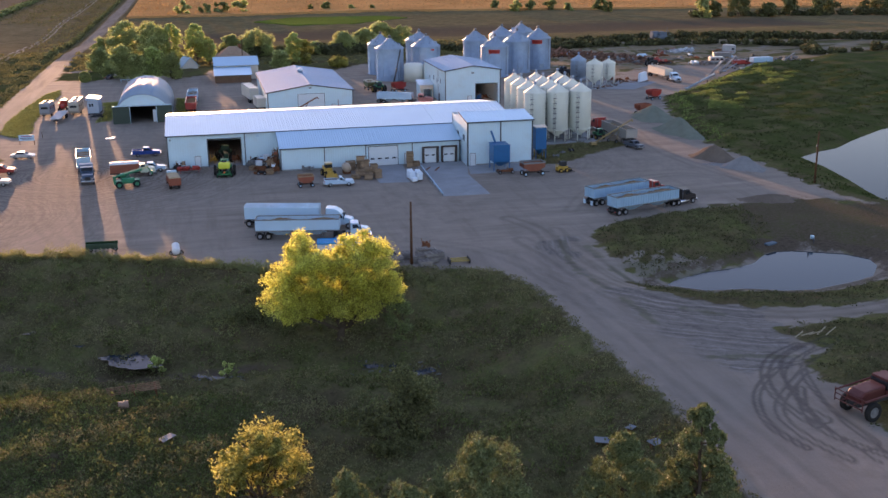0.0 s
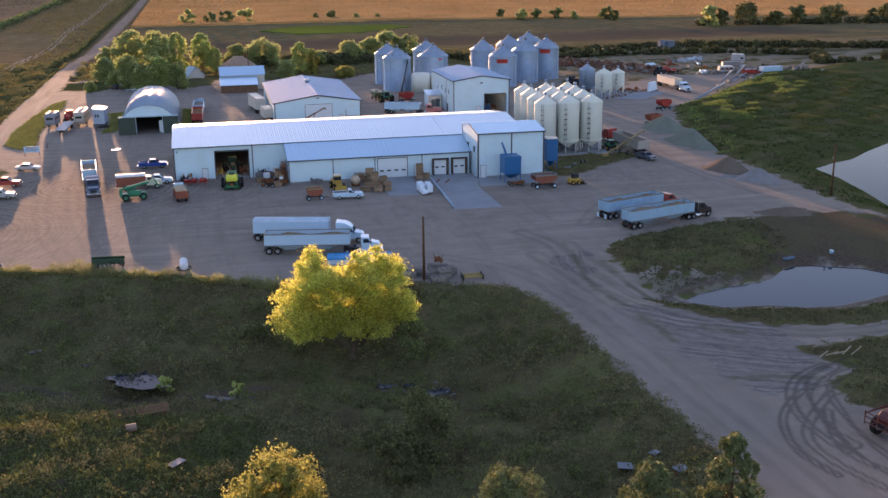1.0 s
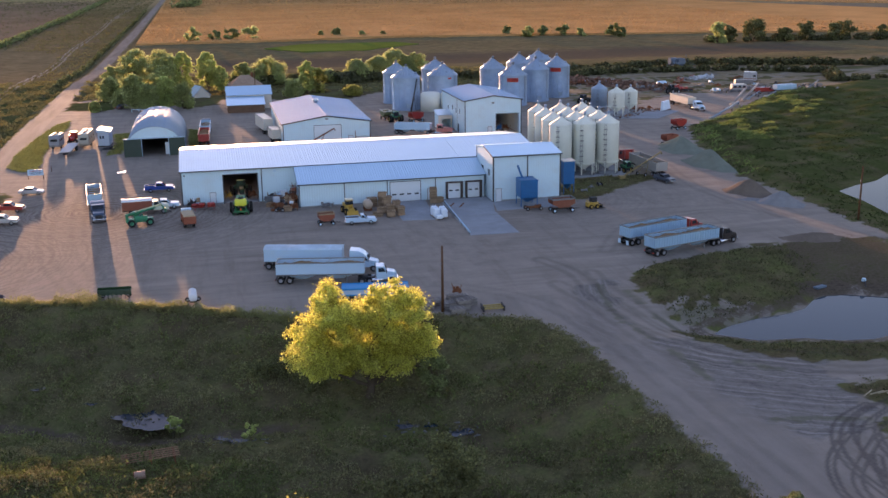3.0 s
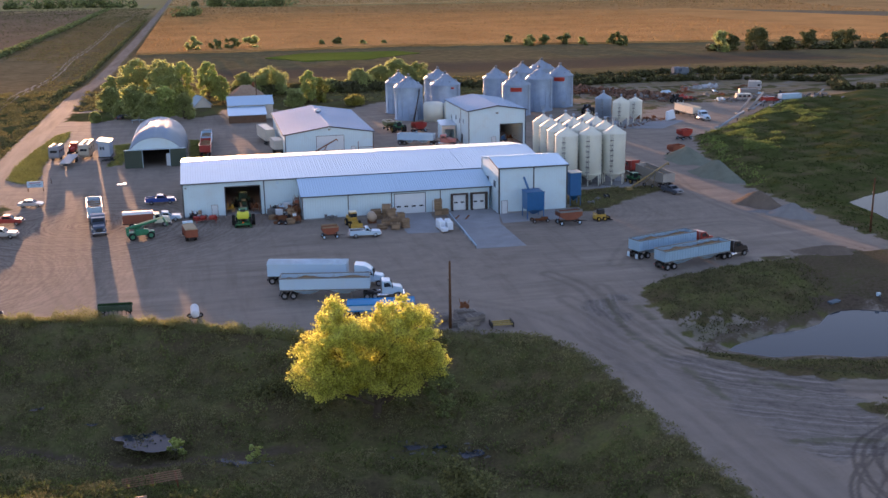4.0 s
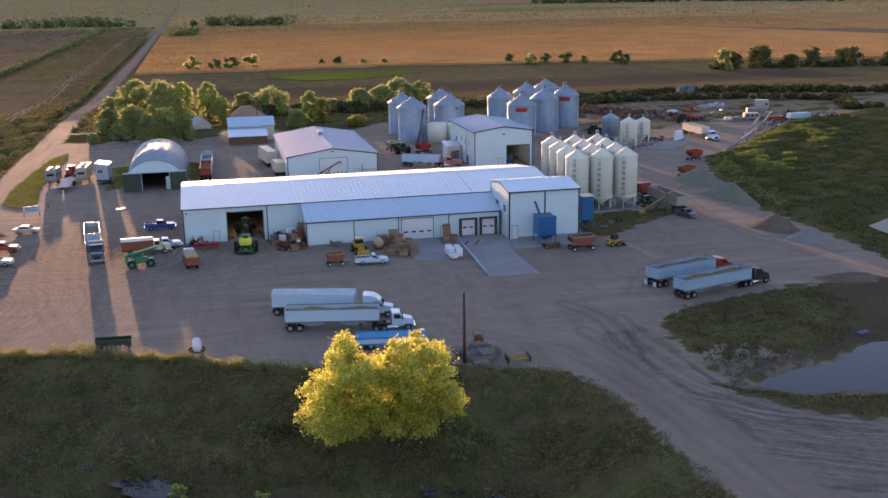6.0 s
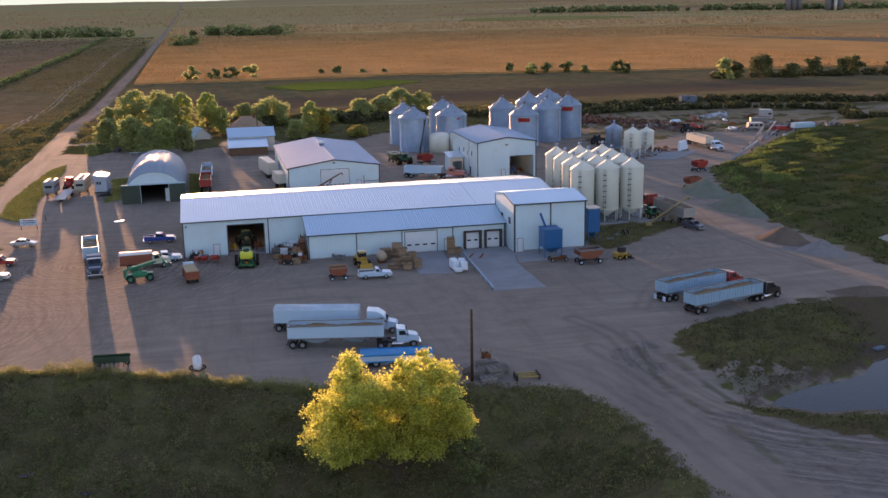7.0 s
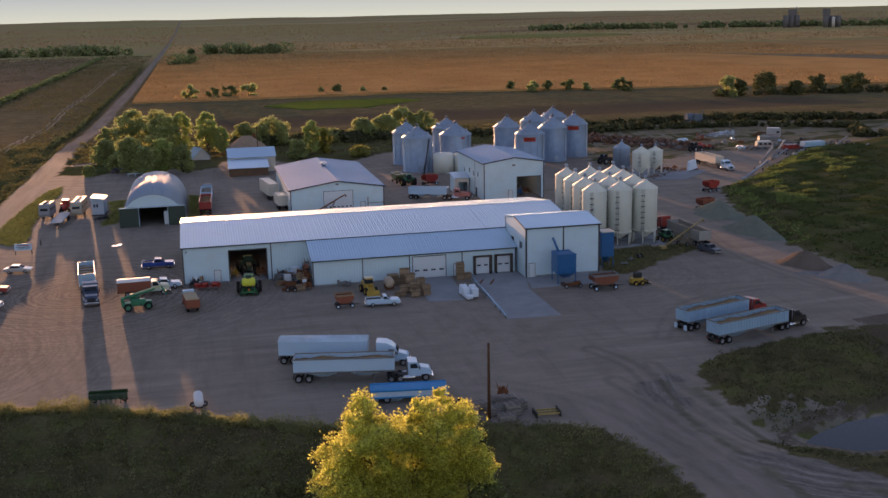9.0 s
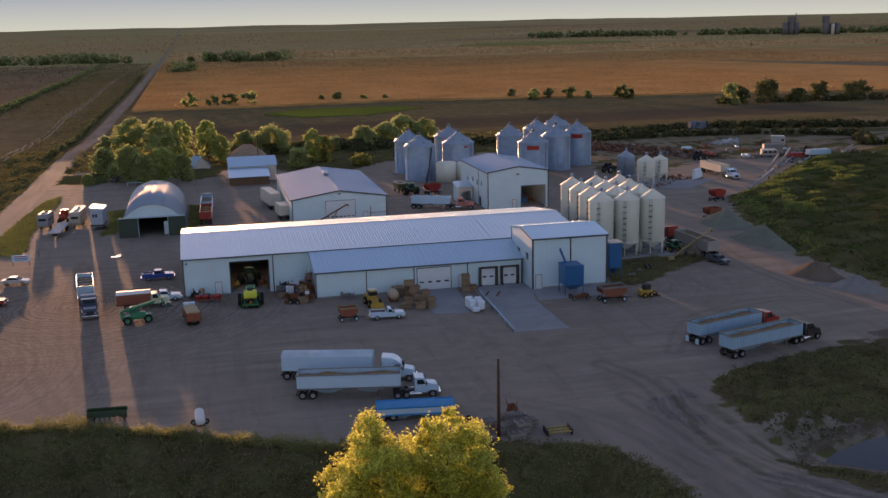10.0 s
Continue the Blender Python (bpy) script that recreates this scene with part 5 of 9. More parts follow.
        for x in (-1.85, -3.05):
            add_wheel(r, x, y * 0.92, 0.52, 0.56)
    return r


def grain_heap(root, x0, x1, w, z, seed, mat=None):
    rng = np.random.RandomState(seed)
    bm = B()
    nx, ny = 28, 8
    g = [[None] * (ny + 1) for _ in range(nx + 1)]
    for i in range(nx + 1):
        for j in range(ny + 1):
            x, y = x0 + (x1 - x0) * i / nx, -w + 2 * w * j / ny
            t = i / nx
            h = 0.5 * max(0, math.sin(2 * math.pi * t - 0.3) ** 2) * (1 - (y / w) ** 2) + 0.06 * rng.normal()
            g[i][j] = bm.verts.new((x, y, z - 0.25 + h))
    for i in range(nx):
        for j in range(ny):
            faces_of(bm, (g[i][j], g[i + 1][j], g[i + 1][j + 1], g[i][j + 1]), True)
    return part("grain_load", bm, mat or GRAIN, root, "heaped corn grain")


def grain_trailer(m, L, mat, label, top=2.95, low=1.35, open_top=True, ribs=False, rail=None, flaps=False, front_axles=False, load=True, closed_mat=None, arch_h=0.38, deep=1.3, rail_h=0.14):
    r = thing("grain_trailer", m, label, "trailer")
    h, w, t = L / 2, 1.28, 0.06
    rail = rail or mat
    body = B()
    for s in (-1, 1):
        y = s * w
        prism(body, [(-h, low), (h, low), (h, top), (-h, top)], "y", min(y, y - s * t), max(y, y - s * t))
    prism(body, [(-w + t, low), (w - t, low), (w - t, top), (-w + t, top)], "x", -h, -h + t)
    prism(body, [(-w + t, low), (w - t, low), (w - t, top), (-w + t, top)], "x", h - t, h)
    box(body, -h + t, h - t, -w + t, w - t, low, low + 0.05)
    part("tub", body, mat, r)
    for s in (-1, 1):
        bx(r, "top_rail", rail, -h - 0.03, h + 0.03, s * w - 0.07, s * w + 0.07, top - 0.02, top - 0.02 + rail_h, 0.03)
        bx(r, "bottom_rail", rail, -h, h, s * w - 0.06, s * w + 0.06, low - 0.1, low + 0.07, 0.02)
    bx(r, "end_rail", rail, -h - 0.05, -h + 0.09, -w, w, top - 0.02, top + 0.13, 0.03)
    bx(r, "end_rail", rail, h - 0.09, h + 0.05, -w, w, top - 0.02, top + 0.13, 0.03)
    for cx in (-h * 0.42, h * 0.42):
        hp = B()
        for a, b in (((cx - h * 0.34, cx + h * 0.34, w - 0.05, low - 0.02), (cx - 0.55, cx + 0.55, 0.35, low - 0.85)),):
            u = [hp.verts.new(p) for p in ((a[0], -a[2], a[3]), (a[1], -a[2], a[3]), (a[1], a[2], a[3]), (a[0], a[2], a[3]))]
            v = [hp.verts.new(p) for p in ((b[0], -b[2], b[3]), (b[1], -b[2], b[3]), (b[1], b[2], b[3]), (b[0], b[2], b[3]))]
            hp.faces.new(v[::-1])
            for i in range(4):
                hp.faces.new((u[i], v[i], v[(i + 1) % 4], u[(i + 1) % 4]))
            hp.faces.new(u)
        bmesh.ops.recalc_face_normals(hp, faces=hp.faces[:])
        part("hopper", hp, mat, r)
    for s in (-1, 1):
        bx(r, "frame_rail", CHASSIS, -h, h * 0.98, s * 0.5 - 0.06, s * 0.5 + 0.06, 0.95, low - 0.105)
    if open_top:
        if load:
            grain_heap(r, -h + t, h - t, w - t, top - 0.25 * deep, int(L * 100) % 97)
        for k in range(1, 5):
            rod(r, "bow", rail, (-h + L * k / 5, -w, top + 0.08), (-h + L * k / 5, w, top + 0.08), 0.03, 6)
    else:
        arch = [(-w * math.cos(a), top + 0.05 + arch_h * math.sin(a)) for a in [math.pi * i / 10 for i in range(11)]]
        tp = prism(B(), arch, "x", -h - 0.02, h + 0.02)
        for f in tp.faces:
            f.smooth = abs(f.normal.x) < 0.5
        part("tarp", tp, closed_mat or material("pale_roll_tarp", (0.46, 0.58, 0.68), 0.95, 0, 0.25, 1.4, 8, dirt=0.6, dirt_rgb=(0.25, 0.27, 0.29)), r, "pale rolled tarp cover")
    if ribs:
        rb = bx(r, "side_post", mat, -0.05, 0.05, w, w + 0.07, low + 0.08, top - 0.03)
        rb.matrix_basis = pose(-h + 0.3, 0, 0)
        count = int(L / 0.5)
        for k in range(1, count):
            again("side_post", rb, r, pose(-h + 0.3 + (L - 0.6) * k / (count - 1), 0, 0))
        for k in range(count):
            again("side_post", rb, r, pose(-h + 0.3 + (L - 0.6) * k / (count - 1), -2 * w - 0.07, 0))
        for y in (-0.9, -0.45, 0, 0.45, 0.9):
            bx(r, "end_post", mat, -h - 0.07, -h, y - 0.04, y + 0.04, low + 0.08, top - 0.03)
    bx(r, "rear_bumper", CHASSIS, -h - 0.12, -h + 0.05, -1.2, 1.2, 0.55, 0.75, 0.02)
    for s in (-1, 1):
        bx(r, "tail_light", LAMP_RED, -h - 0.16, -h - 0.12, s * 1.0 - 0.12, s * 1.0 + 0.12, 0.6, 0.7)
        if flaps:
            bx(r, "mud_flap", WHITE, -h - 0.25, -h - 0.22, s * 0.95 - 0.3, s * 0.95 + 0.3, 0.2, 0.95)
        for x in (-h + 0.62, -h + 1.85) if not front_axles else (-h + 0.9, h - 0.9):
            add_wheel(r, x, s * 0.98, 0.5, 0.54)
        bx(r, "landing_leg", STEEL, h - 2.6, h - 2.45, s * 0.8 - 0.07, s * 0.8 + 0.07, 0.05, low - 0.1)
    return r


def pickup(m, paint, label, back=-0.75):
    """A pickup whose cab ends at back; a short cab leaves a long bed."""
    r = thing("pickup_truck", m, label, "pickup")
    pr(r, "lower_body", paint, [(-2.75, 0.5), (2.7, 0.45), (2.78, 0.85), (2.6, 1.08), (0.95, 1.18), (-2.75, 1.2)], -0.95, 0.95, 0.07)
    c = pr(r, "cab", paint, [(back, 1.15), (1.25, 1.12), (0.55, 1.78), (back + 0.2, 1.82)], -0.86, 0.86, 0.08)
    for s in (-1, 1):
        y = s * 0.865
        part("side_window", prism(B(), [(back + 0.2, 1.25), (0.85, 1.22), (0.45, 1.66), (back + 0.3, 1.7)], "y", min(y, y + s * 0.01), max(y, y + s * 0.01)), glass(), c)
        bx(r, "mirror", CHASSIS, 0.8, 0.95, s * 1.02 - 0.09, s * 1.02 + 0.09, 1.15, 1.35, 0.03)
        bx(r, "headlight", CHROME, 2.62, 2.8, s * 0.7 - 0.17, s * 0.7 + 0.17, 0.78, 0.98, 0.02)
        bx(r, "tail_light", LAMP_RED, -2.79, -2.74, s * 0.85 - 0.07, s * 0.85 + 0.07, 0.8, 1.15)
        bx(r, "bed_rail", paint, -2.72, back - 0.1, s * 0.88 - 0.06, s * 0.88 + 0.06, 1.17, 1.34, 0.02)
        for x in (-1.7, 1.75):
            add_wheel(r, x, s * 0.82, 0.39, 0.27)
    wv = B()
    v = [wv.verts.new(p) for p in ((1.22, -0.74, 1.17), (1.22, 0.74, 1.17), (0.63, 0.68, 1.73), (0.63, -0.68, 1.73))]
    bmesh.ops.solidify(wv, geom=[wv.faces.new(v)], thickness=0.012)
    part("windshield", wv, glass(), c)
    part("rear_window", prism(B(), [(back + 0.015, 1.27), (back + 0.13, 1.68), (back + 0.14, 1.68), (back + 0.028, 1.27)], "y", -0.62, 0.62), glass(), c)
    bx(r, "bed_floor", CHASSIS, -2.68, back - 0.1, -0.82, 0.82, 1.2, 1.225)
    bx(r, "tailgate", paint, -2.78, -2.7, -0.88, 0.88, 0.75, 1.34, 0.02)
    bx(r, "front_bumper", CHROME, 2.7, 2.9, -0.92, 0.92, 0.42, 0.66, 0.04)
    bx(r, "rear_bumper", CHROME, -2.95, -2.74, -0.9, 0.9, 0.45, 0.64, 0.04)
    bx(r, "grille", CHASSIS, 2.7, 2.8, -0.5, 0.5, 0.72, 0.98, 0.02)
    return r


def car(m, paint, label):
    r = thing("parked_car", m, label, "car")
    pr(r, "body", paint, [(-2.35, 0.35), (2.3, 0.32), (2.38, 0.62), (2.1, 0.82), (1.0, 0.95), (-1.5, 0.98), (-2.3, 0.9)], -0.88, 0.88, 0.08)
    c = pr(r, "cabin", paint, [(-1.65, 0.93), (1.1, 0.93), (0.35, 1.4), (-0.95, 1.43)], -0.74, 0.74, 0.08)
    for s in (-1, 1):
        y = s * 0.745
        part("side_window", prism(B(), [(-1.35, 1.0), (0.8, 1.0), (0.28, 1.33), (-0.88, 1.35)], "y", min(y, y + s * 0.01), max(y, y + s * 0.01)), glass(), c)
        bx(r, "headlight", CHROME, 2.22, 2.36, s * 0.6 - 0.17, s * 0.6 + 0.17, 0.58, 0.72, 0.02)
        bx(r, "tail_light", LAMP_RED, -2.37, -2.3, s * 0.65 - 0.15, s * 0.65 + 0.15, 0.65, 0.8)
        for x in (-1.4, 1.4):
            add_wheel(r, x, s * 0.78, 0.32, 0.22)
    wv = B()
    v = [wv.verts.new(p) for p in ((1.08, -0.66, 0.97), (1.08, 0.66, 0.97), (0.43, 0.6, 1.38), (0.43, -0.6, 1.38))]
    bmesh.ops.solidify(wv, geom=[wv.faces.new(v)], thickness=0.012)
    part("windshield", wv, glass(), c)
    wv = B()
    v = [wv.verts.new(p) for p in ((-1.64, -0.64, 0.97), (-1.03, -0.58, 1.41), (-1.03, 0.58, 1.41), (-1.64, 0.64, 0.97))]
    bmesh.ops.solidify(wv, geom=[wv.faces.new(v)], thickness=0.012)
    part("rear_window", wv, glass(), c)
    return r


def grain_truck(m, cab_paint, box_paint, label, cover=None, L=5.2, cab_z=2.35):
    """A straight truck: cab ahead, tall box behind."""
    r = thing("grain_truck", m, label, "truck")
    bx(r, "chassis", CHASSIS, -4.2, 3.6, -0.42, 0.42, 0.6, 0.9)
    pr(r, "hood", cab_paint, [(2.5, 0.7), (3.9, 0.7), (3.95, 1.3), (3.7, 1.55), (2.5, 1.7)], -0.95, 0.95, 0.1)
    c = pr(r, "cab", cab_paint, [(1.25, 0.7), (2.6, 0.7), (2.6, 1.65), (2.2, cab_z), (1.25, cab_z)], -1.05, 1.05, 0.08)
    for s in (-1, 1):
        y = s * 1.055
        part("side_window", prism(B(), [(1.45, 1.6), (2.4, 1.6), (2.1, cab_z - 0.15), (1.45, cab_z - 0.15)], "y", min(y, y + s * 0.01), max(y, y + s * 0.01)), glass(), c)
        add_wheel(r, 3.0, s * 0.92, 0.46, 0.28)
        add_wheel(r, -2.6, s * 0.86, 0.46, 0.52)
        bx(r, "headlight", CHROME, 3.85, 3.98, s * 0.7 - 0.14, s * 0.7 + 0.14, 0.95, 1.2, 0.02)
    wv = B()
    v = [wv.verts.new(p) for p in ((2.6, -0.9, 1.72), (2.6, 0.9, 1.72), (2.25, 0.85, cab_z - 0.08), (2.25, -0.85, cab_z - 0.08))]
    bmesh.ops.solidify(wv, geom=[wv.faces.new(v)], thickness=0.012)
    part("windshield", wv, glass(), c)
    bx(r, "bumper", CHROME, 3.92, 4.1, -1.0, 1.0, 0.45, 0.7, 0.04)
    x1, x0, t, top = 1.1, 1.1 - L, 0.06, 2.5
    tub = B()
    box(tub, x0, x1, -1.2, -1.2 + t, 0.95, top)
    box(tub, x0, x1, 1.2 - t, 1.2, 0.95, top)
    box(tub, x0, x0 + t, -1.2 + t, 1.2 - t, 0.95, top)
    box(tub, x1 - t, x1, -1.2 + t, 1.2 - t, 0.95, top)
    box(tub, x0 + t, x1 - t, -1.2 + t, 1.2 - t, 0.95, 1.05)
    part("grain_box", tub, box_paint, r)
    for k in range(6):
        x = x0 + 0.15 + (L - 0.3) * k / 5
        for s in (-1, 1):
            bx(r, "stake", box_paint, x - 0.05, x + 0.05, min(s * 1.2, s * 1.26), max(s * 1.2, s * 1.26), 0.95, top)
    if cover:
        arch = [(-1.22 * math.cos(a), top + 0.02 + 0.3 * math.sin(a)) for a in [math.pi * i / 8 for i in range(9)]]
        part("tarp", prism(B(), arch, "x", x0 - 0.02, x1 + 0.02), cover, r, "stretched box cover")
    else:
        for s in (-1, 1):
            bx(r, "box_rail", WHITE, x0, x1, s * 1.2 - 0.07, s * 1.2 + 0.07, top, top + 0.12, 0.02)
        grain_heap(r, x0 + t, x1 - t, 1.13, 2.2, 7)
    return r


def farm_tractor(m, paint, label, tank=None, dual=True, rear=0.95):
    r = thing("farm_tractor", m, label, "tractor")
    bx(r, "transmission", CHASSIS, -1.3, 2.3, -0.4, 0.4, 0.7, 1.25, 0.05)
    pr(r, "hood", paint, [(0.3, 1.2), (2.6, 1.1), (2.65, 1.6), (2.3, 1.85), (0.3, 2.0)], -0.45, 0.45, 0.08)
    c = pr(r, "cab", paint, [(-1.2, 1.3), (0.3, 1.3), (0.35, 2.95), (-1.15, 2.95)], -0.8, 0.8, 0.06)
    for s in (-1, 1):
        y = s * 0.805
        part("side_window", box(B(), -1.0, 0.15, min(y, y + s * 0.01), max(y, y + s * 0.01), 1.65, 2.8), glass(), c)
        pr(r, "fender", paint, [(-1.7, 1.6), (-1.2, 2.05), (-0.3, 2.05), (0.15, 1.5), (0.0, 1.45), (-0.4, 1.9), (-1.15, 1.9)], s * 0.85 if s > 0 else -1.3, 1.3 if s > 0 else s * 0.85, 0.02)
        add_wheel(r, -0.8, s * 1.1, rear, 0.5, YELLOW if paint is GREEN else RIM)
        if dual:
            add_wheel(r, -0.8, s * 1.75, rear, 0.5, YELLOW if paint is GREEN else RIM)
        add_wheel(r, 1.9, s * 1.0, rear * 0.72, 0.4, YELLOW if paint is GREEN else RIM)
        bx(r, "work_light", WHITE, -1.25, -1.18, s * 0.6 - 0.1, s * 0.6 + 0.1, 2.75, 2.9, 0.02)
    part("rear_window", box(B(), -1.225, -1.212, -0.65, 0.65, 1.65, 2.8), glass(), c)
    rod(r, "exhaust", CHASSIS, (0.9, 0.5, 1.9), (0.9, 0.5, 3.0), 0.06)
    if tank:
        bm = box(B(), -3.1, -1.5, -1.05, 1.05, 1.5, 2.75, 0.35)
        for f in bm.faces:
            f.smooth = True
        part("poly_tank", bm, tank, r, "bright yellow moulded poly tank")
        part("tank_lid", lathe(B(), [(0.45, 2.7), (0.45, 2.85), (0.3, 2.9), (0, 2.9)], 16, -2.3, 0), CHASSIS, r)
        bx(r, "implement_frame", paint, -3.6, -1.3, -1.2, 1.2, 0.55, 0.8, 0.03)
        for y in (-1.3, -0.6, 0.6, 1.3):
            rod(r, "shank", paint, (-3.3, y, 0.7), (-3.5, y, 0.05), 0.06)
        for s in (-1, 1):
            rod(r, "tank_strut", paint, (-3.0, s * 0.9, 0.8), (-2.6, s * 0.9, 1.52), 0.07)
            add_wheel(r, -2.7, s * 1.35, 0.6, 0.35)
        tri = B()
        prism(tri, [(-0.22, 0.95), (0.22, 0.95), (0, 1.35)], "x", -3.64, -3.61)
        part("warning_triangle", tri, material("orange_reflector", (0.8, 0.16, 0.02), 0.4), r, "orange slow-vehicle triangle")
        rod(r, "triangle_post", CHASSIS, (-3.56, 0, 0.7), (-3.58, 0, 1.3), 0.03)
    return r


def wheel_loader(m, label):
    r = thing("wheel_loader", m, label, "loader")
    bx(r, "rear_frame", YELLOW, -2.6, 0.2, -0.75, 0.75, 0.7, 1.7, 0.1)
    bx(r, "engine_hood", YELLOW, -2.7, -0.9, -0.7, 0.7, 1.7, 2.0, 0.1)
    c = bx(r, "cab", YELLOW, -0.85, 0.55, -0.7, 0.7, 1.7, 3.0, 0.08)
    part("cab_glass", box(B(), -0.7, 0.56, -0.72, 0.72, 2.0, 2.75), glass(), c)
    bx(r, "cab_roof", material("pale_cab_roof", (0.6, 0.55, 0.4), 0.5), -0.95, 0.65, -0.78, 0.78, 3.0, 3.12, 0.04)
    bx(r, "front_frame", YELLOW, 0.2, 1.6, -0.5, 0.5, 0.7, 1.3, 0.06)
    for s in (-1, 1):
        rod(r, "lift_arm", YELLOW, (0.6, s * 0.55, 1.7), (2.6, s * 0.55, 0.7), 0.12)
        for x in (-1.6, 1.2):
            add_wheel(r, x, s * 0.95, 0.72, 0.5, YELLOW)
    pr(r, "bucket", YELLOW, [(2.5, 0.25), (3.5, 0.12), (3.6, 0.2), (2.75, 0.42), (2.7, 1.15), (2.5, 1.1)], -1.2, 1.2, 0.02)
    return r


def telehandler(m, label):
    r = thing("telehandler", m, label, "telehandler")
    bx(r, "chassis", TEAL, -2.3, 2.2, -0.7, 0.7, 0.65, 1.25, 0.06)
    bx(r, "engine_cover", TEAL, -0.9, 1.2, -1.1, -0.35, 1.0, 1.75, 0.08)
    c = bx(r, "cab", TEAL, -0.9, 0.6, 0.3, 1.1, 1.1, 2.35, 0.06)
    part("cab_glass", box(B(), -0.75, 0.62, 0.34, 1.12, 1.6, 2.2), glass(), c)
    rod(r, "boom", TEAL, (-2.2, 0, 1.9), (2.8, 0, 2.9), 0.24, 8)
    rod(r, "inner_boom", material("pale_boom", (0.45, 0.45, 0.25), 0.5), (-0.4, 0, 2.42), (3.9, 0, 3.28), 0.17, 8)
    rod(r, "boom_head", TEAL, (3.8, 0, 3.25), (4.4, 0, 2.2), 0.14, 8)
    bx(r, "fork_carriage", TEAL, 4.35, 4.5, -0.6, 0.6, 1.9, 2.5)
    for s in (-1, 1):
        bx(r, "fork", CHASSIS, 4.5, 5.4, s * 0.4 - 0.07, s * 0.4 + 0.07, 1.9, 1.97)
        for x in (-1.5, 1.55):
            add_wheel(r, x, s * 0.95, 0.62, 0.45, TEAL)
    rod(r, "lift_cylinder", STEEL, (-0.6, 0, 1.2), (0.8, 0, 2.4), 0.09)
    bx(r, "boom_pivot", TEAL, -2.35, -1.9, -0.45, 0.45, 1.2, 2.1, 0.05)
    return r


def skid_steer(m, label):
    r = thing("skid_steer", m, label, "loader")
    bx(r, "body", YELLOW, -1.2, 0.9, -0.55, 0.55, 0.35, 1.15, 0.06)
    c = bx(r, "cab", CHASSIS, -0.5, 0.6, -0.5, 0.5, 1.15, 2.0, 0.05)
    part("cab_glass", box(B(), 0.6, 0.61, -0.4, 0.4, 1.25, 1.85), glass(), c)
    for s in (-1, 1):
        rod(r, "lift_arm", YELLOW, (-1.0, s * 0.72, 1.3), (1.5, s * 0.72, 0.5), 0.09)
        for x in (-0.65, 0.55):
            add_wheel(r, x, s * 0.75, 0.4, 0.3, YELLOW)
    pr(r, "bucket", CHASSIS, [(1.35, 0.15), (2.1, 0.06), (2.15, 0.12), (1.55, 0.3), (1.5, 0.75), (1.35, 0.7)], -0.95, 0.95, 0.02)
    return r


def gravity_wagon(m, paint, label, top_mat=None, L=3.2):
    r = thing("gravity_wagon", m, label, "wagon")
    h = L / 2
    tub = B()
    prof = [(-h, 2.3), (h, 2.3), (h, 1.6), (h * 0.4, 0.95), (-h * 0.4, 0.95), (-h, 1.6)]
    prism(tub, prof, "y", -1.15, -1.1)
    prism(tub, prof, "y", 1.1, 1.15)
    for i in (1, 2, 3, 4, 5):
        a, b = prof[i], prof[(i + 1) % 6]
        v = [tub.verts.new((p[0], y, p[1])) for p, y in ((a, -1.1), (a, 1.1), (b, 1.1), (b, -1.1))]
        bmesh.ops.solidify(tub, geom=[tub.faces.new(v)], thickness=0.04)
    part("tub", tub, paint, r)
    for s in (-1, 1):
        bx(r, "side_board", top_mat or paint, -h, h, s * 1.12 - 0.05, s * 1.12 + 0.05, 2.3, 2.6)
        for x in (-h * 0.8, h * 0.8):
            add_wheel(r, x, s * 0.95, 0.4, 0.28, WHITE)
    for x in (-h, h):
        bx(r, "end_board", top_mat or paint, x - 0.05, x + 0.05, -1.07, 1.07, 2.3, 2.6)
    for x in (-h * 0.8, h * 0.8):
        rod(r, "axle", CHASSIS, (x, -0.95, 0.4), (x, 0.95, 0.4), 0.07)
    bx(r, "running_gear", CHASSIS, -h * 0.9, h * 0.9, -0.12, 0.12, 0.45, 0.75)
    for x in (-h * 0.7, h * 0.7):
        for s in (-1, 1):
            rod(r, "strut", paint, (x, s * 0.5, 0.55), (x * 0.9, s * 0.9, 1.6), 0.05, 6)
    rod(r, "tongue", CHASSIS, (h * 0.8, 0, 0.5), (h + 1.4, 0, 0.35), 0.06)
    return r


def pallet_stack(m, w, d, h, label, mat=None, seed=0):
    """Boards and crates piled in layers, each board a piece."""
    rng = np.random.RandomState(seed)
    r = thing("pallet_stack", m, label, "pallets", "stacked pallets and crates")
    z = 0.02
    mat = mat or WOOD
    while z < h:
        t = 0.13
        ox, oy = rng.uniform(-0.09, 0.09, 2)
        for k in range(3):
            y = -d / 2 + (d - 0.1) * k / 2
            bx(r, "bearer", mat, ox - w / 2, ox + w / 2, oy + y, oy + y + 0.1, z, z + 0.09)
        n = max(3, int(w / 0.3))
        for k in range(n):
            x = -w / 2 + (w - 0.16) * k / (n - 1)
            bx(r, "board", mat, ox + x, ox + x + 0.16, oy - d / 2 + rng.uniform(-0.03, 0.03), oy + d / 2 + rng.uniform(-0.03, 0.03), z + 0.09, z + 0.12)
        if rng.uniform() < 0.16 and z + 0.7 < h:
            bx(r, "crate", mat, -w / 2 + 0.05, w / 2 - 0.05, -d / 2 + 0.05, d / 2 - 0.05, z + 0.12, z + 0.68, 0.02)
            z += 0.7
        else:
            z += t
    return r


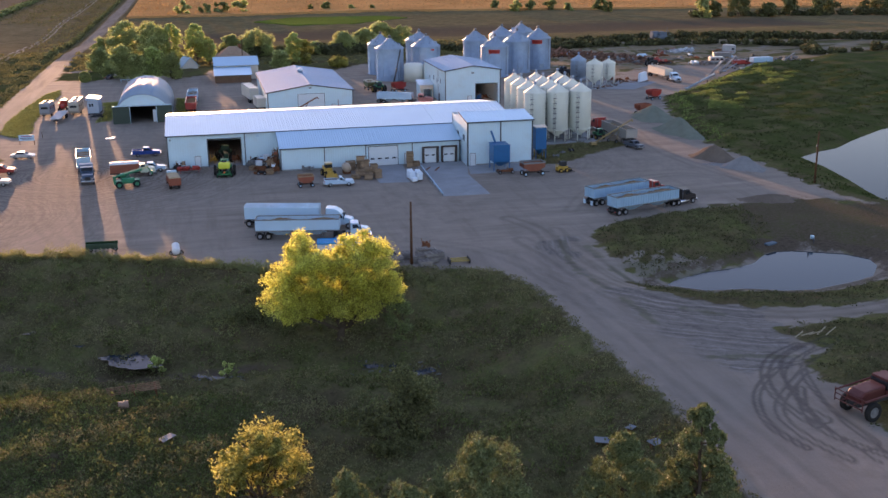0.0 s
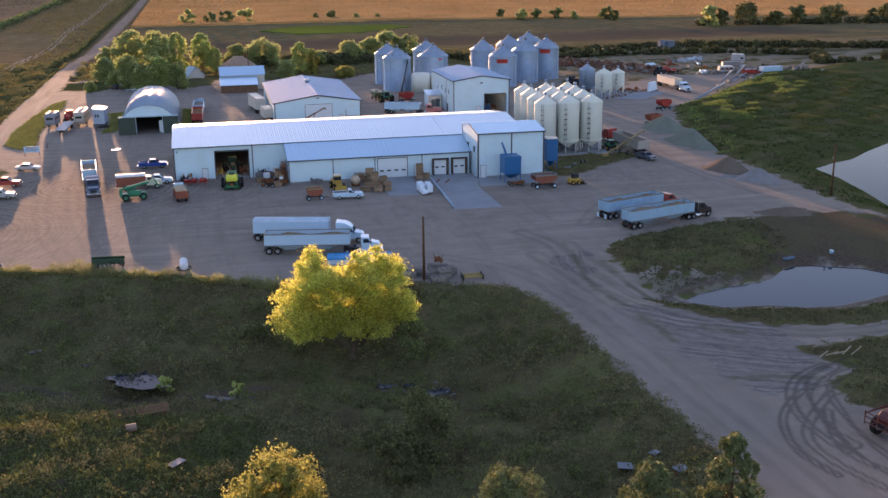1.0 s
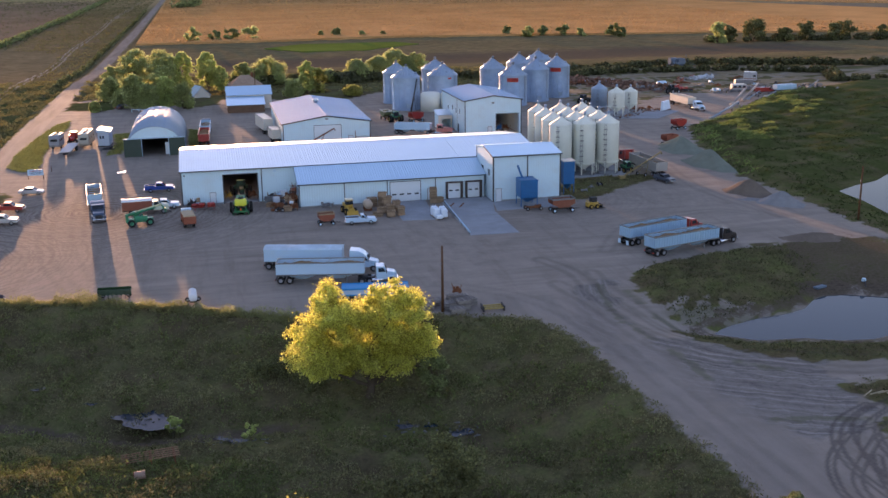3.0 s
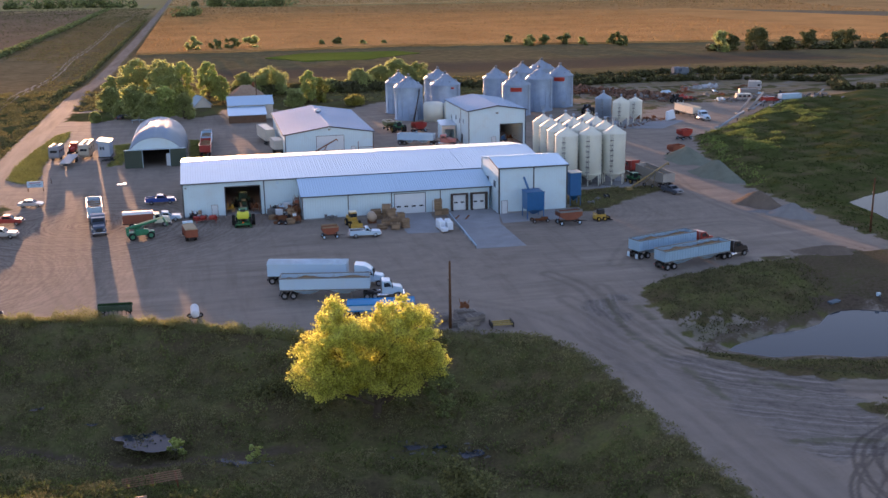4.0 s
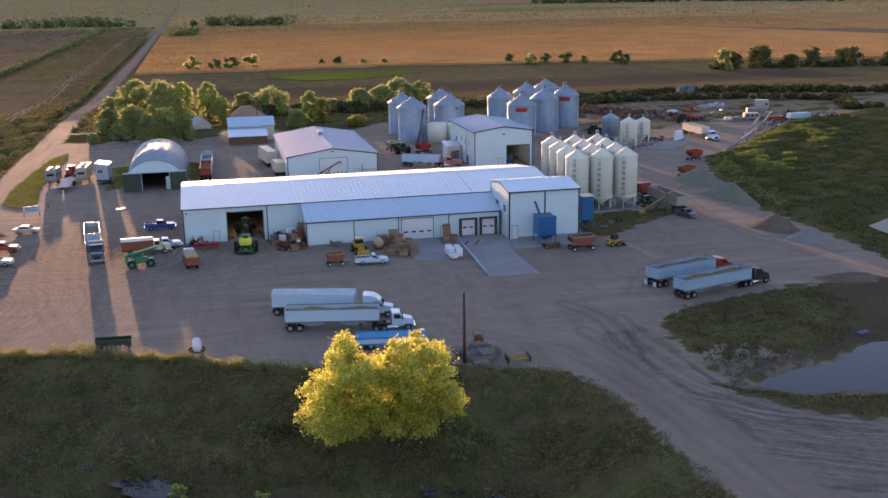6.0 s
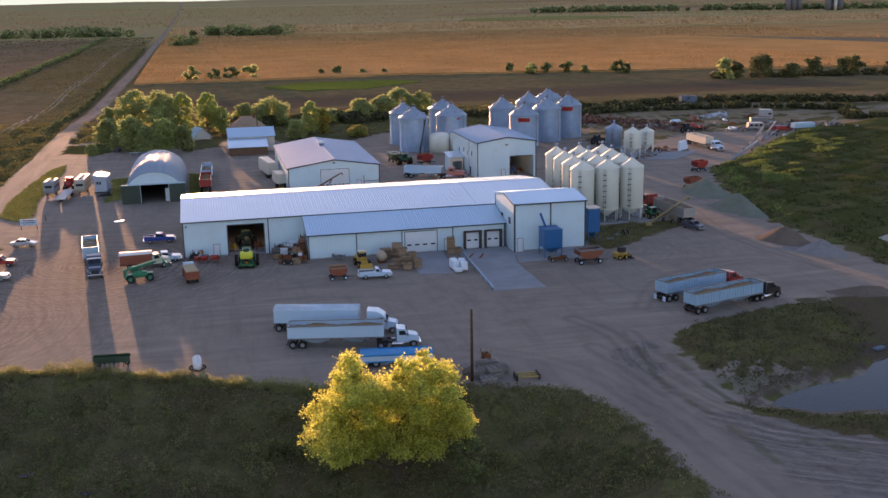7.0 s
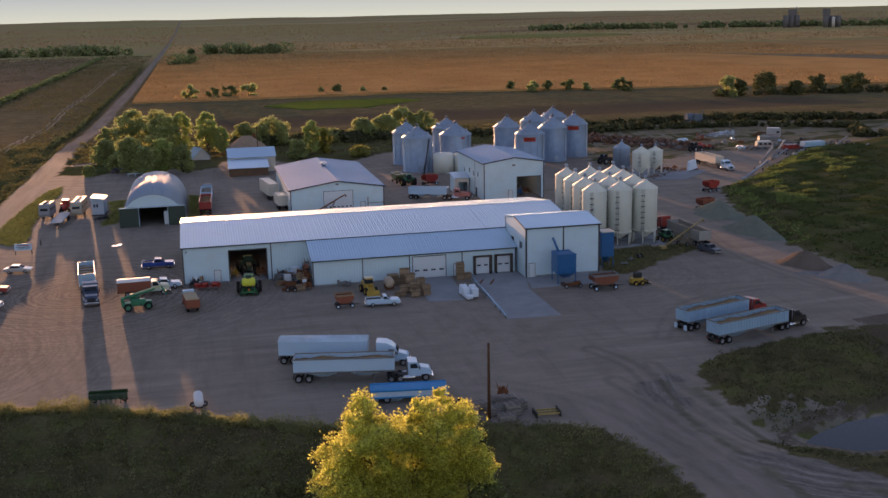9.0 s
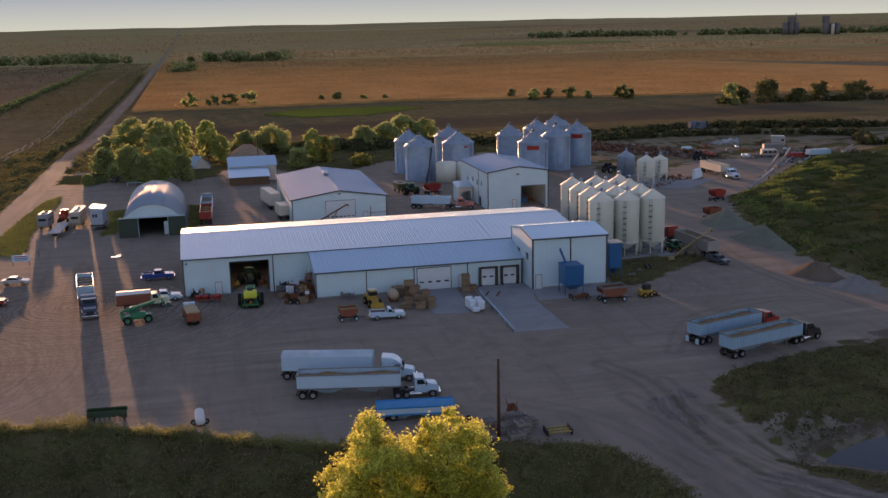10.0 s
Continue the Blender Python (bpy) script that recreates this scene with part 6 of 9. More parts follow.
def utility_pole(x, y, tall, label, arm=True, rad=0.15):
    r = thing("utility_pole", pose(x, y, float(height(x, y)) - 0.3), label, "pole")
    part("post", tube(B(), (0, 0, 0), (0, 0, tall), rad * 1.2, rad * 0.75, 10), POLE_WOOD, r)
    if arm:
        bx(r, "cross_arm", POLE_WOOD, -1.0, 1.0, -0.07, 0.07, tall - 0.6, tall - 0.45)
    part("bracket", box(B(), -rad - 0.1, -rad * 0.7, -0.05, 0.05, tall * 0.72, tall * 0.76), STEEL, r)
    return r


def camper(m, L, h, mat, label, name="camper_trailer", vents=True, glazed=True):
    r = thing(name, m, label, "camper")
    pr(r, "body", mat, [(-L / 2, 0.6), (L / 2 - 0.3, 0.6), (L / 2, 1.2), (L / 2 - 0.15, h - 0.3), (L / 2 - 0.5, h), (-L / 2 + 0.15, h), (-L / 2, h - 0.2)], -1.2, 1.2, 0.06)
    for s in (-1, 1):
        for x in (-L * 0.3, 0, L * 0.28) if glazed else (L * 0.3,):
            y = s * 1.203
            part("window", box(B(), x - 0.45, x + 0.45, min(y, y + s * 0.012), max(y, y + s * 0.012), h * 0.55, h * 0.55 + 0.6), glass(), r)
        add_wheel(r, -0.3, s * 1.0, 0.36, 0.25)
        add_wheel(r, 0.5, s * 1.0, 0.36, 0.25)
    part("front_window", box(B(), L / 2 - 0.08, L / 2 + 0.0, -0.8, 0.8, h * 0.58, h * 0.58 + 0.55), glass(), r)
    bx(r, "stripe", BROWN, -L / 2 + 0.1, L / 2 - 0.35, -1.215, -1.203, 1.2, 1.4)
    bx(r, "roof_skin", BIN_WHITE, -L / 2 + 0.2, L / 2 - 0.55, -1.12, 1.12, h, h + 0.04, 0.01, "pale ribbed roof skin")
    if vents:
        for x in (-L * 0.25, L * 0.05, L * 0.3):
            bx(r, "roof_vent", CHASSIS, x - 0.3, x + 0.3, -0.35, 0.35, h + 0.04, h + 0.24, 0.05)
    rod(r, "hitch", CHASSIS, (L / 2 - 0.4, 0, 0.55), (L / 2 + 1.2, 0, 0.45), 0.07)
    return r


def box_trailer(m, L, h, label, mat=None):
    r = thing("box_trailer", m, label, "trailer")
    bx(r, "box", mat or WHITE, -L / 2, L / 2, -1.25, 1.25, 1.05, h, 0.03)
    for s in (-1, 1):
        bx(r, "roof_rail", STEEL, -L / 2, L / 2, s * 1.22 - 0.05, s * 1.22 + 0.05, h, h + 0.06)
        add_wheel(r, -L / 2 + 0.9, s * 0.95, 0.5, 0.5)
        add_wheel(r, -L / 2 + 2.1, s * 0.95, 0.5, 0.5)
        bx(r, "landing_leg", STEEL, L / 2 - 2.2, L / 2 - 2.05, s * 0.8 - 0.06, s * 0.8 + 0.06, 0.05, 1.05)
    bx(r, "underframe", CHASSIS, -L / 2, L / 2, -0.5, 0.5, 0.85, 1.05)
    return r


def conveyor(p, q, mat, label, rad=0.22, wheel_at=0.45, name="grain_conveyor", ground=0.0):
    """A long inclined tube on an A-frame with two wheels."""
    p, q = Vector(p), Vector(q)
    r = thing(name, Matrix.Translation(p), label, "conveyor")
    d = q - p
    rod(r, "tube", mat, (0, 0, 0), d, rad, 10)
    bx(r, "intake", mat, -0.6, 0.6, -0.6, 0.6, -0.25, 0.3, 0.04)
    c = d * wheel_at
    side = d.cross(Vector((0, 0, 1))).normalized() * 1.1
    base = ground - p.z
    for s in (-1, 1):
        f = c + side * s
        w = add_wheel(r, f.x, f.y, 0.38, 0.24, z=base + 0.38)
        w.rotation_euler = (0, 0, math.atan2(d.y, d.x))
        rod(r, "support", mat, (f.x, f.y, base + 0.4), d * (wheel_at + 0.2), 0.06)
    rod(r, "discharge", mat, d, d + Vector((0, 0, -0.6)) + d.normalized() * 0.3, rad * 0.8, 8)
    return r


def scrap(m, kind, w, d, h, mat, label, seed, name="scrap_machine", pieces=9):
    """A small idle implement: a frame of bars with plates, drums and wheels."""
    rng = np.random.RandomState(seed)
    r = thing(name, m, label, kind)
    for s in (-1, 1):
        bx(r, "frame_bar", mat, -w / 2, w / 2, s * d * 0.35 - 0.06, s * d * 0.35 + 0.06, h * 0.35, h * 0.35 + 0.12)
        for x in (-w * 0.4, w * 0.4):
            if seed % 3 == 0:
                add_wheel(r, x, s * d * 0.45, 0.33, 0.22)
            rod(r, "leg", mat, (x, s * d * 0.35, h * 0.36), (x, s * d * 0.44, 0.33 if seed % 3 == 0 else 0.0), 0.05, 6)
    for k in range(pieces):
        x, y = rng.uniform(-w * 0.42, w * 0.42), rng.uniform(-d * 0.35, d * 0.35)
        a, b, c = rng.uniform(0.15, 0.3) * w, rng.uniform(0.12, 0.3) * d, rng.uniform(0.2, 0.55) * h
        if k % 3 == 0:
            rod(r, "drum", mat, (x - a / 2, y, h * 0.35 + c * 0.5), (x + a / 2, y, h * 0.35 + c * 0.5), c * 0.45, 12)
        elif k % 3 == 1:
            bx(r, "housing", mat, x - a / 2, x + a / 2, y - b / 2, y + b / 2, h * 0.3, h * 0.35 + c, 0.04)
        else:
            rod(r, "bar", mat, (x, y, h * 0.3), (x + rng.uniform(-0.4, 0.4) * w, y + rng.uniform(-0.4, 0.4) * d, h * rng.uniform(0.7, 1.1)), 0.05, 6)
    for y in (-d * 0.35, 0, d * 0.35):
        bx(r, "cross_bar", mat, -w * 0.04 + y * 0.2, w * 0.04 + y * 0.2, -d * 0.4, d * 0.4, h * 0.36, h * 0.36 + 0.1)
    return r


# trucks on the yard
grain_trailer(pose(14.0, 155.6, 0, 0, 0, -11.5), 12.3, WHITE, "white open hopper grain trailer with heaped corn", rail=STEEL, deep=1.2)
semi_tractor(pose(22.1, 153.2, 0, 0, 0, -6) @ Matrix.Scale(0.9, 4), WHITE, "white day-cab semi truck hitched to a grain trailer", sleeper=0, cab_h=2.75, high=2.8, long_nose=False)
grain_trailer(pose(12.4, 163.1, 0, 0, 0, -15), 11.4, WHITE, "white grain trailer closed by a pale tarp", open_top=False)
semi_tractor(pose(20.7, 159.6, 0, 0, 0, -14) @ Matrix.Scale(0.88, 4), WHITE, "white aerodynamic sleeper semi truck", sleeper=1.5, high=3.55, long_nose=False)
grain_trailer(pose(20.2, 146.6, 0, 0, 0, -8), 8.8, WHITE, "low white trailer with a bright blue cover", arch_h=0.1, rail_h=0.2, top=1.46, low=0.75, rail=SKYBLUE, open_top=False, closed_mat=SKYBLUE)
grain_trailer(pose(69.4, 157.5, 0, 0, 0, 16.0), 12.6, ALU, "ribbed aluminium grain trailer loaded with corn", ribs=True, top=2.95, rail=STEEL, deep=1.15)
semi_tractor(pose(77.4, 160.0, 0, 0, 0, 17) @ Matrix.Scale(0.9, 4), NAVY, "dark semi truck hitched to an aluminium trailer", sleeper=0, cab_h=2.7, long_nose=False)
grain_trailer(pose(67.6, 164.2, 0, 0, 0, 17.5), 11.6, ALU, "ribbed aluminium grain trailer with white mud flaps", ribs=True, flaps=True, rail=STEEL, deep=1.15)
semi_tractor(pose(75.0, 166.7, 0, 0, 0, 17) @ Matrix.Scale(0.92, 4), RED, "red semi truck before an aluminium trailer", sleeper=0, cab_h=2.7, long_nose=False)

# parked along the west side
semi_tractor(pose(-19.8, 203.0, 0, 0, 0, -84), material("dark_blue_cab_paint", (0.035, 0.06, 0.10), 0.3, 0.1, 0.1, coat=0.4), "blue-grey conventional semi truck facing the yard", sleeper=1.2, cab_h=2.7, high=2.95)
grain_trailer(pose(-21.3, 213.6, 0, 0, 0, -84), 9.5, ALU, "open grain trailer with pale bows behind a blue truck", top=3.2, low=1.4)
pickup(pose(-10.1, 224.2, 0, 0, 0, 2), material("bright_blue_paint_truck", (0.02, 0.07, 0.32), 0.3, 0.1, 0.05, coat=0.5), "bright blue crew pickup on gravel")
pickup(pose(-8.8, 208.6, 0, 0, 0, 4), WHITE, "white pickup behind a grain truck")
grain_truck(pose(-11.8, 205.3, 0, 0, 0, 3), material("pale_green_cab", (0.50, 0.55, 0.42), 0.45, 0, 0.1), BROWN, "old grain truck with rust-brown box and pale cab", material("white_box_cover", (0.7, 0.7, 0.68), 0.6))
telehandler(pose(-12.5, 196.6, 0, 0, 0, 12), "green telehandler with raised boom")
grain_truck(pose(-4.5, 195.0, 0, 0, 0, 98) @ Matrix.Scale(0.82, 4), WHITE, ORANGE, "orange-red grain truck with tan tarp", TAN, 5.2, 3.1)
farm_tractor(pose(4.9, 202.6, 0, 0, 0, 86), GREEN, "green tractor with yellow tank backed out of the open bay", POLY)
scrap(pose(-1.6, 205.6, 0), "implement", 4.2, 2.0, 1.6, RED, "small red mower deck by the wall", 61, "mower", 8)
car(pose(-34.4, 228.2, 0, 0, 0, -8), SILVER, "silver sedan parked by the drive")
pickup(pose(-36.4, 213.6, 0, 0, 0, -6), RED, "dark red pickup parked by the drive")
pickup(pose(-35.9, 203.4, 0, 0, 0, -4), SILVER, "silver pickup parked by the drive")
car(pose(-25.0, 352.0, 0, 0, 0, 60), material("dark_car_paint", (0.08, 0.08, 0.09), 0.3, 0.2, 0.1, coat=0.4), "dark parked car by the farm lawn")
# green paint darkened: the bay's shade is put into the colour
farm_tractor(pose(5.4, 215.5, 0.045, 0, 0, -88), material("shaded_tractor_green", (0.012, 0.05, 0.025), 0.6, 0, 0.2, dirt=0.4), "second green tractor inside the open bay, coloured as shaded", None, True, 1.0)
scrap(pose(7.4, 212.2, 0.045, 0, 0, 20), "machine", 1.6, 1.4, 2.0, RUST, "brown machine parts stored inside the bay", 91, "stored_machine", 9)
scrap(pose(2.9, 213.0, 0.045, 0, 0, -15), "machine", 1.4, 1.6, 1.6, YELLOW, "yellow header parts stored inside the bay", 92, "stored_machine", 9)

# along the lean-to
gravity_wagon(pose(18.5, 188.3, 0, 0, 0, 2) @ Matrix.Scale(0.82, 4), ORANGE, "faded red gravity wagon with grey boards", WOOD, 3.3)
wheel_loader(pose(23.4, 195.2, 0, 0, 0, -82) @ Matrix.Scale(0.86, 4), "yellow wheel loader with lowered bucket")
pickup(pose(24.3, 187.4, 0, 0, 0, -3) @ Matrix.Scale(0.95, 4), WHITE, "white single-cab pickup on the gravel", -0.15)
t = thing("water_tank", pose(27.0, 197.0, 0), "beige poly tank on a cradle", "tank")
tk = lathe(B(), [(0, -1.1), (0.55, -1.05), (0.8, -0.75), (0.8, 0.75), (0.55, 1.05), (0, 1.1)], 18)
bmesh.ops.rotate(tk, verts=tk.verts[:], matrix=Matrix.Rotation(radians(90), 3, "X"))
bmesh.ops.translate(tk, verts=tk.verts[:], vec=(0, 0, 1.15))
part("tank", tk, material("beige_poly", (0.42, 0.33, 0.24), 0.5, 0, 0.1), t)
for y in (-0.6, 0.6):
    bx(t, "cradle", RUST, -0.7, 0.7, y - 0.08, y + 0.08, 0.02, 0.6)
k = 0
for x, y, w, d, h in [(28.2, 199.6, 1.8, 1.4, 1.6), (30.0, 199.2, 1.6, 1.4, 2.6), (30.4, 196.6, 1.5, 1.3, 2.3), (29.0, 194.2, 1.5, 1.2, 1.1), (30.6, 193.4, 1.5, 1.3, 1.5), (31.9, 195.2, 1.3, 1.2, 1.8), (30.2, 191.0, 1.5, 1.2, 1.0), (32.0, 191.6, 1.3, 1.2, 1.5), (28.0, 191.9, 1.6, 1.2, 0.7), (39.6, 199.6, 1.3, 1.2, 2.9), (40.9, 199.9, 1.2, 1.1, 0.9)]:
    k += 1
    pallet_stack(pose(x, y, 0.03, 0, 0, (k * 37) % 23 - 11), w, d, h, "weathered wooden pallets and crates stacked on gravel" if x < 38 else "brown pallets stacked by the dock", seed=k)
for x, y, a, tall in [(37.7, 188.2, 5, 1.6), (38.9, 189.0, -8, 1.7), (37.8, 186.6, 12, 0.8), (38.95, 187.6, 3, 1.55), (37.6, 189.6, 9, 1.7)]:
    b = thing("bulk_bag", pose(x, y, 0.03, 0, 0, a), "full white woven bulk bag on a pallet", "bag", "white bulk bags")
    bm = box(B(), -0.52, 0.52, -0.52, 0.52, 0.13, tall, 0.16)
    for f in bm.faces:
        f.smooth = True
    part("bag", bm, BAGS, b)
    for q in (-0.45, 0, 0.45):
        bx(b, "pallet_bearer", WOOD, q - 0.05, q + 0.05, -0.55, 0.55, 0.02, 0.13)
    for sx in (-0.35, 0.35):
        rod(b, "loop", BAGS, (sx, -0.3, tall - 0.05), (sx * 0.6, 0, tall + 0.22), 0.03, 6)
# guard rail of the dock ramp
g = thing("ramp_guard_rail", pose(0, 0, 0), "grey steel guard rail beside the dock ramp", "rail")
for k in range(8):
    x, y = 41.3 - 1.0 * k / 7, 197.6 - 22.6 * k / 7
    rod(g, "post", STEEL, (x, y, 0.05), (x, y, 0.75), 0.08, 8)
part("beam", tube(B(), (41.35, 198.2, 0.62), (40.28, 174.6, 0.62), 0.11, n=8), ALU, g)
part("kerb", box(B(), 40.9, 41.15, 186, 198, 0.05, 0.3), CONCRETE, g)

# at the annex
b = thing("blue_hopper_tank", pose(55.6, 193.2, 0.04), "square royal blue hopper tank on four legs", "hopper")
bx(b, "tank", BLUE, -1.6, 1.6, -1.6, 1.6, 1.6, 4.8, 0.04)
lowr = B()
u = [lowr.verts.new(p) for p in ((-1.57, -1.57, 1.6), (1.57, -1.57, 1.6), (1.57, 1.57, 1.6), (-1.57, 1.57, 1.6))]
v = [lowr.verts.new(p) for p in ((-0.3, -0.3, 0.6), (0.3, -0.3, 0.6), (0.3, 0.3, 0.6), (-0.3, 0.3, 0.6))]
lowr.faces.new(v[::-1])
for i in range(4):
    lowr.faces.new((u[i], v[i], v[(i + 1) % 4], u[(i + 1) % 4]))
bmesh.ops.recalc_face_normals(lowr, faces=lowr.faces[:])
part("hopper", lowr, BLUE, b)
for sx in (-1, 1):
    for sy in (-1, 1):
        rod(b, "leg", BLUE, (sx * 1.5, sy * 1.5, 0.0), (sx * 1.5, sy * 1.5, 2.3), 0.09, 6)
    bx(b, "roof_edge", BLUE, -1.65, 1.65, sx * 1.6 - 0.05, sx * 1.6 + 0.05, 4.72, 4.88)
rod(b, "inlet_pipe", BLUE, (-0.5, 1.2, 4.8), (-0.7, 3.4, 6.6), 0.2, 10)
b = thing("blue_tank", pose(66.0, 201.0, 0), "tall blue bin with rusty pale lid", "hopper")
bx(b, "tank", BLUE, -1.1, 1.1, -1.1, 1.1, 1.9, 6.2, 0.05)
bx(b, "lid", CREAM, -1.2, 1.2, -1.2, 1.2, 6.2, 6.4, 0.05)
part("cone", lathe(B(), [(0.2, 0.8), (1.05, 1.9)], 4), BLUE, b)
for sx in (-1, 1):
    for sy in (-1, 1):
        rod(b, "leg", BLUE, (sx, sy, 0), (sx, sy, 2.0), 0.08, 6)
gravity_wagon(pose(60.0, 186.6, 0, 0, 0, 4), material("rusty_red_paint", (0.22, 0.07, 0.035), 0.7, 0, 0.25, dirt=0.4), "rusty red grain wagon with grey top rails", STEEL, 4.2)
scrap(pose(55.6, 189.3, 0.03), "implement", 3.0, 1.8, 1.1, RUST, "rusty hopper auger parts on the slab", 63, "auger_parts", 8)
skid_steer(pose(66.2, 187.6, 0, 0, 0, 8), "yellow skid steer with black cab")
for k, (x, y) in enumerate([(69.5, 201), (71.8, 203.6), (74.2, 205.2), (68.6, 206.4)]):
    scrap(pose(x, y, 0, 0, 0, 40 * k), "scrap", 1.3, 0.8, 0.7, STEEL, "grey scrap parts in weedy ground", 70 + k, "scrap_part", 5)
conveyor((80.6, 209.6, 0.5), (91.0, 214.4, 4.3), material("dull_yellow_auger", (0.26, 0.19, 0.07), 0.6, 0, 0.2), "yellow portable auger leaning to a grain trailer", 0.17, 0.5)
grain_trailer(pose(88.6, 215.4, 0, 0, 0, 93), 12.6, material("grey_trailer_steel", (0.33, 0.32, 0.30), 0.6, 0.2, 0.15, dirt=0.3), "weathered grey grain trailer under the auger", top=3.0, deep=2.0)
semi_tractor(pose(88.2, 226.6, 0, 0, 0, 94), RED, "red semi truck by the hopper bins", sleeper=0.8, high=3.0)
farm_tractor(pose(84.4, 216.6, 0, 0, 0, 100) @ Matrix.Scale(0.78, 4), GREEN, "green tractor driving the auger", None, False, 0.7)
pickup(pose(87.9, 205.4, 0, 0, 0, -72) @ Matrix.Scale(0.86, 4), material("slate_pickup_paint", (0.07, 0.085, 0.11), 0.4, 0.1, 0.1), "dark pickup beside the grain trailer")

# stone piles
STONE = material("crushed_stone", (0.225, 0.222, 0.218), 0.95, 0, 0.2, 0.8, 12, 0.6, 0.05)
GREYSTONE = material("grey_green_gravel", (0.178, 0.196, 0.155), 0.95, 0, 0.2, 0.6, 10, 0.6, 0.05)
SOIL = material("dry_soil", (0.16, 0.128, 0.10), 0.95, 0, 0.25, 0.5, 8, 0.5, 0.06)


def heap(x, y, rad, tall, mat, label, seed, stretch=1.0, turn=0.0):
    rng = np.random.RandomState(seed)
    bm = B()
    n, rings = 40, 14
    ph = rng.uniform(0, 6, 4)
    grid = []
    for i in range(rings + 1):
        t = i / rings
        row = []
        for j in range(n):
            a = 2 * math.pi * j / n
            rr = rad * t * (1 + 0.12 * math.sin(3 * a + ph[0]) + 0.07 * math.sin(7 * a + ph[1]))
            z = tall * (0.27 + 0.27 * math.cos(math.pi * min(1, t * 1.02)) + 0.46 * (1 - t)) * (1 + 0.1 * t * math.sin(5 * a + ph[2] + t * 5)) + 0.05 * rng.normal() * (0 < t < 0.95) - 0.08 * (t == 1)
            row.append(bm.verts.new((rr * math.cos(a) * stretch, rr * math.sin(a), z)))
        grid.append(row)
    for i in range(rings):
        for j in range(n):
            q = [grid[i][j], grid[i + 1][j], grid[i + 1][(j + 1) % n], grid[i][(j + 1) % n]]
            faces_of(bm, q, True)
    bmesh.ops.remove_doubles(bm, verts=bm.verts[:], dist=0.002)
    bmesh.ops.recalc_face_normals(bm, faces=bm.faces[:])
    ob = tagged(part("loose_mound", bm, mat), label, "pile")
    ob.matrix_basis = pose(x, y, float(height(x, y)) - 0.05, 0, 0, turn)


heap(100.4, 182.2, 3.7, 2.2, STONE, "heap of pale crushed stone", 1, 1.25, -60)
heap(96.2, 186.2, 1.5, 0.35, STONE, "flat spill of pale stone", 2, 1.9, -35)
heap(98.9, 191.2, 3.6, 2.7, SOIL, "heap of brown soil by the lane", 3, 1.5, -60)
heap(106.2, 237.5, 4.4, 3.2, GREYSTONE, "wide grey-green gravel heap", 4, 1.9, -82)
heap(104.4, 219, 4.2, 3.4, GREYSTONE, "wide grey-green gravel heap", 5, 2.2, -88)
heap(92.5, 158.5, 3.0, 0.9, SOIL, "rough brown soil heap on the bank", 6, 1.8, -5)
gravity_wagon(pose(106.3, 243.8, 0, 0, 0, 15), ORANGE, "orange gravity wagon in the lane", None, 3.4)
gravity_wagon(pose(118.6, 265.4, 0, 0, 0, 200), RED, "red gravity wagon by the grass", None, 3.4)

# west corner campers and sign
# motorhome and long camper skins are darkened, shade put into the colour
camper(pose(-36.0, 283.2, 0, 0, 0, -97), 5.6, 3.4, material("silver_camper", (0.27, 0.28, 0.30), 0.9, 0, 0.15), "silver-grey motorhome with dark windows", "motorhome")
fb = thing("flatbed_trailer", pose(-32.2, 274.6, 0, 0, 0, -93), "white flat-topped trailer on the west gravel", "trailer")
bx(fb, "deck", material("chalky_white_deck", (0.5, 0.5, 0.5), 0.95), -6.2, 6.2, -1.2, 1.2, 1.25, 1.45, 0.03)
bx(fb, "frame", CHASSIS, -6.0, 6.0, -0.5, 0.5, 0.7, 0.95)
for sx in (-5.6, -2.8, 0.0, 2.8, 5.6):
    for s in (-1, 1):
        rod(fb, "stake", STEEL, (sx, s * 0.45, 0.8), (sx, s * 1.1, 1.27), 0.06, 6)
for s in (-1, 1):
    for x in (-4.4, -3.2):
        add_wheel(fb, x, s * 0.95, 0.45, 0.4)
camper(pose(-29.2, 285.0, 0, 0, 0, -94), 9.2, 3.5, material("shaded_cream_skin", (0.42, 0.38, 0.31), 0.9, 0, 0.12, dirt=0.25), "long cream camper with roof vents", "camper_trailer")
farm_tractor(pose(-32.6, 289.0, 0, 0, 0, -95), RED, "red tractor behind a flatbed", None, False, 0.8)
s = thing("portable_shed", pose(-24.7, 284.0, 0, 0, 0, -4), "pale portable shed with two small windows", "shed")
bx(s, "body", material("pale_shed_siding", (0.42, 0.47, 0.53), 0.9, 0, 0.08), -1.35, 1.35, -2.6, 2.6, 0.3, 3.7, 0.02)
pr(s, "roof", ROOF_LIGHT, [(-1.55, 3.65), (1.55, 3.65), (1.55, 3.85), (-1.55, 4.3)], -2.8, 2.8)
for x in (-0.9, -0.3):
    bx(s, "window", glass(), x, x + 0.4, -2.63, -2.603, 2.0, 2.7)
bx(s, "skid", CHASSIS, -1.5, 1.5, -2.4, 2.4, 0.02, 0.3)
scrap(pose(-23.6, 274.5, 0), "scrap", 3.4, 2.2, 1.5, CHASSIS, "dark idle implements by the shed", 64, "idle_implement", 10)
sg = thing("yard_sign", pose(-35.6, 243.4, 0, 0, 0, -4), "white sign board with unreadable dark lines on two posts", "sign")
bx(sg, "board", WHITE, -1.6, 1.6, -0.05, 0.05, 0.9, 2.15, 0.01)
bx(sg, "text_bar", RED, -1.1, 1.1, -0.065, -0.052, 1.75, 1.92)
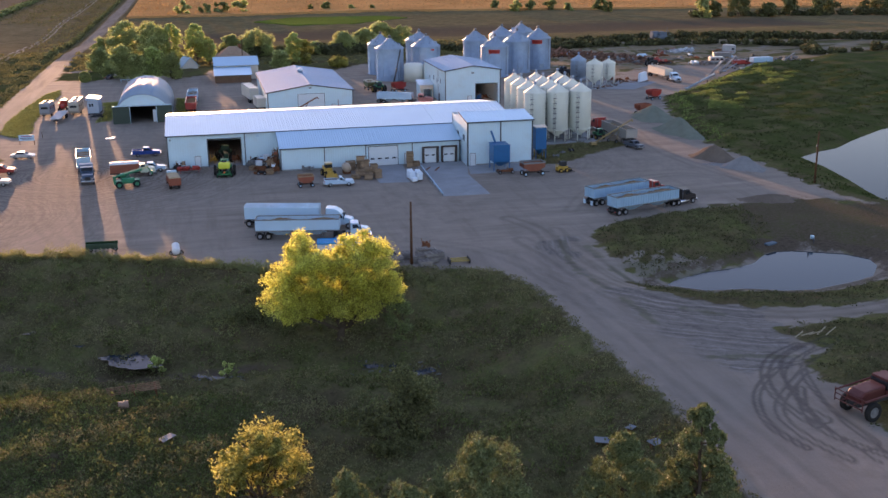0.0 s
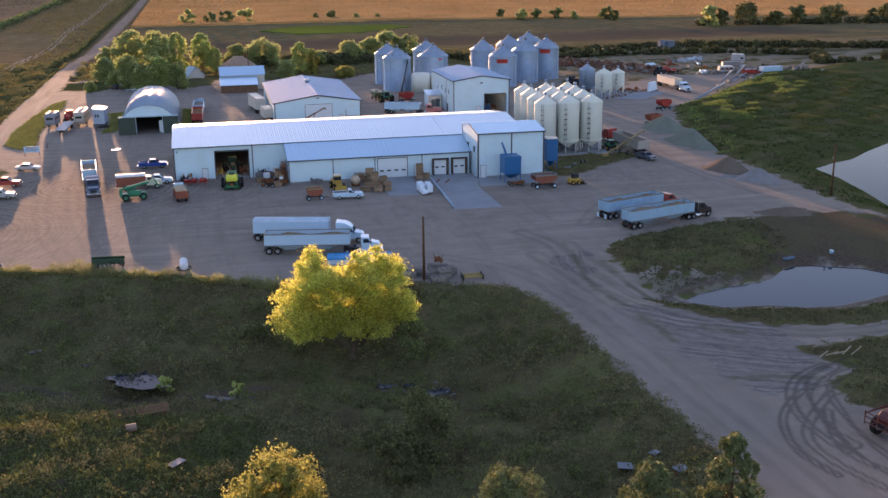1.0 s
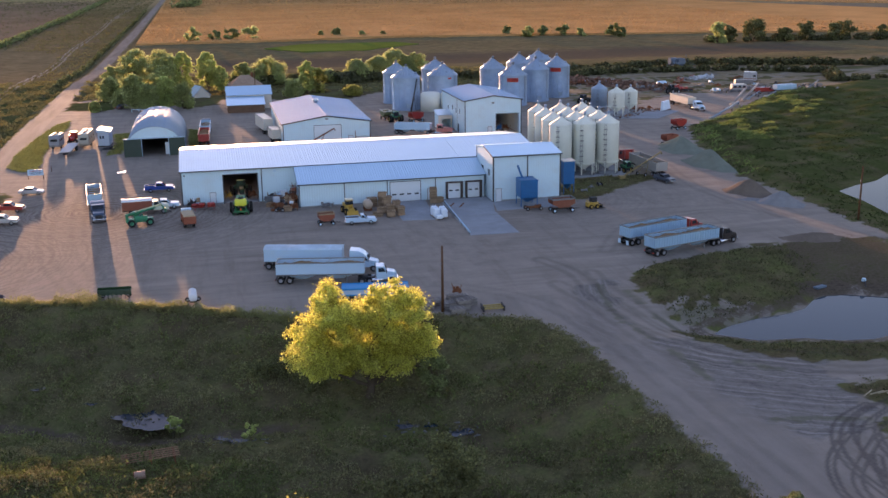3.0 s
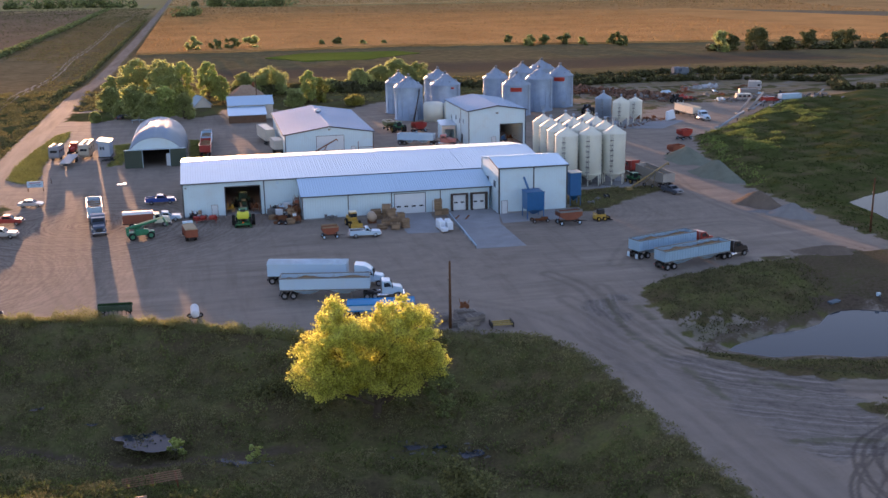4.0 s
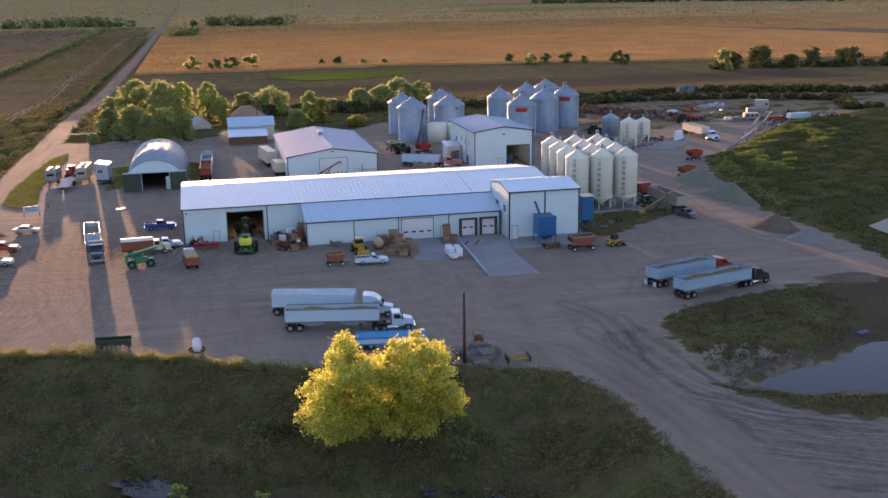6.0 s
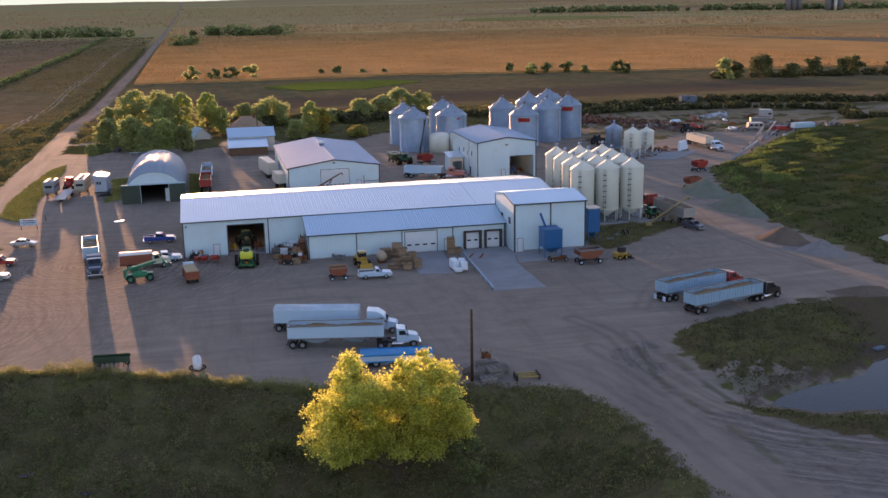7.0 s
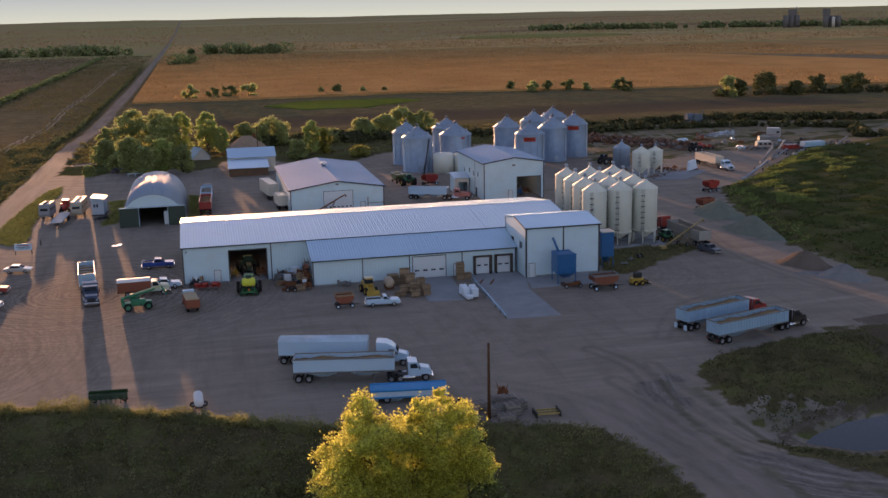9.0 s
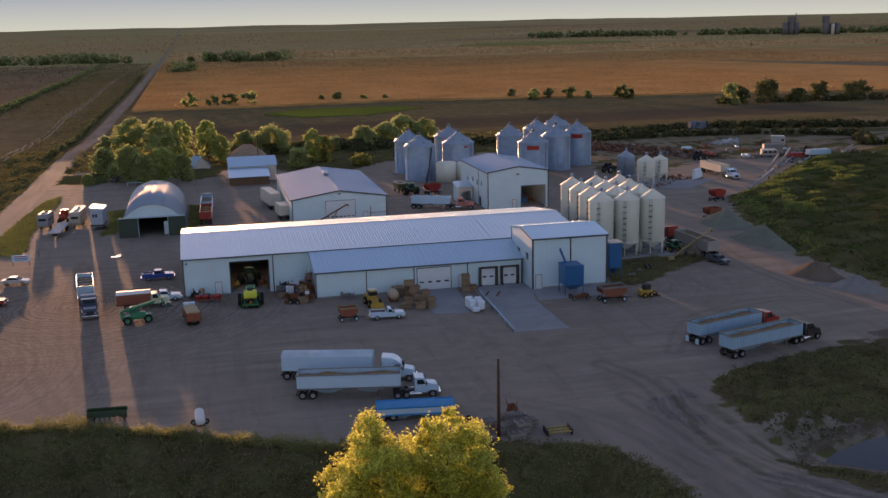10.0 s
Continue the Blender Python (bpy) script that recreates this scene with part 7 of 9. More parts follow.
bx(sg, "text_bar", CHASSIS, -1.3, 1.3, -0.065, -0.052, 1.4, 1.5)
bx(sg, "text_bar", CHASSIS, -1.0, 1.0, -0.065, -0.052, 1.15, 1.23)
for x in (-1.5, 1.5):
    rod(sg, "post", POLE_WOOD, (x, 0.09, 0), (x, 0.09, 2.3), 0.07, 8)
sh = thing("bright_sheet", pose(-18.7, 246.0, 0.02, 0, 0, 8), "bright reflective sheet lying on gravel", "sheet")
bx(sh, "sheet", CHROME, -0.9, 0.9, -0.6, 0.6, 0.02, 0.08, 0.03)
bx(sh, "corner_sheet", CHROME, 0.3, 1.2, 0.5, 1.3, 0.02, 0.1, 0.03)
grain_trailer(pose(-0.9, 280.0, 0, 0, 0, 88), 11.5, RED, "red grain trailer loaded with corn near the arched building", top=2.9)
grain_trailer(pose(-0.5, 293.4, 0, 0, 0, 88), 10.0, ALU, "pale aluminium pup trailer behind a red trailer", top=2.9)
semi_tractor(pose(-0.2, 303.0, 0, 0, 0, 88), material("blue_grey_cab", (0.28, 0.33, 0.42), 0.4), "blue-grey semi truck before a red trailer", sleeper=0, cab_h=2.7)
box_trailer(pose(14.6, 294.2, 0, 0, 0, 98), 11.2, 4.0, "white box trailer beside the workshop", CREAM)
box_trailer(pose(16.2, 277.6, 0, 0, 0, 96), 6.0, 3.3, "short white trailer beside the workshop", CREAM)
conveyor((22.0, 264.6, 0.6), (29.5, 265.2, 4.4), RUST, "dark auger leaning before the workshop door", 0.16, 0.5, "leaning_auger")
rk = thing("pipe_rack", pose(36.6, 266.4, 0), "rusty pipe rack against the workshop", "rack")
for x in (-1.8, 1.8):
    rod(rk, "post", RUST, (x, 0, 0), (x, 0, 3.4), 0.08, 6)
for z in (1.0, 2.0):
    rod(rk, "rail", RUST, (-1.8, 0, z), (1.8, 0, z), 0.07, 6)

# junk in front of the hall between door and lean-to
for k, (x, y, w, d, h, mt) in enumerate([(10.4, 207.6, 1.8, 1.2, 1.5, STEEL), (12.2, 208.0, 1.6, 1.2, 2.2, WHITE), (13.6, 207.4, 1.6, 1.4, 2.4, RUST), (14.2, 204.4, 1.6, 1.4, 2.6, RUST), (12.8, 203.2, 1.8, 1.2, 1.6, CHASSIS), (14.0, 200.6, 1.8, 1.4, 1.5, RUST), (10.8, 203.8, 1.6, 1.0, 1.0, RUST), (11.6, 200.2, 1.5, 0.9, 0.9, CHASSIS), (20.2, 201.0, 2.2, 1.0, 1.2, STEEL), (-3.9, 207.8, 1.6, 1.0, 1.6, CHASSIS)]):
    scrap(pose(x, y, 0, 0, 0, (k * 53) % 60 - 30), "scrap", w, d, h, mt, "idle parts and welding gear heaped by the wall", 80 + k, "workshop_clutter", 10)



def storage_rack(m, w, d, h, label, seed):
    """Posts, shelves and a jumble of boxes and drums on each shelf."""
    rng = np.random.RandomState(seed)
    r = thing("storage_rack", m, label, "rack")
    for sx in (-w / 2, w / 2):
        for sy in (-d / 2, d / 2):
            rod(r, "post", RUST, (sx, sy, 0), (sx, sy, h), 0.045, 6)
    levels = int(h / 0.85)
    for k in range(levels):
        z = 0.15 + k * 0.85
        bx(r, "shelf", WOOD, -w / 2, w / 2, -d / 2, d / 2, z, z + 0.05)
        x = -w / 2 + 0.05
        while x < w / 2 - 0.25:
            a, b = rng.uniform(0.2, 0.5), rng.uniform(0.25, 0.7)
            mt = (WOOD, RUST, STEEL, CHASSIS, BROWN, BAGS)[rng.randint(6)]
            if rng.uniform() < 0.3:
                rod(r, "drum", mt, (x + a / 2, 0, z + 0.05), (x + a / 2, 0, z + 0.05 + b), a / 2, 10)
            else:
                bx(r, "crate", mt, x, x + a, -d * 0.4, d * 0.3, z + 0.05, z + 0.05 + b, 0.02)
            x += a + rng.uniform(0.02, 0.15)
    return r


for x, y, a, w, h, sd in [(14.5, 205.6, 88, 2.6, 3.4, 1), (13.9, 202.6, 80, 2.2, 2.4, 2), (12.4, 206.4, -12, 2.4, 2.2, 3), (11.0, 208.3, 4, 2.0, 1.9, 4), (-3.2, 208.2, 6, 1.6, 1.7, 5)]:
    storage_rack(pose(x, y, 0, 0, 0, a), w, 0.9, h, "rusty rack heaped with crates and drums by the hall", 500 + sd)
for x, y, h in ((11.4, 206.2, 1.5), (12.9, 207.6, 2.3)):
    cb = thing("metal_cabinet", pose(x, y, 0, 0, 0, 8), "pale steel cabinet standing among shop clutter", "cabinet")
    bx(cb, "body", BAGS, -0.6, 0.6, -0.35, 0.35, 0.05, h, 0.03)
    for s in (-0.3, 0.3):
        bx(cb, "door", DOOR_WHITE, s - 0.28, s + 0.28, -0.375, -0.352, 0.12, h - 0.06)
    bx(cb, "plinth", CHASSIS, -0.55, 0.55, -0.3, 0.3, 0.0, 0.05)
for x, y, a in ((42.4, 196.6, 62), (44.2, 196.2, 64)):
    rs = thing("rusty_track_plate", pose(x, y, 0.052, 0, 0, a), "rusty steel strip lying on the dock ramp", "plate")
    bx(rs, "strip", RUST, -1.7, 1.7, -0.16, 0.16, 0.0, 0.03)
    for q in (-1.5, 0, 1.5):
        bx(rs, "cleat", RUST, q - 0.05, q + 0.05, -0.2, 0.2, 0.03, 0.05)
for k, (x, y, w, d, h, mt) in enumerate([(10.2, 204.6, 1.4, 1.1, 0.7, WOOD), (11.7, 202.4, 1.5, 1.1, 1.0, RUST), (13.0, 200.4, 1.4, 1.2, 0.9, WOOD), (9.8, 207.4, 1.0, 0.9, 1.3, STEEL), (13.4, 204.2, 1.2, 1.0, 1.9, WOOD), (10.9, 200.8, 1.6, 0.9, 0.4, RUST), (-2.0, 207.9, 1.2, 0.9, 0.8, STEEL)]):
    pallet_stack(pose(x, y, 0.0, 0, 0, (k * 41) % 50 - 25), w, d, h, "low stack of boards and frames by the hall", mt, 700 + k)
ld = thing("steel_rack", pose(15.0, 207.0, 0), "tall rusty steel rack at the lean-to wall", "rack")
for sx in (-0.5, 0.1):
    for sy in (-0.8, 0.8):
        rod(ld, "post", RUST, (sx, sy, 0), (sx, sy, 3.6), 0.05, 6)
for z in (1.0, 2.0, 3.0):
    for sx in (-0.5, 0.1):
        rod(ld, "shelf_bar", RUST, (sx, -0.8, z), (sx, 0.8, z), 0.04, 6)

# grain plant yard
grain_trailer(pose(51.4, 278.4, 0, 0, 0, -26), 9.4, WHITE, "white grain trailer by the bins", top=2.7, deep=2.2)
semi_tractor(pose(57.8, 275.0, 0, 0, 0, -22), material("faded_pink_red_paint", (0.45, 0.16, 0.13), 0.5, 0, 0.15), "faded red semi truck by the bins", sleeper=0, cab_h=2.6)
farm_tractor(pose(50.6, 300.5, 0, 0, 0, 100), GREEN, "green tractor with a grain cart by the bins", None, True, 0.95)
gravity_wagon(pose(49.0, 305.5, 0, 0, 0, 100), material("dull_green_cart", (0.16, 0.17, 0.07), 0.6), "olive grain cart loaded with corn", CREAM, 4.0)
gravity_wagon(pose(56.2, 298.8, 0, 0, 0, 20), RED, "red grain cart under a conveyor", None, 3.6)
conveyor((55.5, 303.5, 0.8), (61.0, 321.0, 9.0), CHASSIS, "dark conveyor reaching up to a grain bin", 0.22, 0.35)
scrap(pose(61.4, 280.5, 0), "scrap", 2.6, 1.6, 1.2, RUST, "rusty auger parts by the shed", 65, "auger_parts", 8)
for k, (x, y) in enumerate([(73.2, 275.0), (75.4, 276.5), (74.2, 279.0)]):
    scrap(pose(x, y, 0.05), "machine", 1.6, 1.2, 2.0, (BLUE, RUST, STEEL)[k], "machines inside the dark doorway", 90 + k, "mill_machine", 9)
farm_tractor(pose(112, 318, 0, 0, 0, 30), CHASSIS, "dark tractor by the grain bins", None, False, 0.9)

# east yard and salvage rows
grain_trailer(pose(138.1, 305.0, 0, 0, 0, -88), 11.6, CREAM, "cream hopper trailer parked in the east yard", top=3.1, open_top=True, load=False)
semi_tractor(pose(138.5, 295.6, 0, 0, 0, -90) @ Matrix.Scale(0.9, 4), WHITE, "white semi truck in the east yard", sleeper=0.6, high=2.9)
tp = thing("folded_panel", pose(129.4, 298.0, 0.06, 0, 0, 25) @ Matrix.Scale(0.8, 4), "white sheeted panel propped on the pad", "panel")
part("panel", prism(B(), [(-2.0, 0), (2.6, 0.5), (1.5, 3.6), (-1.6, 3.2)], "y", -0.5, 0.5, 0.1), BAGS, tp)
bx(tp, "foot", STEEL, -1.9, 1.9, -1.2, 1.2, 0.0, 0.12)
for k, (x, y) in enumerate([(120.8, 300.5), (123.2, 300.0), (121.6, 303.0), (126.0, 301.0)]):
    scrap(pose(x, y, 0.02, 0, 0, 30 * k), "scrap", 2.0, 1.4, 1.3, RUST, "rusty implement parts by the small bins", 110 + k, "rusty_implement", 8)
DULL_SILVER = material("dull_silver_steel", (0.24, 0.29, 0.34), 0.65, 0.2, 0.15, dirt=0.3)
for (ax, ay, az), (bx_, by_, bz), rad, mat, note in (
        ((132.5, 274.8, 0.7), (154.0, 300.9, 1.1), 0.32, DULL_SILVER, "long silver auger lying across the grass edge"),
        ((152.3, 301.0, 0.6), (163.6, 315.0, 3.0), 0.3, STEEL, "grey auger jointed to a longer one"),
        ((159.6, 308.1, 0.6), (174.6, 327.0, 3.0), 0.3, STEEL, "grey auger in the salvage row"),
        ((162.0, 310.2, 0.5), (172.4, 321.8, 1.2), 0.16, DULL_SILVER, "thin pale auger in the salvage row"),
        ((169.2, 311.9, 0.5), (176.2, 318.4, 1.1), 0.16, DULL_SILVER, "thin pale auger in the salvage row"),
        ((189.0, 320.9, 0.5), (195.0, 325.2, 2.2), 0.25, STEEL, "short grey auger at the end of the salvage row")):
    g = float(height(ax, ay))
    conveyor((ax, ay, az + g), (bx_, by_, bz + float(height(bx_, by_))), mat, note, rad, 0.6, "grain_auger", g)
# a box-like cab section, not a bus, built on the camper shape
camper(pose(186.4, 354.0, 0, 0, 0, -30), 4.6, 3.6, material("pale_machine_skin", (0.34, 0.35, 0.36), 0.7), "tall pale cab section in the salvage row", "old_bus", False, False)
camper(pose(170.6, 332.2, 0, 0, 0, -12), 5.0, 2.3, material("grey_van_skin", (0.36, 0.37, 0.35), 0.7, 0, 0.15, dirt=0.3), "old pale van in the salvage row", "old_van", False)
box_trailer(pose(182.6, 324.4, float(height(182.6, 324.4)), 0, 0, 4), 7.2, 2.6, "white van trailer in the salvage row", ALU)
box_trailer(pose(178.0, 343.0, 0, 0, 0, -14), 6.0, 2.4, "grey trailer in the salvage row", STEEL)
grain_truck(pose(175.6, 324.6, float(height(175.6, 324.6)), 0, 0, 10) @ Matrix.Scale(0.8, 4), RED, RED, "red truck in the salvage row")
t = thing("propane_tank", pose(151.4, 350.0, 0, 0, 0, 12) @ Matrix.Scale(0.72, 4), "white lying propane tank on cradles", "tank")
tk = lathe(B(), [(0, -2.8), (0.8, -2.6), (1.25, -2.0), (1.25, 2.0), (0.8, 2.6), (0, 2.8)], 18)
bmesh.ops.rotate(tk, verts=tk.verts[:], matrix=Matrix.Rotation(radians(90), 3, "Y"))
bmesh.ops.translate(tk, verts=tk.verts[:], vec=(0, 0, 1.75))
part("tank", tk, WHITE, t)
for x in (-1.5, 1.5):
    bx(t, "cradle", RUST, x - 0.2, x + 0.2, -1.0, 1.0, 0.0, 0.8)
farm_tractor(pose(147.5, 333.0, 0, 0, 0, 20), CHASSIS, "dark combine-like tractor in the salvage row", None, False, 0.85)
scrap(pose(152.5, 337.0, 0, 0, 0, 15), "machine", 4.6, 3.0, 2.8, RED, "dark red harvester in the salvage row", 66, "old_harvester", 12)
scrap(pose(181.5, 400.5, 0, 0, 0, 5), "machine", 11, 5, 5.5, material("blue_grey_machine", (0.10, 0.13, 0.17), 0.6), "blue-grey machine body at the scrub edge", 67, "old_machine", 14)
rng = np.random.RandomState(5)
TONES = [RUST, RUST, STEEL, BROWN, CHASSIS, STEEL, RUST, ALU]
for k in range(84):
    u = rng.uniform()
    x, y = 124 + 30 * u + rng.normal() * 3, 384 - 42 * u + rng.normal() * 6
    if k > 62:
        x, y = rng.uniform(162, 192), rng.uniform(328, 380)
    w = rng.uniform(1.8, 4.5)
    scrap(pose(x, y, float(height(x, y)) - 0.05, 0, 0, rng.uniform(0, 180)), "scrap", w, rng.uniform(1.2, 2.4), rng.uniform(0.8, 2.0), TONES[k % 8], "rusting implement in the salvage row" if k % 8 in (0, 1, 3, 6) else "old grey farm machine in the salvage row", 200 + k, "salvage_machine", 6)
conveyor((139.0, 372.0, 0.5), (152.0, 345.0, 1.2), STEEL, "long grey pipe in the salvage row", 0.2, 0.5, "salvage_pipe")



def debris(name, line, spread, count, size, mat, label, seed, tall=1.0):
    """A long pile of broken pieces too many to tell apart, thickest along its line."""
    rng = np.random.RandomState(seed)
    bm = B()
    for _ in range(count):
        k = rng.randint(len(line) - 1)
        u = rng.uniform()
        off = rng.normal(size=2) * spread * 0.5
        x, y = line[k][0] + (line[k + 1][0] - line[k][0]) * u + off[0], line[k][1] + (line[k + 1][1] - line[k][1]) * u + off[1]
        lift = tall * max(0.0, 1 - np.hypot(*off) / spread) * rng.uniform(0, 1)
        m = pose(x, y, float(height(x, y)) + lift, rng.uniform(-35, 35), rng.uniform(-35, 35), rng.uniform(0, 180))
        a, b, c = size * rng.uniform(0.4, 2.2), size * rng.uniform(0.2, 0.7), size * rng.uniform(0.15, 0.6)
        start = len(bm.verts)
        box(bm, -a, a, -b, b, -c, c)
        bm.verts.ensure_lookup_table()
        for v in bm.verts[start:]:
            v.co = m @ v.co
    tagged(part(name, bm, mat), label, "scrap", kind="stuff")


debris("brown_rubble", [(122, 386), (132, 372), (144, 352), (150, 344)], 7.0, 900, 0.75, material("mixed_brown_scrap", (0.17, 0.105, 0.075), 0.9, 0, 0.35, 0.8, 6, island=0.8), "long brown heap of broken scrap and timber", 71, 2.0)
debris("pale_rubble", [(170, 368), (180, 372)], 2.5, 90, 0.55, material("mixed_grey_scrap", (0.36, 0.39, 0.42), 0.8, 0, 0.3, 0.8, 6, island=0.6), "pale heap of bent sheet metal", 72, 1.2)
debris("grey_rubble", [(165, 330), (176, 338), (190, 332), (196, 326)], 4.5, 200, 0.5, material("dark_mixed_scrap", (0.17, 0.165, 0.16), 0.8, 0, 0.35, 0.8, 6, island=0.8), "jumble of grey machine parts in the salvage row", 73, 1.6)
debris("pad_rubble", [(112, 288), (124, 299), (130, 300)], 2.5, 70, 0.3, material("mixed_brown_scrap", (0.17, 0.105, 0.075)), "loose brown parts on the loading pad", 74, 0.5)
debris("creek_stones", [(15.5, 116.0), (20, 113.8), (25, 111.0)], 1.8, 40, 0.17, material("pale_creek_stone", (0.15, 0.145, 0.135), 0.9, 0, 0.3, 0.8, 6, island=0.6), "scatter of pale stones along the creek bed", 75, 0.15)
debris("creek_stones", [(-2, 116.4), (4, 113.4)], 1.4, 26, 0.15, MATS["pale_creek_stone"], "scatter of pale stones along the creek bed", 76, 0.1)
rl = thing("white_pipe_rail", pose(-20.0, 341.6, 0), "low white pipe rail behind the arched building", "rail")
rod(rl, "rail_pipe", WHITE, (-1.8, 0, 0.9), (2.6, 0.1, 0.9), 0.09, 8)
for x in (-1.6, 0.4, 2.4):
    rod(rl, "post", WHITE, (x, 0.04, 0), (x, 0.04, 0.85), 0.07, 6)
car(pose(-30.4, 156.8, 0, 0, 0, 12), material("matt_dark_paint", (0.03, 0.033, 0.045), 0.9), "dark car parked at the bank edge")

# south edge of the yard
utility_pole(27.5, 137.9, 9.0, "bare brown wooden pole at the yard edge", False, 0.17)
utility_pole(105.9, 167.0, 9.5, "wooden utility pole by the lane", False, 0.16)
utility_pole(16.0, 362.0, 11.0, "thin pole behind the farm shed", True, 0.14)
utility_pole(-33.5, 251.5, 1.5, "short marker post by the drive", False, 0.08)
k = 0
for x, y, w, d, h in [(25.6, 139.6, 1.9, 1.4, 0.7), (27.2, 141.2, 1.9, 1.4, 0.8), (28.6, 139.0, 1.8, 1.4, 0.9), (29.8, 141.4, 1.7, 1.3, 1.1), (30.4, 138.6, 1.6, 1.4, 1.2), (31.6, 140.2, 1.6, 1.3, 0.9), (29.2, 137.0, 1.8, 1.3, 0.8), (31.2, 142.6, 1.5, 1.0, 0.6)]:
    k += 1
    pallet_stack(pose(x, y, 0.03, 0, 0, (k * 29) % 31 - 15), w, d, h, "grey weathered crates by the yard pole", material("grey_weathered_board", (0.25, 0.23, 0.21), 0.85, 0, 0.3, 1.2, 12, rand=0.5), seed=40 + k)
scrap(pose(30.6, 143.6, 0, 0, 0, 80), "rack", 1.4, 1.2, 1.8, RUST, "rusty rack behind weathered crates", 68, "rusty_rack", 8)
scrap(pose(24.6, 142.8, 0, 0, 0, 10), "implement", 2.8, 1.2, 0.9, CHASSIS, "dark implement behind the tree", 69, "dark_implement", 8)
hr = thing("yellow_harrow", pose(33.9, 137.2, 0, 0, 0, -2), "yellow drag implement lying at the yard edge", "implement")
for y in (-0.7, 0, 0.7):
    bx(hr, "beam", material("dull_yellow_paint", (0.32, 0.24, 0.06), 0.7, 0, 0.2), -1.4, 1.4, y - 0.07, y + 0.07, 0.4, 0.55)
for x in (-1.35, 1.35):
    bx(hr, "end_plate", CHASSIS, x - 0.07, x + 0.07, -0.9, 0.9, 0.1, 0.75)
for x in (-0.9, -0.3, 0.3, 0.9):
    rod(hr, "tine", CHASSIS, (x, 0.7, 0.45), (x, 0.8, 0.02), 0.04, 6)
pl = thing("row_planter", pose(-13.8, 155.0, 0.0, 0, 0, -4) @ Matrix.Scale(0.78, 4), "dark green row planter parked at the bank", "planter")
PLANT = material("dark_planter_green", (0.02, 0.06, 0.03), 0.6)
bx(pl, "seed_box", material("worn_planter_green", (0.035, 0.07, 0.04), 0.7, 0, 0.25, dirt=0.3), -2.8, 2.8, -0.75, -0.2, 0.85, 1.75, 0.06)
bx(pl, "tool_bar", PLANT, -2.9, 2.9, -0.15, 0.15, 1.55, 1.8, 0.03)
bx(pl, "lid_rail", material("dull_green_lid", (0.02, 0.045, 0.02), 0.9), -2.8, 2.8, -0.5, 0.3, 1.82, 2.0, 0.05)
for k in range(8):
    x = -2.5 + 5.0 * k / 7
    bx(pl, "seed_box", PLANT, x - 0.24, x + 0.24, -0.75, -0.2, 0.75, 1.5, 0.05)
    rod(pl, "row_unit", CHASSIS, (x, -0.4, 0.8), (x, -0.8, 0.1), 0.06, 6)
for x in (-2.2, 2.2):
    add_wheel(pl, x, 0.6, 0.45, 0.25)
    rod(pl, "wheel_arm", GREEN, (x, 0, 1.6), (x, 0.6, 0.45), 0.06, 6)
rod(pl, "tongue", GREEN, (0, 0.1, 1.55), (0, 3.0, 0.5), 0.1, 8)
nt_ = thing("ribbed_tank", pose(-3.6, 150.9, 0.0, 0, 0, 2) @ Matrix.Scale(0.75, 4), "white ribbed tank trailer at the bank edge", "tank")
prof = [(0, -1.9)]
for k in range(6):
    z = -1.8 + 3.6 * k / 5
    prof += [(0.62, z - 0.22), (0.74, z), (0.62, z + 0.22)]
prof.append((0, 2.1))
tk = lathe(B(), prof, 18)
bmesh.ops.rotate(tk, verts=tk.verts[:], matrix=Matrix.Rotation(radians(90), 3, "X"))
bmesh.ops.translate(tk, verts=tk.verts[:], vec=(0, 0, 1.25))
part("tank", tk, material("white_poly_tank", (0.66, 0.68, 0.70), 0.45, 0, 0.06), nt_)
bx(nt_, "frame", CHASSIS, -0.6, 0.6, -2.0, 2.0, 0.45, 0.62)
for s in (-1, 1):
    add_wheel(nt_, s * 0.95, 0.0, 0.42, 0.25).rotation_euler = (0, 0, 0)
rod(nt_, "axle", CHASSIS, (-0.95, 0, 0.42), (0.95, 0, 0.42), 0.05)
rod(nt_, "hitch", RUST, (0, 2.0, 0.5), (0, 3.2, 0.4), 0.06)

# in the ravine
gz = lambda x, y: float(height(x, y))
wr = thing("old_hayrack", pose(-7.7, 109.2, gz(-7.7, 109.2), 0, 0, 8), "old rusty hayrack sunk in weeds", "wagon")
for k in range(5):
    y = -0.9 + 0.45 * k
    bx(wr, "plank", material("pale_rusty_plank", (0.26, 0.16, 0.1), 0.85), -2.7, 2.7, y - 0.045, y + 0.045, 0.95, 1.03)
for x in (-2.2, 0, 2.2):
    bx(wr, "bolster", RUST, x - 0.08, x + 0.08, -1.0, 1.0, 0.78, 0.95)
    for s in (-1, 1):
        rod(wr, "leg", RUST, (x, s * 0.8, 0.85), (x, s * 0.8, -0.1), 0.07, 6)
ba = thing("fuel_barrel", pose(-8.4, 104.2, gz(-8.4, 104.2)), "rusty barrel lying in weeds", "barrel")
rod(ba, "drum", material("pale_rusty_drum", (0.3, 0.2, 0.14), 0.7), (-0.5, 0, 0.4), (0.5, 0.1, 0.42), 0.38, 16)
rod(ba, "rim", RUST, (-0.54, -0.004, 0.4), (-0.5, 0, 0.4), 0.4, 16)
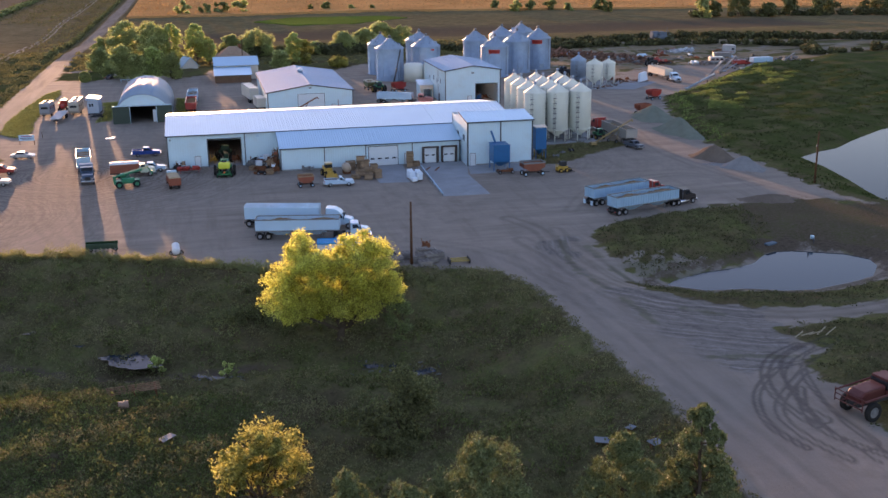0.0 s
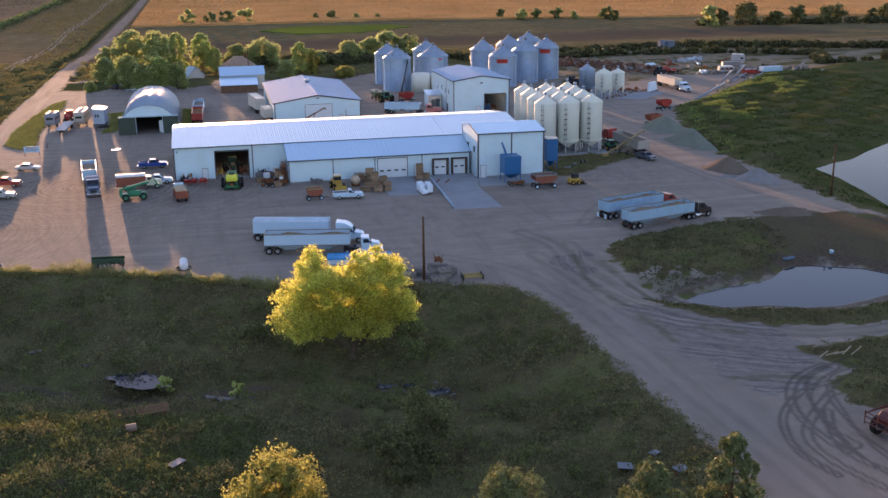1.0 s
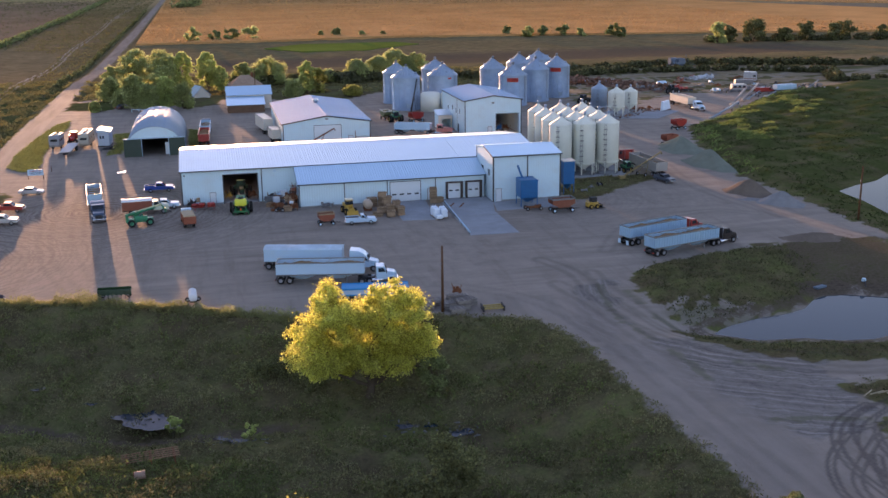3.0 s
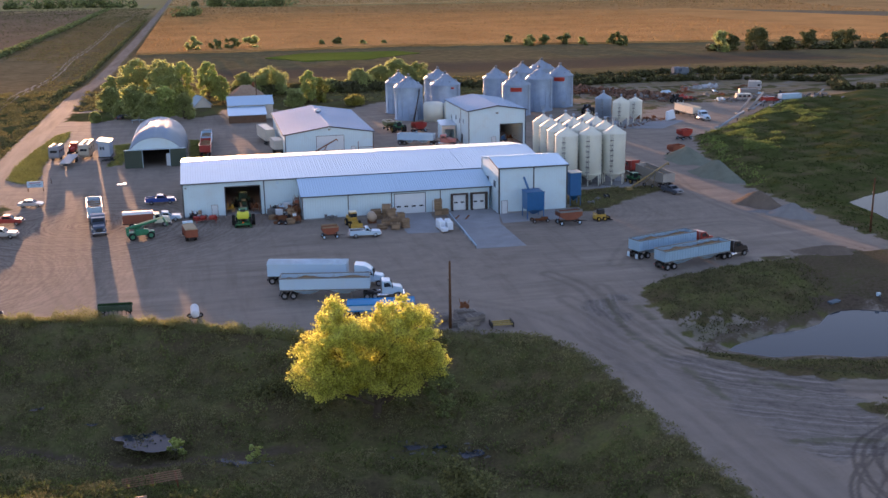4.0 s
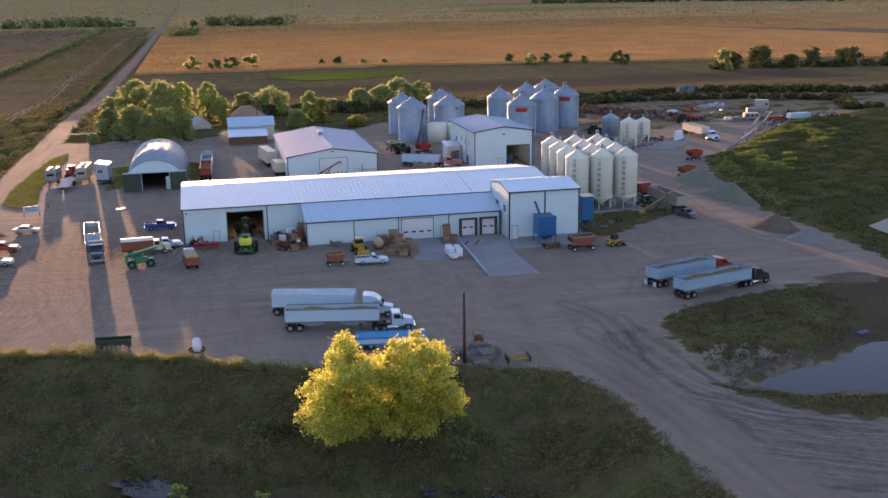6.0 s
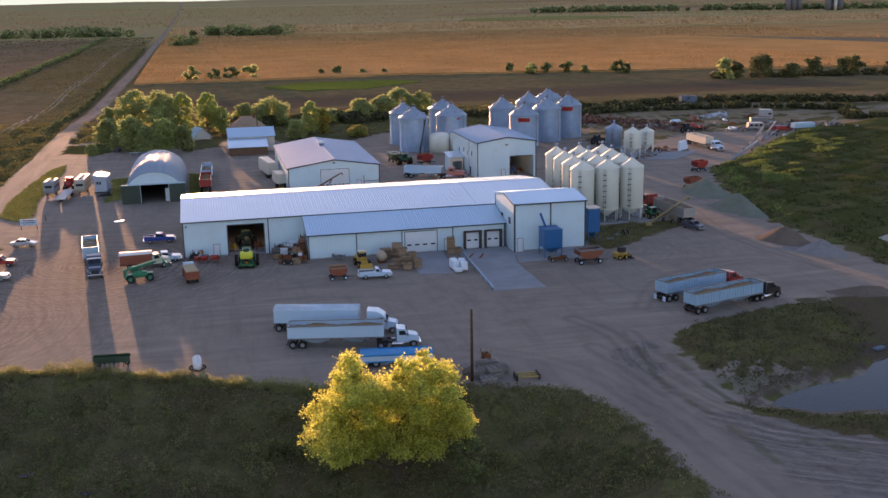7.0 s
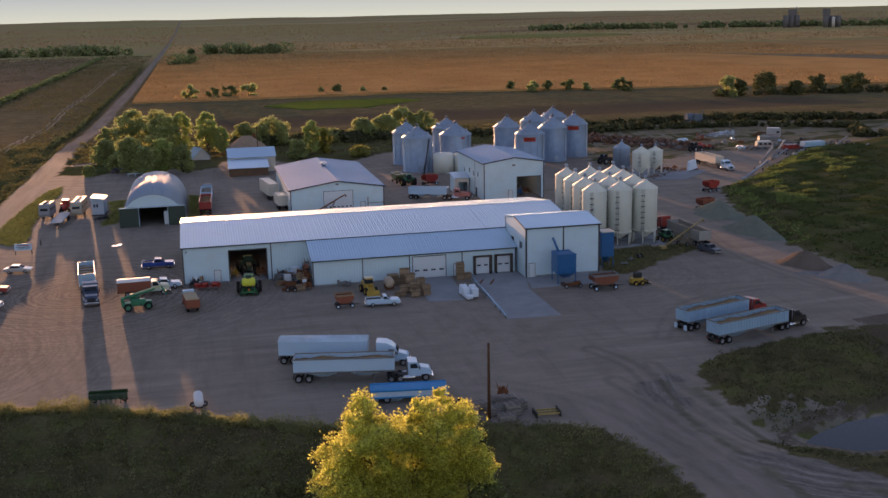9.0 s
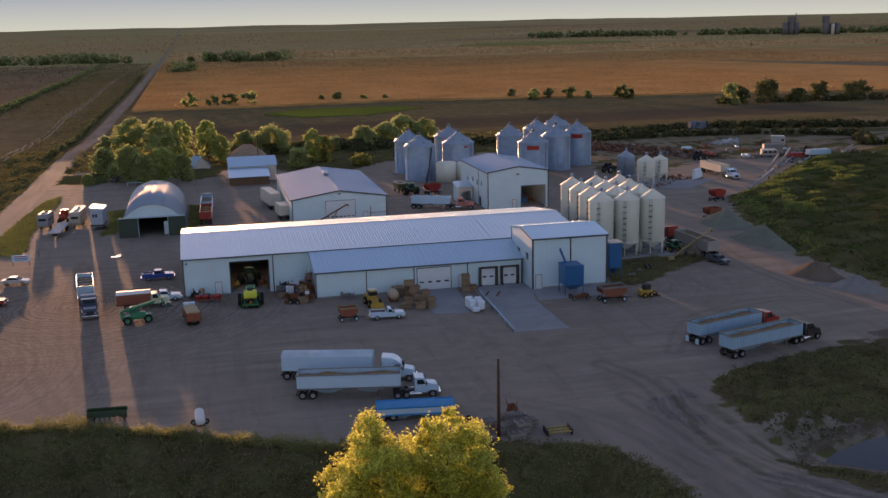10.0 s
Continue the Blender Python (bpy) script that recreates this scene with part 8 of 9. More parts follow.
for x, y, w, d, a, lab in [(38.2, 81.9, 1.3, 1.0, 20, "bright sheet metal lid in the weeds"), (34.2, 84.3, 1.5, 1.0, -15, "pale blue sheet lying in weeds"), (37.3, 85.4, 1.0, 0.7, 40, "pale blue sheet lying in weeds"), (-4.1, 96.1, 1.8, 0.8, 50, "grey sheet lying in the ditch")]:
    o = thing("metal_sheet", pose(x, y, gz(x, y) + 0.45, 4, 3, a), lab, "sheet")
    bx(o, "sheet", material("dull_sheet_metal", (0.14, 0.16, 0.18), 0.6, 0.1), -w / 2, w / 2, -d / 2, d / 2, 0, 0.06, 0.01)
    for sx in (-1, 1):
        bx(o, "prop", RUST, sx * w * 0.35 - 0.08, sx * w * 0.35 + 0.08, -0.1, 0.1, -0.6, 0.0)

# red sprayer at the clay corner
SPRAY_RED = material("dusty_dark_red_paint", (0.085, 0.014, 0.011), 0.6, 0, 0.2, dirt=0.35)
sp = thing("field_sprayer", pose(60.2, 82.4, 0.0, 0, 0, -166) @ Matrix.Scale(1.08, 4), "dark red high-clearance field sprayer", "sprayer")
pr(sp, "hood", SPRAY_RED, [(-0.2, 1.5), (2.6, 1.4), (2.7, 2.1), (2.2, 2.5), (-0.2, 2.7)], -0.8, 0.8, 0.15)
c = bx(sp, "cab", SPRAY_RED, -1.8, -0.25, -0.85, 0.85, 1.6, 3.2, 0.08)
part("cab_glass", box(B(), -1.65, -0.24, -0.87, 0.87, 2.2, 3.0), glass(), c)
bm = box(B(), -4.0, -1.9, -1.1, 1.1, 1.5, 2.9, 0.3)
part("spray_tank", bm, material("pale_blue_poly", (0.3, 0.36, 0.42), 0.5), sp, "pale blue spray tank")
bx(sp, "chassis", CHASSIS, -4.2, 2.7, -0.6, 0.6, 1.15, 1.5)
for s in (-1, 1):
    for x in (-3.0, 1.7):
        add_wheel(sp, x, s * 1.35, 0.85, 0.42, STEEL)
        rod(sp, "axle_leg", SPRAY_RED, (x, s * 1.1, 1.5), (x, s * 1.1, 0.85), 0.12)
    for z in (1.4, 1.9, 2.3):
        rod(sp, "front_rail", SPRAY_RED, (3.3, s * 0.05, z), (3.2, s * 1.5, z), 0.05, 6)
    rod(sp, "rail_post", SPRAY_RED, (3.2, s * 1.5, 1.2), (3.2, s * 1.5, 2.4), 0.05, 6)
    rod(sp, "folded_boom", SPRAY_RED, (3.1, s * 1.6, 2.1), (-4.6, s * 1.6, 2.5), 0.09, 6)
    rod(sp, "rail_brace", SPRAY_RED, (2.6, s * 0.5, 1.5), (3.25, s * 0.6, 1.6), 0.06, 6)
fl = thing("fallen_branch", pose(65.0, 100.2, gz(65, 100.2)), "pale dead branches in the weeds", "branch")
for k in range(5):
    rod(fl, "stick", material("pale_dead_wood", (0.36, 0.31, 0.22), 0.9), (-2.4 + k * 0.9, 0.3 * math.sin(k), 0.25), (-1.2 + k * 0.9, 0.5 * math.cos(k * 2), 0.6 + 0.1 * k), 0.07, 6)
dp = thing("pond_pump", pose(88.6, 139.2, gz(88.6, 139.2)), "small white pump beside the pond", "pump")
bx(dp, "housing", WHITE, -0.25, 0.25, -0.2, 0.2, 0.1, 0.6, 0.06)
rod(dp, "hose", CHASSIS, (0, -0.3, 0.3), (-1.0, -2.4, -0.8), 0.06)
lt = thing("blue_litter", pose(81.8, 139.2, gz(81.8, 139.2), 0, 0, 20), "crumpled blue-grey tarp on the pond bank", "tarp")
part("tarp", box(B(), -1.0, 1.0, -0.4, 0.4, -0.05, 0.3, 0.15), material("blue_grey_tarp", (0.10, 0.14, 0.18), 0.8), lt)

# distance
ev = thing("distant_grain_elevator", pose(1165, 1985, gz(1165, 1985)) @ Matrix.Scale(0.8, 4), "grey concrete grain elevator far off on the plain", "elevator")
for k in range(3):
    rod(ev, "silo", material("far_concrete", (0.17, 0.155, 0.15), 0.9), (-16 + 15 * k, 0, 0), (-16 + 15 * k, 0, 30), 7, 16)
bx(ev, "headhouse", MATS["far_concrete"], -8, 8, -6, 6, 30, 44)
rod(ev, "leg", STEEL, (12, 0, 30), (12, 0, 52), 1.5, 8)
ev = thing("distant_grain_elevator", pose(1225, 1935, gz(1225, 1935)) @ Matrix.Scale(0.85, 4), "grey concrete grain elevator far off on the plain", "elevator")
for k in range(3):
    rod(ev, "silo", MATS["far_concrete"], (-18 + 15 * k, 0, 0), (-18 + 15 * k, 0, 26), 7, 16)
bx(ev, "headhouse", MATS["far_concrete"], -24, -12, -6, 6, 26, 42)
rod(ev, "pale_silo", CREAM, (-8, -14, 0), (-8, -14, 24), 3.5, 12)

# ---- vegetation ----
LEAF_GOLD = material("golden_green_leaves", (0.63, 0.625, 0.13), 0.6, 0, 0.4, 0.25, 2, 0, island=0.55, leaf=0.65)
LEAF_AUTUMN = material("ochre_leaves", (0.38, 0.37, 0.095), 0.6, 0, 0.45, 0.3, 2, 0, island=0.4, leaf=0.62)
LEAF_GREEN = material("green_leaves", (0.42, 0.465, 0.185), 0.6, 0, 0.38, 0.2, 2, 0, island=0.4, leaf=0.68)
# a darker copy of the leaf green, with shade put into the colour
LEAF_SHADE = material("shaded_dull_leaves", (0.20, 0.235, 0.085), 0.7, 0, 0.45, 0.2, 2, 0, island=0.5, leaf=0.45)
LEAF_LIME = material("bright_green_leaves", (0.47, 0.54, 0.19), 0.6, 0, 0.35, 0.2, 2, 0, island=0.4, leaf=0.69)
NEEDLE = material("pine_needles", (0.15, 0.175, 0.062), 0.65, 0, 0.45, 0.4, 2, 0, island=0.35, leaf=0.25)
BARK = material("grey_brown_bark", (0.09, 0.07, 0.05), 0.9, 0, 0.3, 1.5, 14, 0.6)
WEED = material("ravine_weeds", (0.18, 0.168, 0.082), 0.85, 0, 0.45, 0.10, 1.0, 0, island=0.25, leaf=0.25)
WEED_DRY = material("dry_weed_tops", (0.25, 0.255, 0.10), 0.75, 0, 0.3, 0.12, 1.5, 0, island=0.3, leaf=0.55)


def cards(rng, centres, size, flat=0.0, stretch=1.5):
    """Leaf blades at the given centres: bent diamonds of random turn."""
    k = len(centres)
    d = rng.normal(size=(k, 3))
    d[:, 2] *= 1 - flat
    d /= np.linalg.norm(d, axis=1)[:, None]
    e = np.cross(d, rng.normal(size=(k, 3)))
    e /= np.linalg.norm(e, axis=1)[:, None]
    s = (size * rng.uniform(0.6, 1.35, k))[:, None]
    a, b = d * s * stretch / 2, e * s / 2
    return np.stack([centres - a, centres + b, centres + a, centres - b], 1)


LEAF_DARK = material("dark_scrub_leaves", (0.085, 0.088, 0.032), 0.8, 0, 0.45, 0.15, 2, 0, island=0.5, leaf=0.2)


def limb(bm, p, q, r0, r1, rng, bend=0.12, steps=4, n=7):
    p, q = Vector(p), Vector(q)
    prev, pr = p, r0
    for i in range(1, steps + 1):
        t = i / steps
        c = p.lerp(q, t) + Vector(rng.normal(size=3)) * (q - p).length * bend * (t * (1 - t) + 0.02)
        rr = r0 + (r1 - r0) * t
        tube(bm, prev, c, pr, rr, n=n, caps=False)
        prev, pr = c, rr
    return prev


def leafy_tree(name, x, y, tall, wide, leaves, size, mat, label, seed, trunk=0.3, lobes=26, low=0.18, squash=1.0, category="tree", group="", plan=()):
    """Tapered trunk, limbs to each lobe of the crown, and leaves round the lobes with gaps between."""
    rng = np.random.RandomState(seed)
    z0 = float(height(x, y)) - 0.15
    root = thing(name, pose(x, y, z0), label, category, group)
    bm = B()
    fork = Vector((rng.normal() * 0.15, rng.normal() * 0.15, tall * max(low * 0.8, 0.08)))
    limb(bm, (0, 0, 0), fork, trunk * 1.25, trunk * 0.9, rng, 0.05, 3, 9)
    pts = []
    for k in range(lobes):
        a = rng.uniform(0, 2 * math.pi)
        h = rng.uniform(0, 1) ** 0.85
        reach = math.sqrt(max(0.05, 1 - (2 * h - 0.85) ** 2 * 0.75)) * rng.uniform(0.35, 0.92)
        c = Vector((math.cos(a) * wide * reach * 0.78, math.sin(a) * wide * reach * 0.78 * squash, tall * (low + (0.93 - low) * h)))
        lr = wide * rng.uniform(0.2, 0.36) * (1.05 - 0.3 * h) * (0.72 if lobes > 60 else 1.0)
        if k < len(plan):
            c, lr = Vector((plan[k][0], rng.uniform(-0.33 if plan[k][1] > 4.3 else -0.05, 0.3) * wide, plan[k][1])), plan[k][2]
        elif plan:
            o = plan[rng.randint(len(plan))]
            a = rng.uniform(0, 2 * math.pi)
            c = Vector((o[0] + math.cos(a) * o[2] * 0.75, rng.uniform(-0.34, 0.34) * wide, o[1] + math.sin(a) * o[2] * 0.6))
            lr = wide * rng.uniform(0.07, 0.13)
        if k < 16:
            limb(bm, fork * rng.uniform(0.7, 1.0), c, trunk * rng.uniform(0.3, 0.55), trunk * 0.06, rng, 0.25, 4, 5)
        m = int(leaves / lobes)
        twigs = max(7, int(11 * lr))
        d = rng.normal(size=(twigs, 3))
        d /= np.linalg.norm(d, axis=1)[:, None]
        hub = d * (lr * rng.uniform(0.3, 1.12, (twigs, 1)) ** 0.7) * np.array([1, 1, 0.82])
        pick = rng.randint(twigs, size=m)
        p = np.array(c) + hub[pick] + rng.normal(size=(m, 3)) * (min(0.34, lr * 0.2) * rng.uniform(0.6, 1.5, twigs))[pick][:, None] * np.array([1.1, 1.1, 0.8])
        pts.append(p)
    part("trunk", bm, BARK, root, "branching bark-covered trunk")
    pts = np.concatenate(pts)
    pts = pts[pts[:, 2] > tall * low * 0.55]
    quads("crown", cards(rng, pts, size), mat, root, "uneven leafy crown")
    return root


def conifer(name, x, y, tall, wide, needles, size, label, seed, group=""):
    """A bushy pine: whorls of rounded needle clumps on limbs round a straight trunk."""
    rng = np.random.RandomState(seed)
    z0 = float(height(x, y)) - 0.15
    root = thing(name, pose(x, y, z0), label, "pine tree", group)
    bm = B()
    limb(bm, (0, 0, 0), (0, 0, tall * 0.93), 0.26, 0.05, rng, 0.03, 6, 8)
    clumps = []
    for lv in range(8):
        h = 0.14 + 0.115 * lv
        r = wide * (1.08 - h) ** 0.8
        n = max(2, int(9 * (1.1 - h)))
        for k in range(n):
            a = 2 * math.pi * (k + rng.uniform(0, 0.7)) / n + lv
            c = np.array([math.cos(a), math.sin(a), 0]) * r * rng.uniform(0.45, 0.85)
            c[2] = tall * (h + rng.uniform(-0.04, 0.05))
            clumps.append((c, wide * rng.uniform(0.17, 0.3) * (1.15 - 0.45 * h)))
            limb(bm, (0, 0, max(0.3, c[2] - r * 0.25)), c, 0.07, 0.02, rng, 0.1, 2, 4)
    for k in range(3):
        clumps.append((np.array([rng.normal() * 0.25, rng.normal() * 0.25, tall * (0.9 + 0.035 * k)]), wide * (0.17 - 0.03 * k)))
    pts = []
    m = int(needles / len(clumps))
    for c, lr in clumps:
        tufts = rng.normal(size=(26, 3))
        tufts /= np.linalg.norm(tufts, axis=1)[:, None]
        tufts = c + tufts * lr * rng.uniform(0.55, 1.0, (26, 1))
        pick = tufts[rng.randint(26, size=m)]
        pts.append(pick + rng.normal(size=(m, 3)) * lr * 0.13)
    part("trunk", bm, BARK, root, "straight bark-covered trunk")
    quads("crown", cards(rng, np.concatenate(pts), size, -0.6, 2.3), NEEDLE, root, "tufted needle crown")
    return root


leafy_tree("cottonwood_tree", 15.4, 121.3, 12.7, 10.6, 150000, 0.15, LEAF_GOLD, "large golden-green cottonwood lit from behind", 11, 0.42, 120, 0.16, 0.8,
           plan=[(-6.7, 6.6, 2.2), (-5.0, 9.8, 2.1), (-3.6, 10.6, 1.7), (-1.6, 9.2, 2.0), (1.9, 11.0, 2.0), (3.4, 10.6, 2.1), (4.9, 9.0, 2.0), (5.3, 7.0, 1.9), (-7.0, 5.2, 1.7), (0.2, 5.0, 1.9), (2.8, 4.8, 1.7), (0.3, 9.7, 1.9), (-2.5, 9.8, 1.8), (1.0, 3.9, 1.6), (-0.4, 6.2, 2.2), (2.2, 9.4, 1.9), (-4.3, 11.0, 1.4), (-6.3, 8.0, 1.8), (2.6, 11.4, 1.5), (4.6, 5.2, 1.6), (-3.6, 4.6, 1.8), (-5.8, 5.0, 1.4),
                 (-3.8, 7.2, 2.7), (0.0, 7.8, 2.8), (3.0, 7.8, 2.6), (-5.4, 5.6, 2.0), (-2.0, 5.8, 2.3), (1.8, 5.8, 2.3), (5.8, 6.0, 1.5), (-1.2, 4.2, 1.5), (3.6, 6.4, 2.0)])
# still dimmer leaf copy: the shade is in its base colour
LEAF_DUSK = material("shaded_dusky_leaves", (0.15, 0.155, 0.055), 0.8, 0, 0.45, 0.2, 2, 0, island=0.45, leaf=0.3)
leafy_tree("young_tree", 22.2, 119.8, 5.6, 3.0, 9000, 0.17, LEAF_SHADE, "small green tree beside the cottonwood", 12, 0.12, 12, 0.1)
leafy_tree("autumn_tree", 3.9, 83.0, 8.0, 4.0, 34000, 0.155, LEAF_AUTUMN, "ochre autumn tree in the ravine", 13, 0.22, 30, 0.12,
           plan=[(-2.2, 4.9, 1.6), (0.2, 6.3, 1.6), (2.1, 5.3, 1.6), (-1.0, 3.4, 1.9), (1.2, 3.2, 1.9), (-2.9, 3.2, 1.3), (3.0, 3.4, 1.3), (0.3, 4.8, 2.0), (-1.1, 5.7, 1.4)])
leafy_tree("shrub_tree", 16.4, 91.6, 7.4, 5.2, 22000, 0.17, LEAF_DUSK, "green shrub tree in the ravine, coloured as shaded", 14, 0.14, 18, 0.06)
leafy_tree("creek_bush", -5.9, 119.6, 2.8, 1.1, 800, 0.24, LEAF_LIME, "small yellow-green bush by the creek", 15, 0.06, 8, 0.05, category="bush")
leafy_tree("creek_bush", 1.9, 114.8, 2.4, 1.0, 500, 0.22, LEAF_LIME, "small yellow-green bush by the creek", 16, 0.06, 7, 0.05, category="bush")
conifer("pine_tree", 18.4, 68.5, 10.0, 7.4, 56000, 0.1, "bushy pine lit at its edges", 21)
conifer("pine_tree", 34.9, 67.3, 11.4, 4.0, 56000, 0.1, "tall pine beside the dirt road", 22)
conifer("pine_tree", 30.0, 69.0, 9.2, 5.6, 50000, 0.1, "bushy pine lit at its edges", 23)
conifer("pine_tree", 9.2, 68.6, 9.6, 4.2, 36000, 0.1, "bushy pine lit at its edges", 24)
conifer("pine_tree", 13.0, 66.8, 9.0, 4.0, 36000, 0.1, "bushy pine lit at its edges", 25)

# farmstead trees and the tree row behind the yard
FARM = [(-7.0, 386, 14.5, 4.6, LEAF_LIME), (1.2, 384, 14.5, 4.8, LEAF_LIME), (5.6, 380, 10, 3.0, LEAF_LIME), (-13, 380, 15.5, 6, LEAF_GREEN), (-21, 350, 11, 4.8, LEAF_GREEN), (-12, 347, 10.3, 4.2, LEAF_LIME), (-23, 398, 14.6, 7, LEAF_GREEN), (-6.5, 346, 8.5, 3.6, LEAF_GREEN),
        (-16.5, 344, 8.5, 4, LEAF_GREEN), (-30, 372, 8, 4.6, LEAF_GREEN), (-29, 392, 10, 5.5, LEAF_GREEN), (-26, 355, 5, 2.6, LEAF_GREEN), (-32.5, 347, 3.4, 2.0, LEAF_GREEN), (-14, 402, 14.3, 7, LEAF_GREEN),
        (23, 402, 9.6, 8, LEAF_GREEN), (14, 404, 8, 5, LEAF_GREEN), (33.6, 371, 10.8, 4.2, LEAF_LIME), (37.6, 372, 9, 3.0, LEAF_AUTUMN), (28, 362, 6, 4, LEAF_GREEN), (47.5, 361, 3.4, 3.6, LEAF_AUTUMN), (55, 404, 7.5, 6, LEAF_GREEN), (44, 402, 4.6, 5, LEAF_GREEN),
        (64, 410, 8.5, 6, LEAF_GREEN), (72, 420, 9.5, 7, LEAF_GREEN), (80, 418, 8.5, 6, LEAF_GREEN), (37, 394, 4.6, 4.5, LEAF_GREEN)]
for k, (x, y, tall, wide, mat) in enumerate(FARM):
    leafy_tree("farm_tree", x, y, tall, wide * 1.12, int(7000 + 1500 * wide), 0.31, mat, "backlit leafy tree by the farmstead" if y < 385 else "leafy tree in the row behind the yard", 100 + k, 0.22, 76, 0.2 if 0 < x < 8 else 0.06, group="farm trees")


def thicket(name, pts, tall, count, size, mat, label, seed, gap=0.2):
    """A hedge-like row of scrub along a line of places."""
    rng = np.random.RandomState(seed)
    c = []
    for (ax, ay), (bx, by) in zip(pts, pts[1:]):
        d = math.hypot(bx - ax, by - ay)
        for k in range(max(1, int(d / (tall * gap)))):
            t = rng.uniform(0, 1)
            px, py = ax + (bx - ax) * t + rng.normal() * tall * 0.35, ay + (by - ay) * t + rng.normal() * tall * 0.5
            hh = tall * rng.uniform(0.2, 1.0) ** 0.8 * 1.25
            m = int(count)
            q = rng.normal(size=(m, 3))
            q /= np.linalg.norm(q, axis=1)[:, None]
            q *= (rng.uniform(0.3, 1, m) ** 0.5)[:, None] * np.array([hh * 0.75, hh * 0.75, hh * 0.5])
            c.append(q + np.array([px, py, float(height(px, py)) + hh * 0.48]))
    return tagged(quads(name, cards(rng, np.concatenate(c), size), mat), label, "bushes", kind="stuff")


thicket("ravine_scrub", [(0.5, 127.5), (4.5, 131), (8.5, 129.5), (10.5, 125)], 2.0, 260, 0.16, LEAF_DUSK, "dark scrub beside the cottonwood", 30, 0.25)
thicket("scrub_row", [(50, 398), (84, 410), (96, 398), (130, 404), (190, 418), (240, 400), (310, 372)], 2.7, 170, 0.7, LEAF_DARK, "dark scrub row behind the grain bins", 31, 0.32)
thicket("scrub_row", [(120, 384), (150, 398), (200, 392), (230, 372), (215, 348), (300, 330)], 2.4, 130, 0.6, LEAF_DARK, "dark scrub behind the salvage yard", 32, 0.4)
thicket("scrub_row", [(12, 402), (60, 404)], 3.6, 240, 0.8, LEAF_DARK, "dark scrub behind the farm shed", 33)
thicket("distant_trees", [(268, 552), (310, 548), (380, 530), (470, 547)], 3.6, 90, 0.9, LEAF_DARK, "dark undergrowth of a distant tree belt", 34, 0.5)
rng = np.random.RandomState(44)
for k in range(15):
    x = 268 + k * 13.5 + rng.uniform(-4, 4)
    y = 552 - 0.11 * (x - 268) + rng.uniform(-7, 7)
    tall = rng.uniform(6.5, 12.5)
    # light put into colour: first tree in lit leaves, the rest in shaded
    leafy_tree("belt_tree", x, y, tall, tall * rng.uniform(0.5, 0.75), 4200, 0.62, LEAF_GREEN if k == 0 else LEAF_DUSK, "leafy tree at the end of a tree belt, coloured as sunlit" if k == 0 else "tree in a distant belt, coloured as shaded", 400 + k, 0.2, 24, 0.05, group="tree belt")
# lighter leaves than the scrub: distance haze put into the colour
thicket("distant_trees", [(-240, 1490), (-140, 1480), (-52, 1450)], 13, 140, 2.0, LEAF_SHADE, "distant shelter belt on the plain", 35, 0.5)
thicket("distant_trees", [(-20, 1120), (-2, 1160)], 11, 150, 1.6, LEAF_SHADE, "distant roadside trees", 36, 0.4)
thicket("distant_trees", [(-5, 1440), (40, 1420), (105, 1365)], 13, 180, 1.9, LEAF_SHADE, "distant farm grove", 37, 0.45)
thicket("distant_trees", [(700, 2250), (1000, 2150), (1500, 1900)], 12, 60, 4.0, LEAF_SHADE, "tree line near the horizon, coloured as hazy", 38, 0.5)
for k, (x, y, h) in enumerate([(-4, 664, 7), (8, 667, 5.5), (18, 668, 7), (29, 667, 7.5), (72, 676, 3.5), (82, 676, 5), (97, 670, 3), (109, 668, 3), (181, 645, 5), (191, 633, 5.5), (201, 634, 5), (211, 630, 6), (221, 622, 4.5), (237, 614, 6.5), (240, 606, 5)]):
    leafy_tree("field_edge_bush", x, y, h * 1.15, h * 0.8, 1800, 0.85, LEAF_SHADE if k % 3 else LEAF_GREEN, "lone bush on the far field edge", 300 + k, 0.12, 9, 0.05, category="bush", group="field edge bushes")


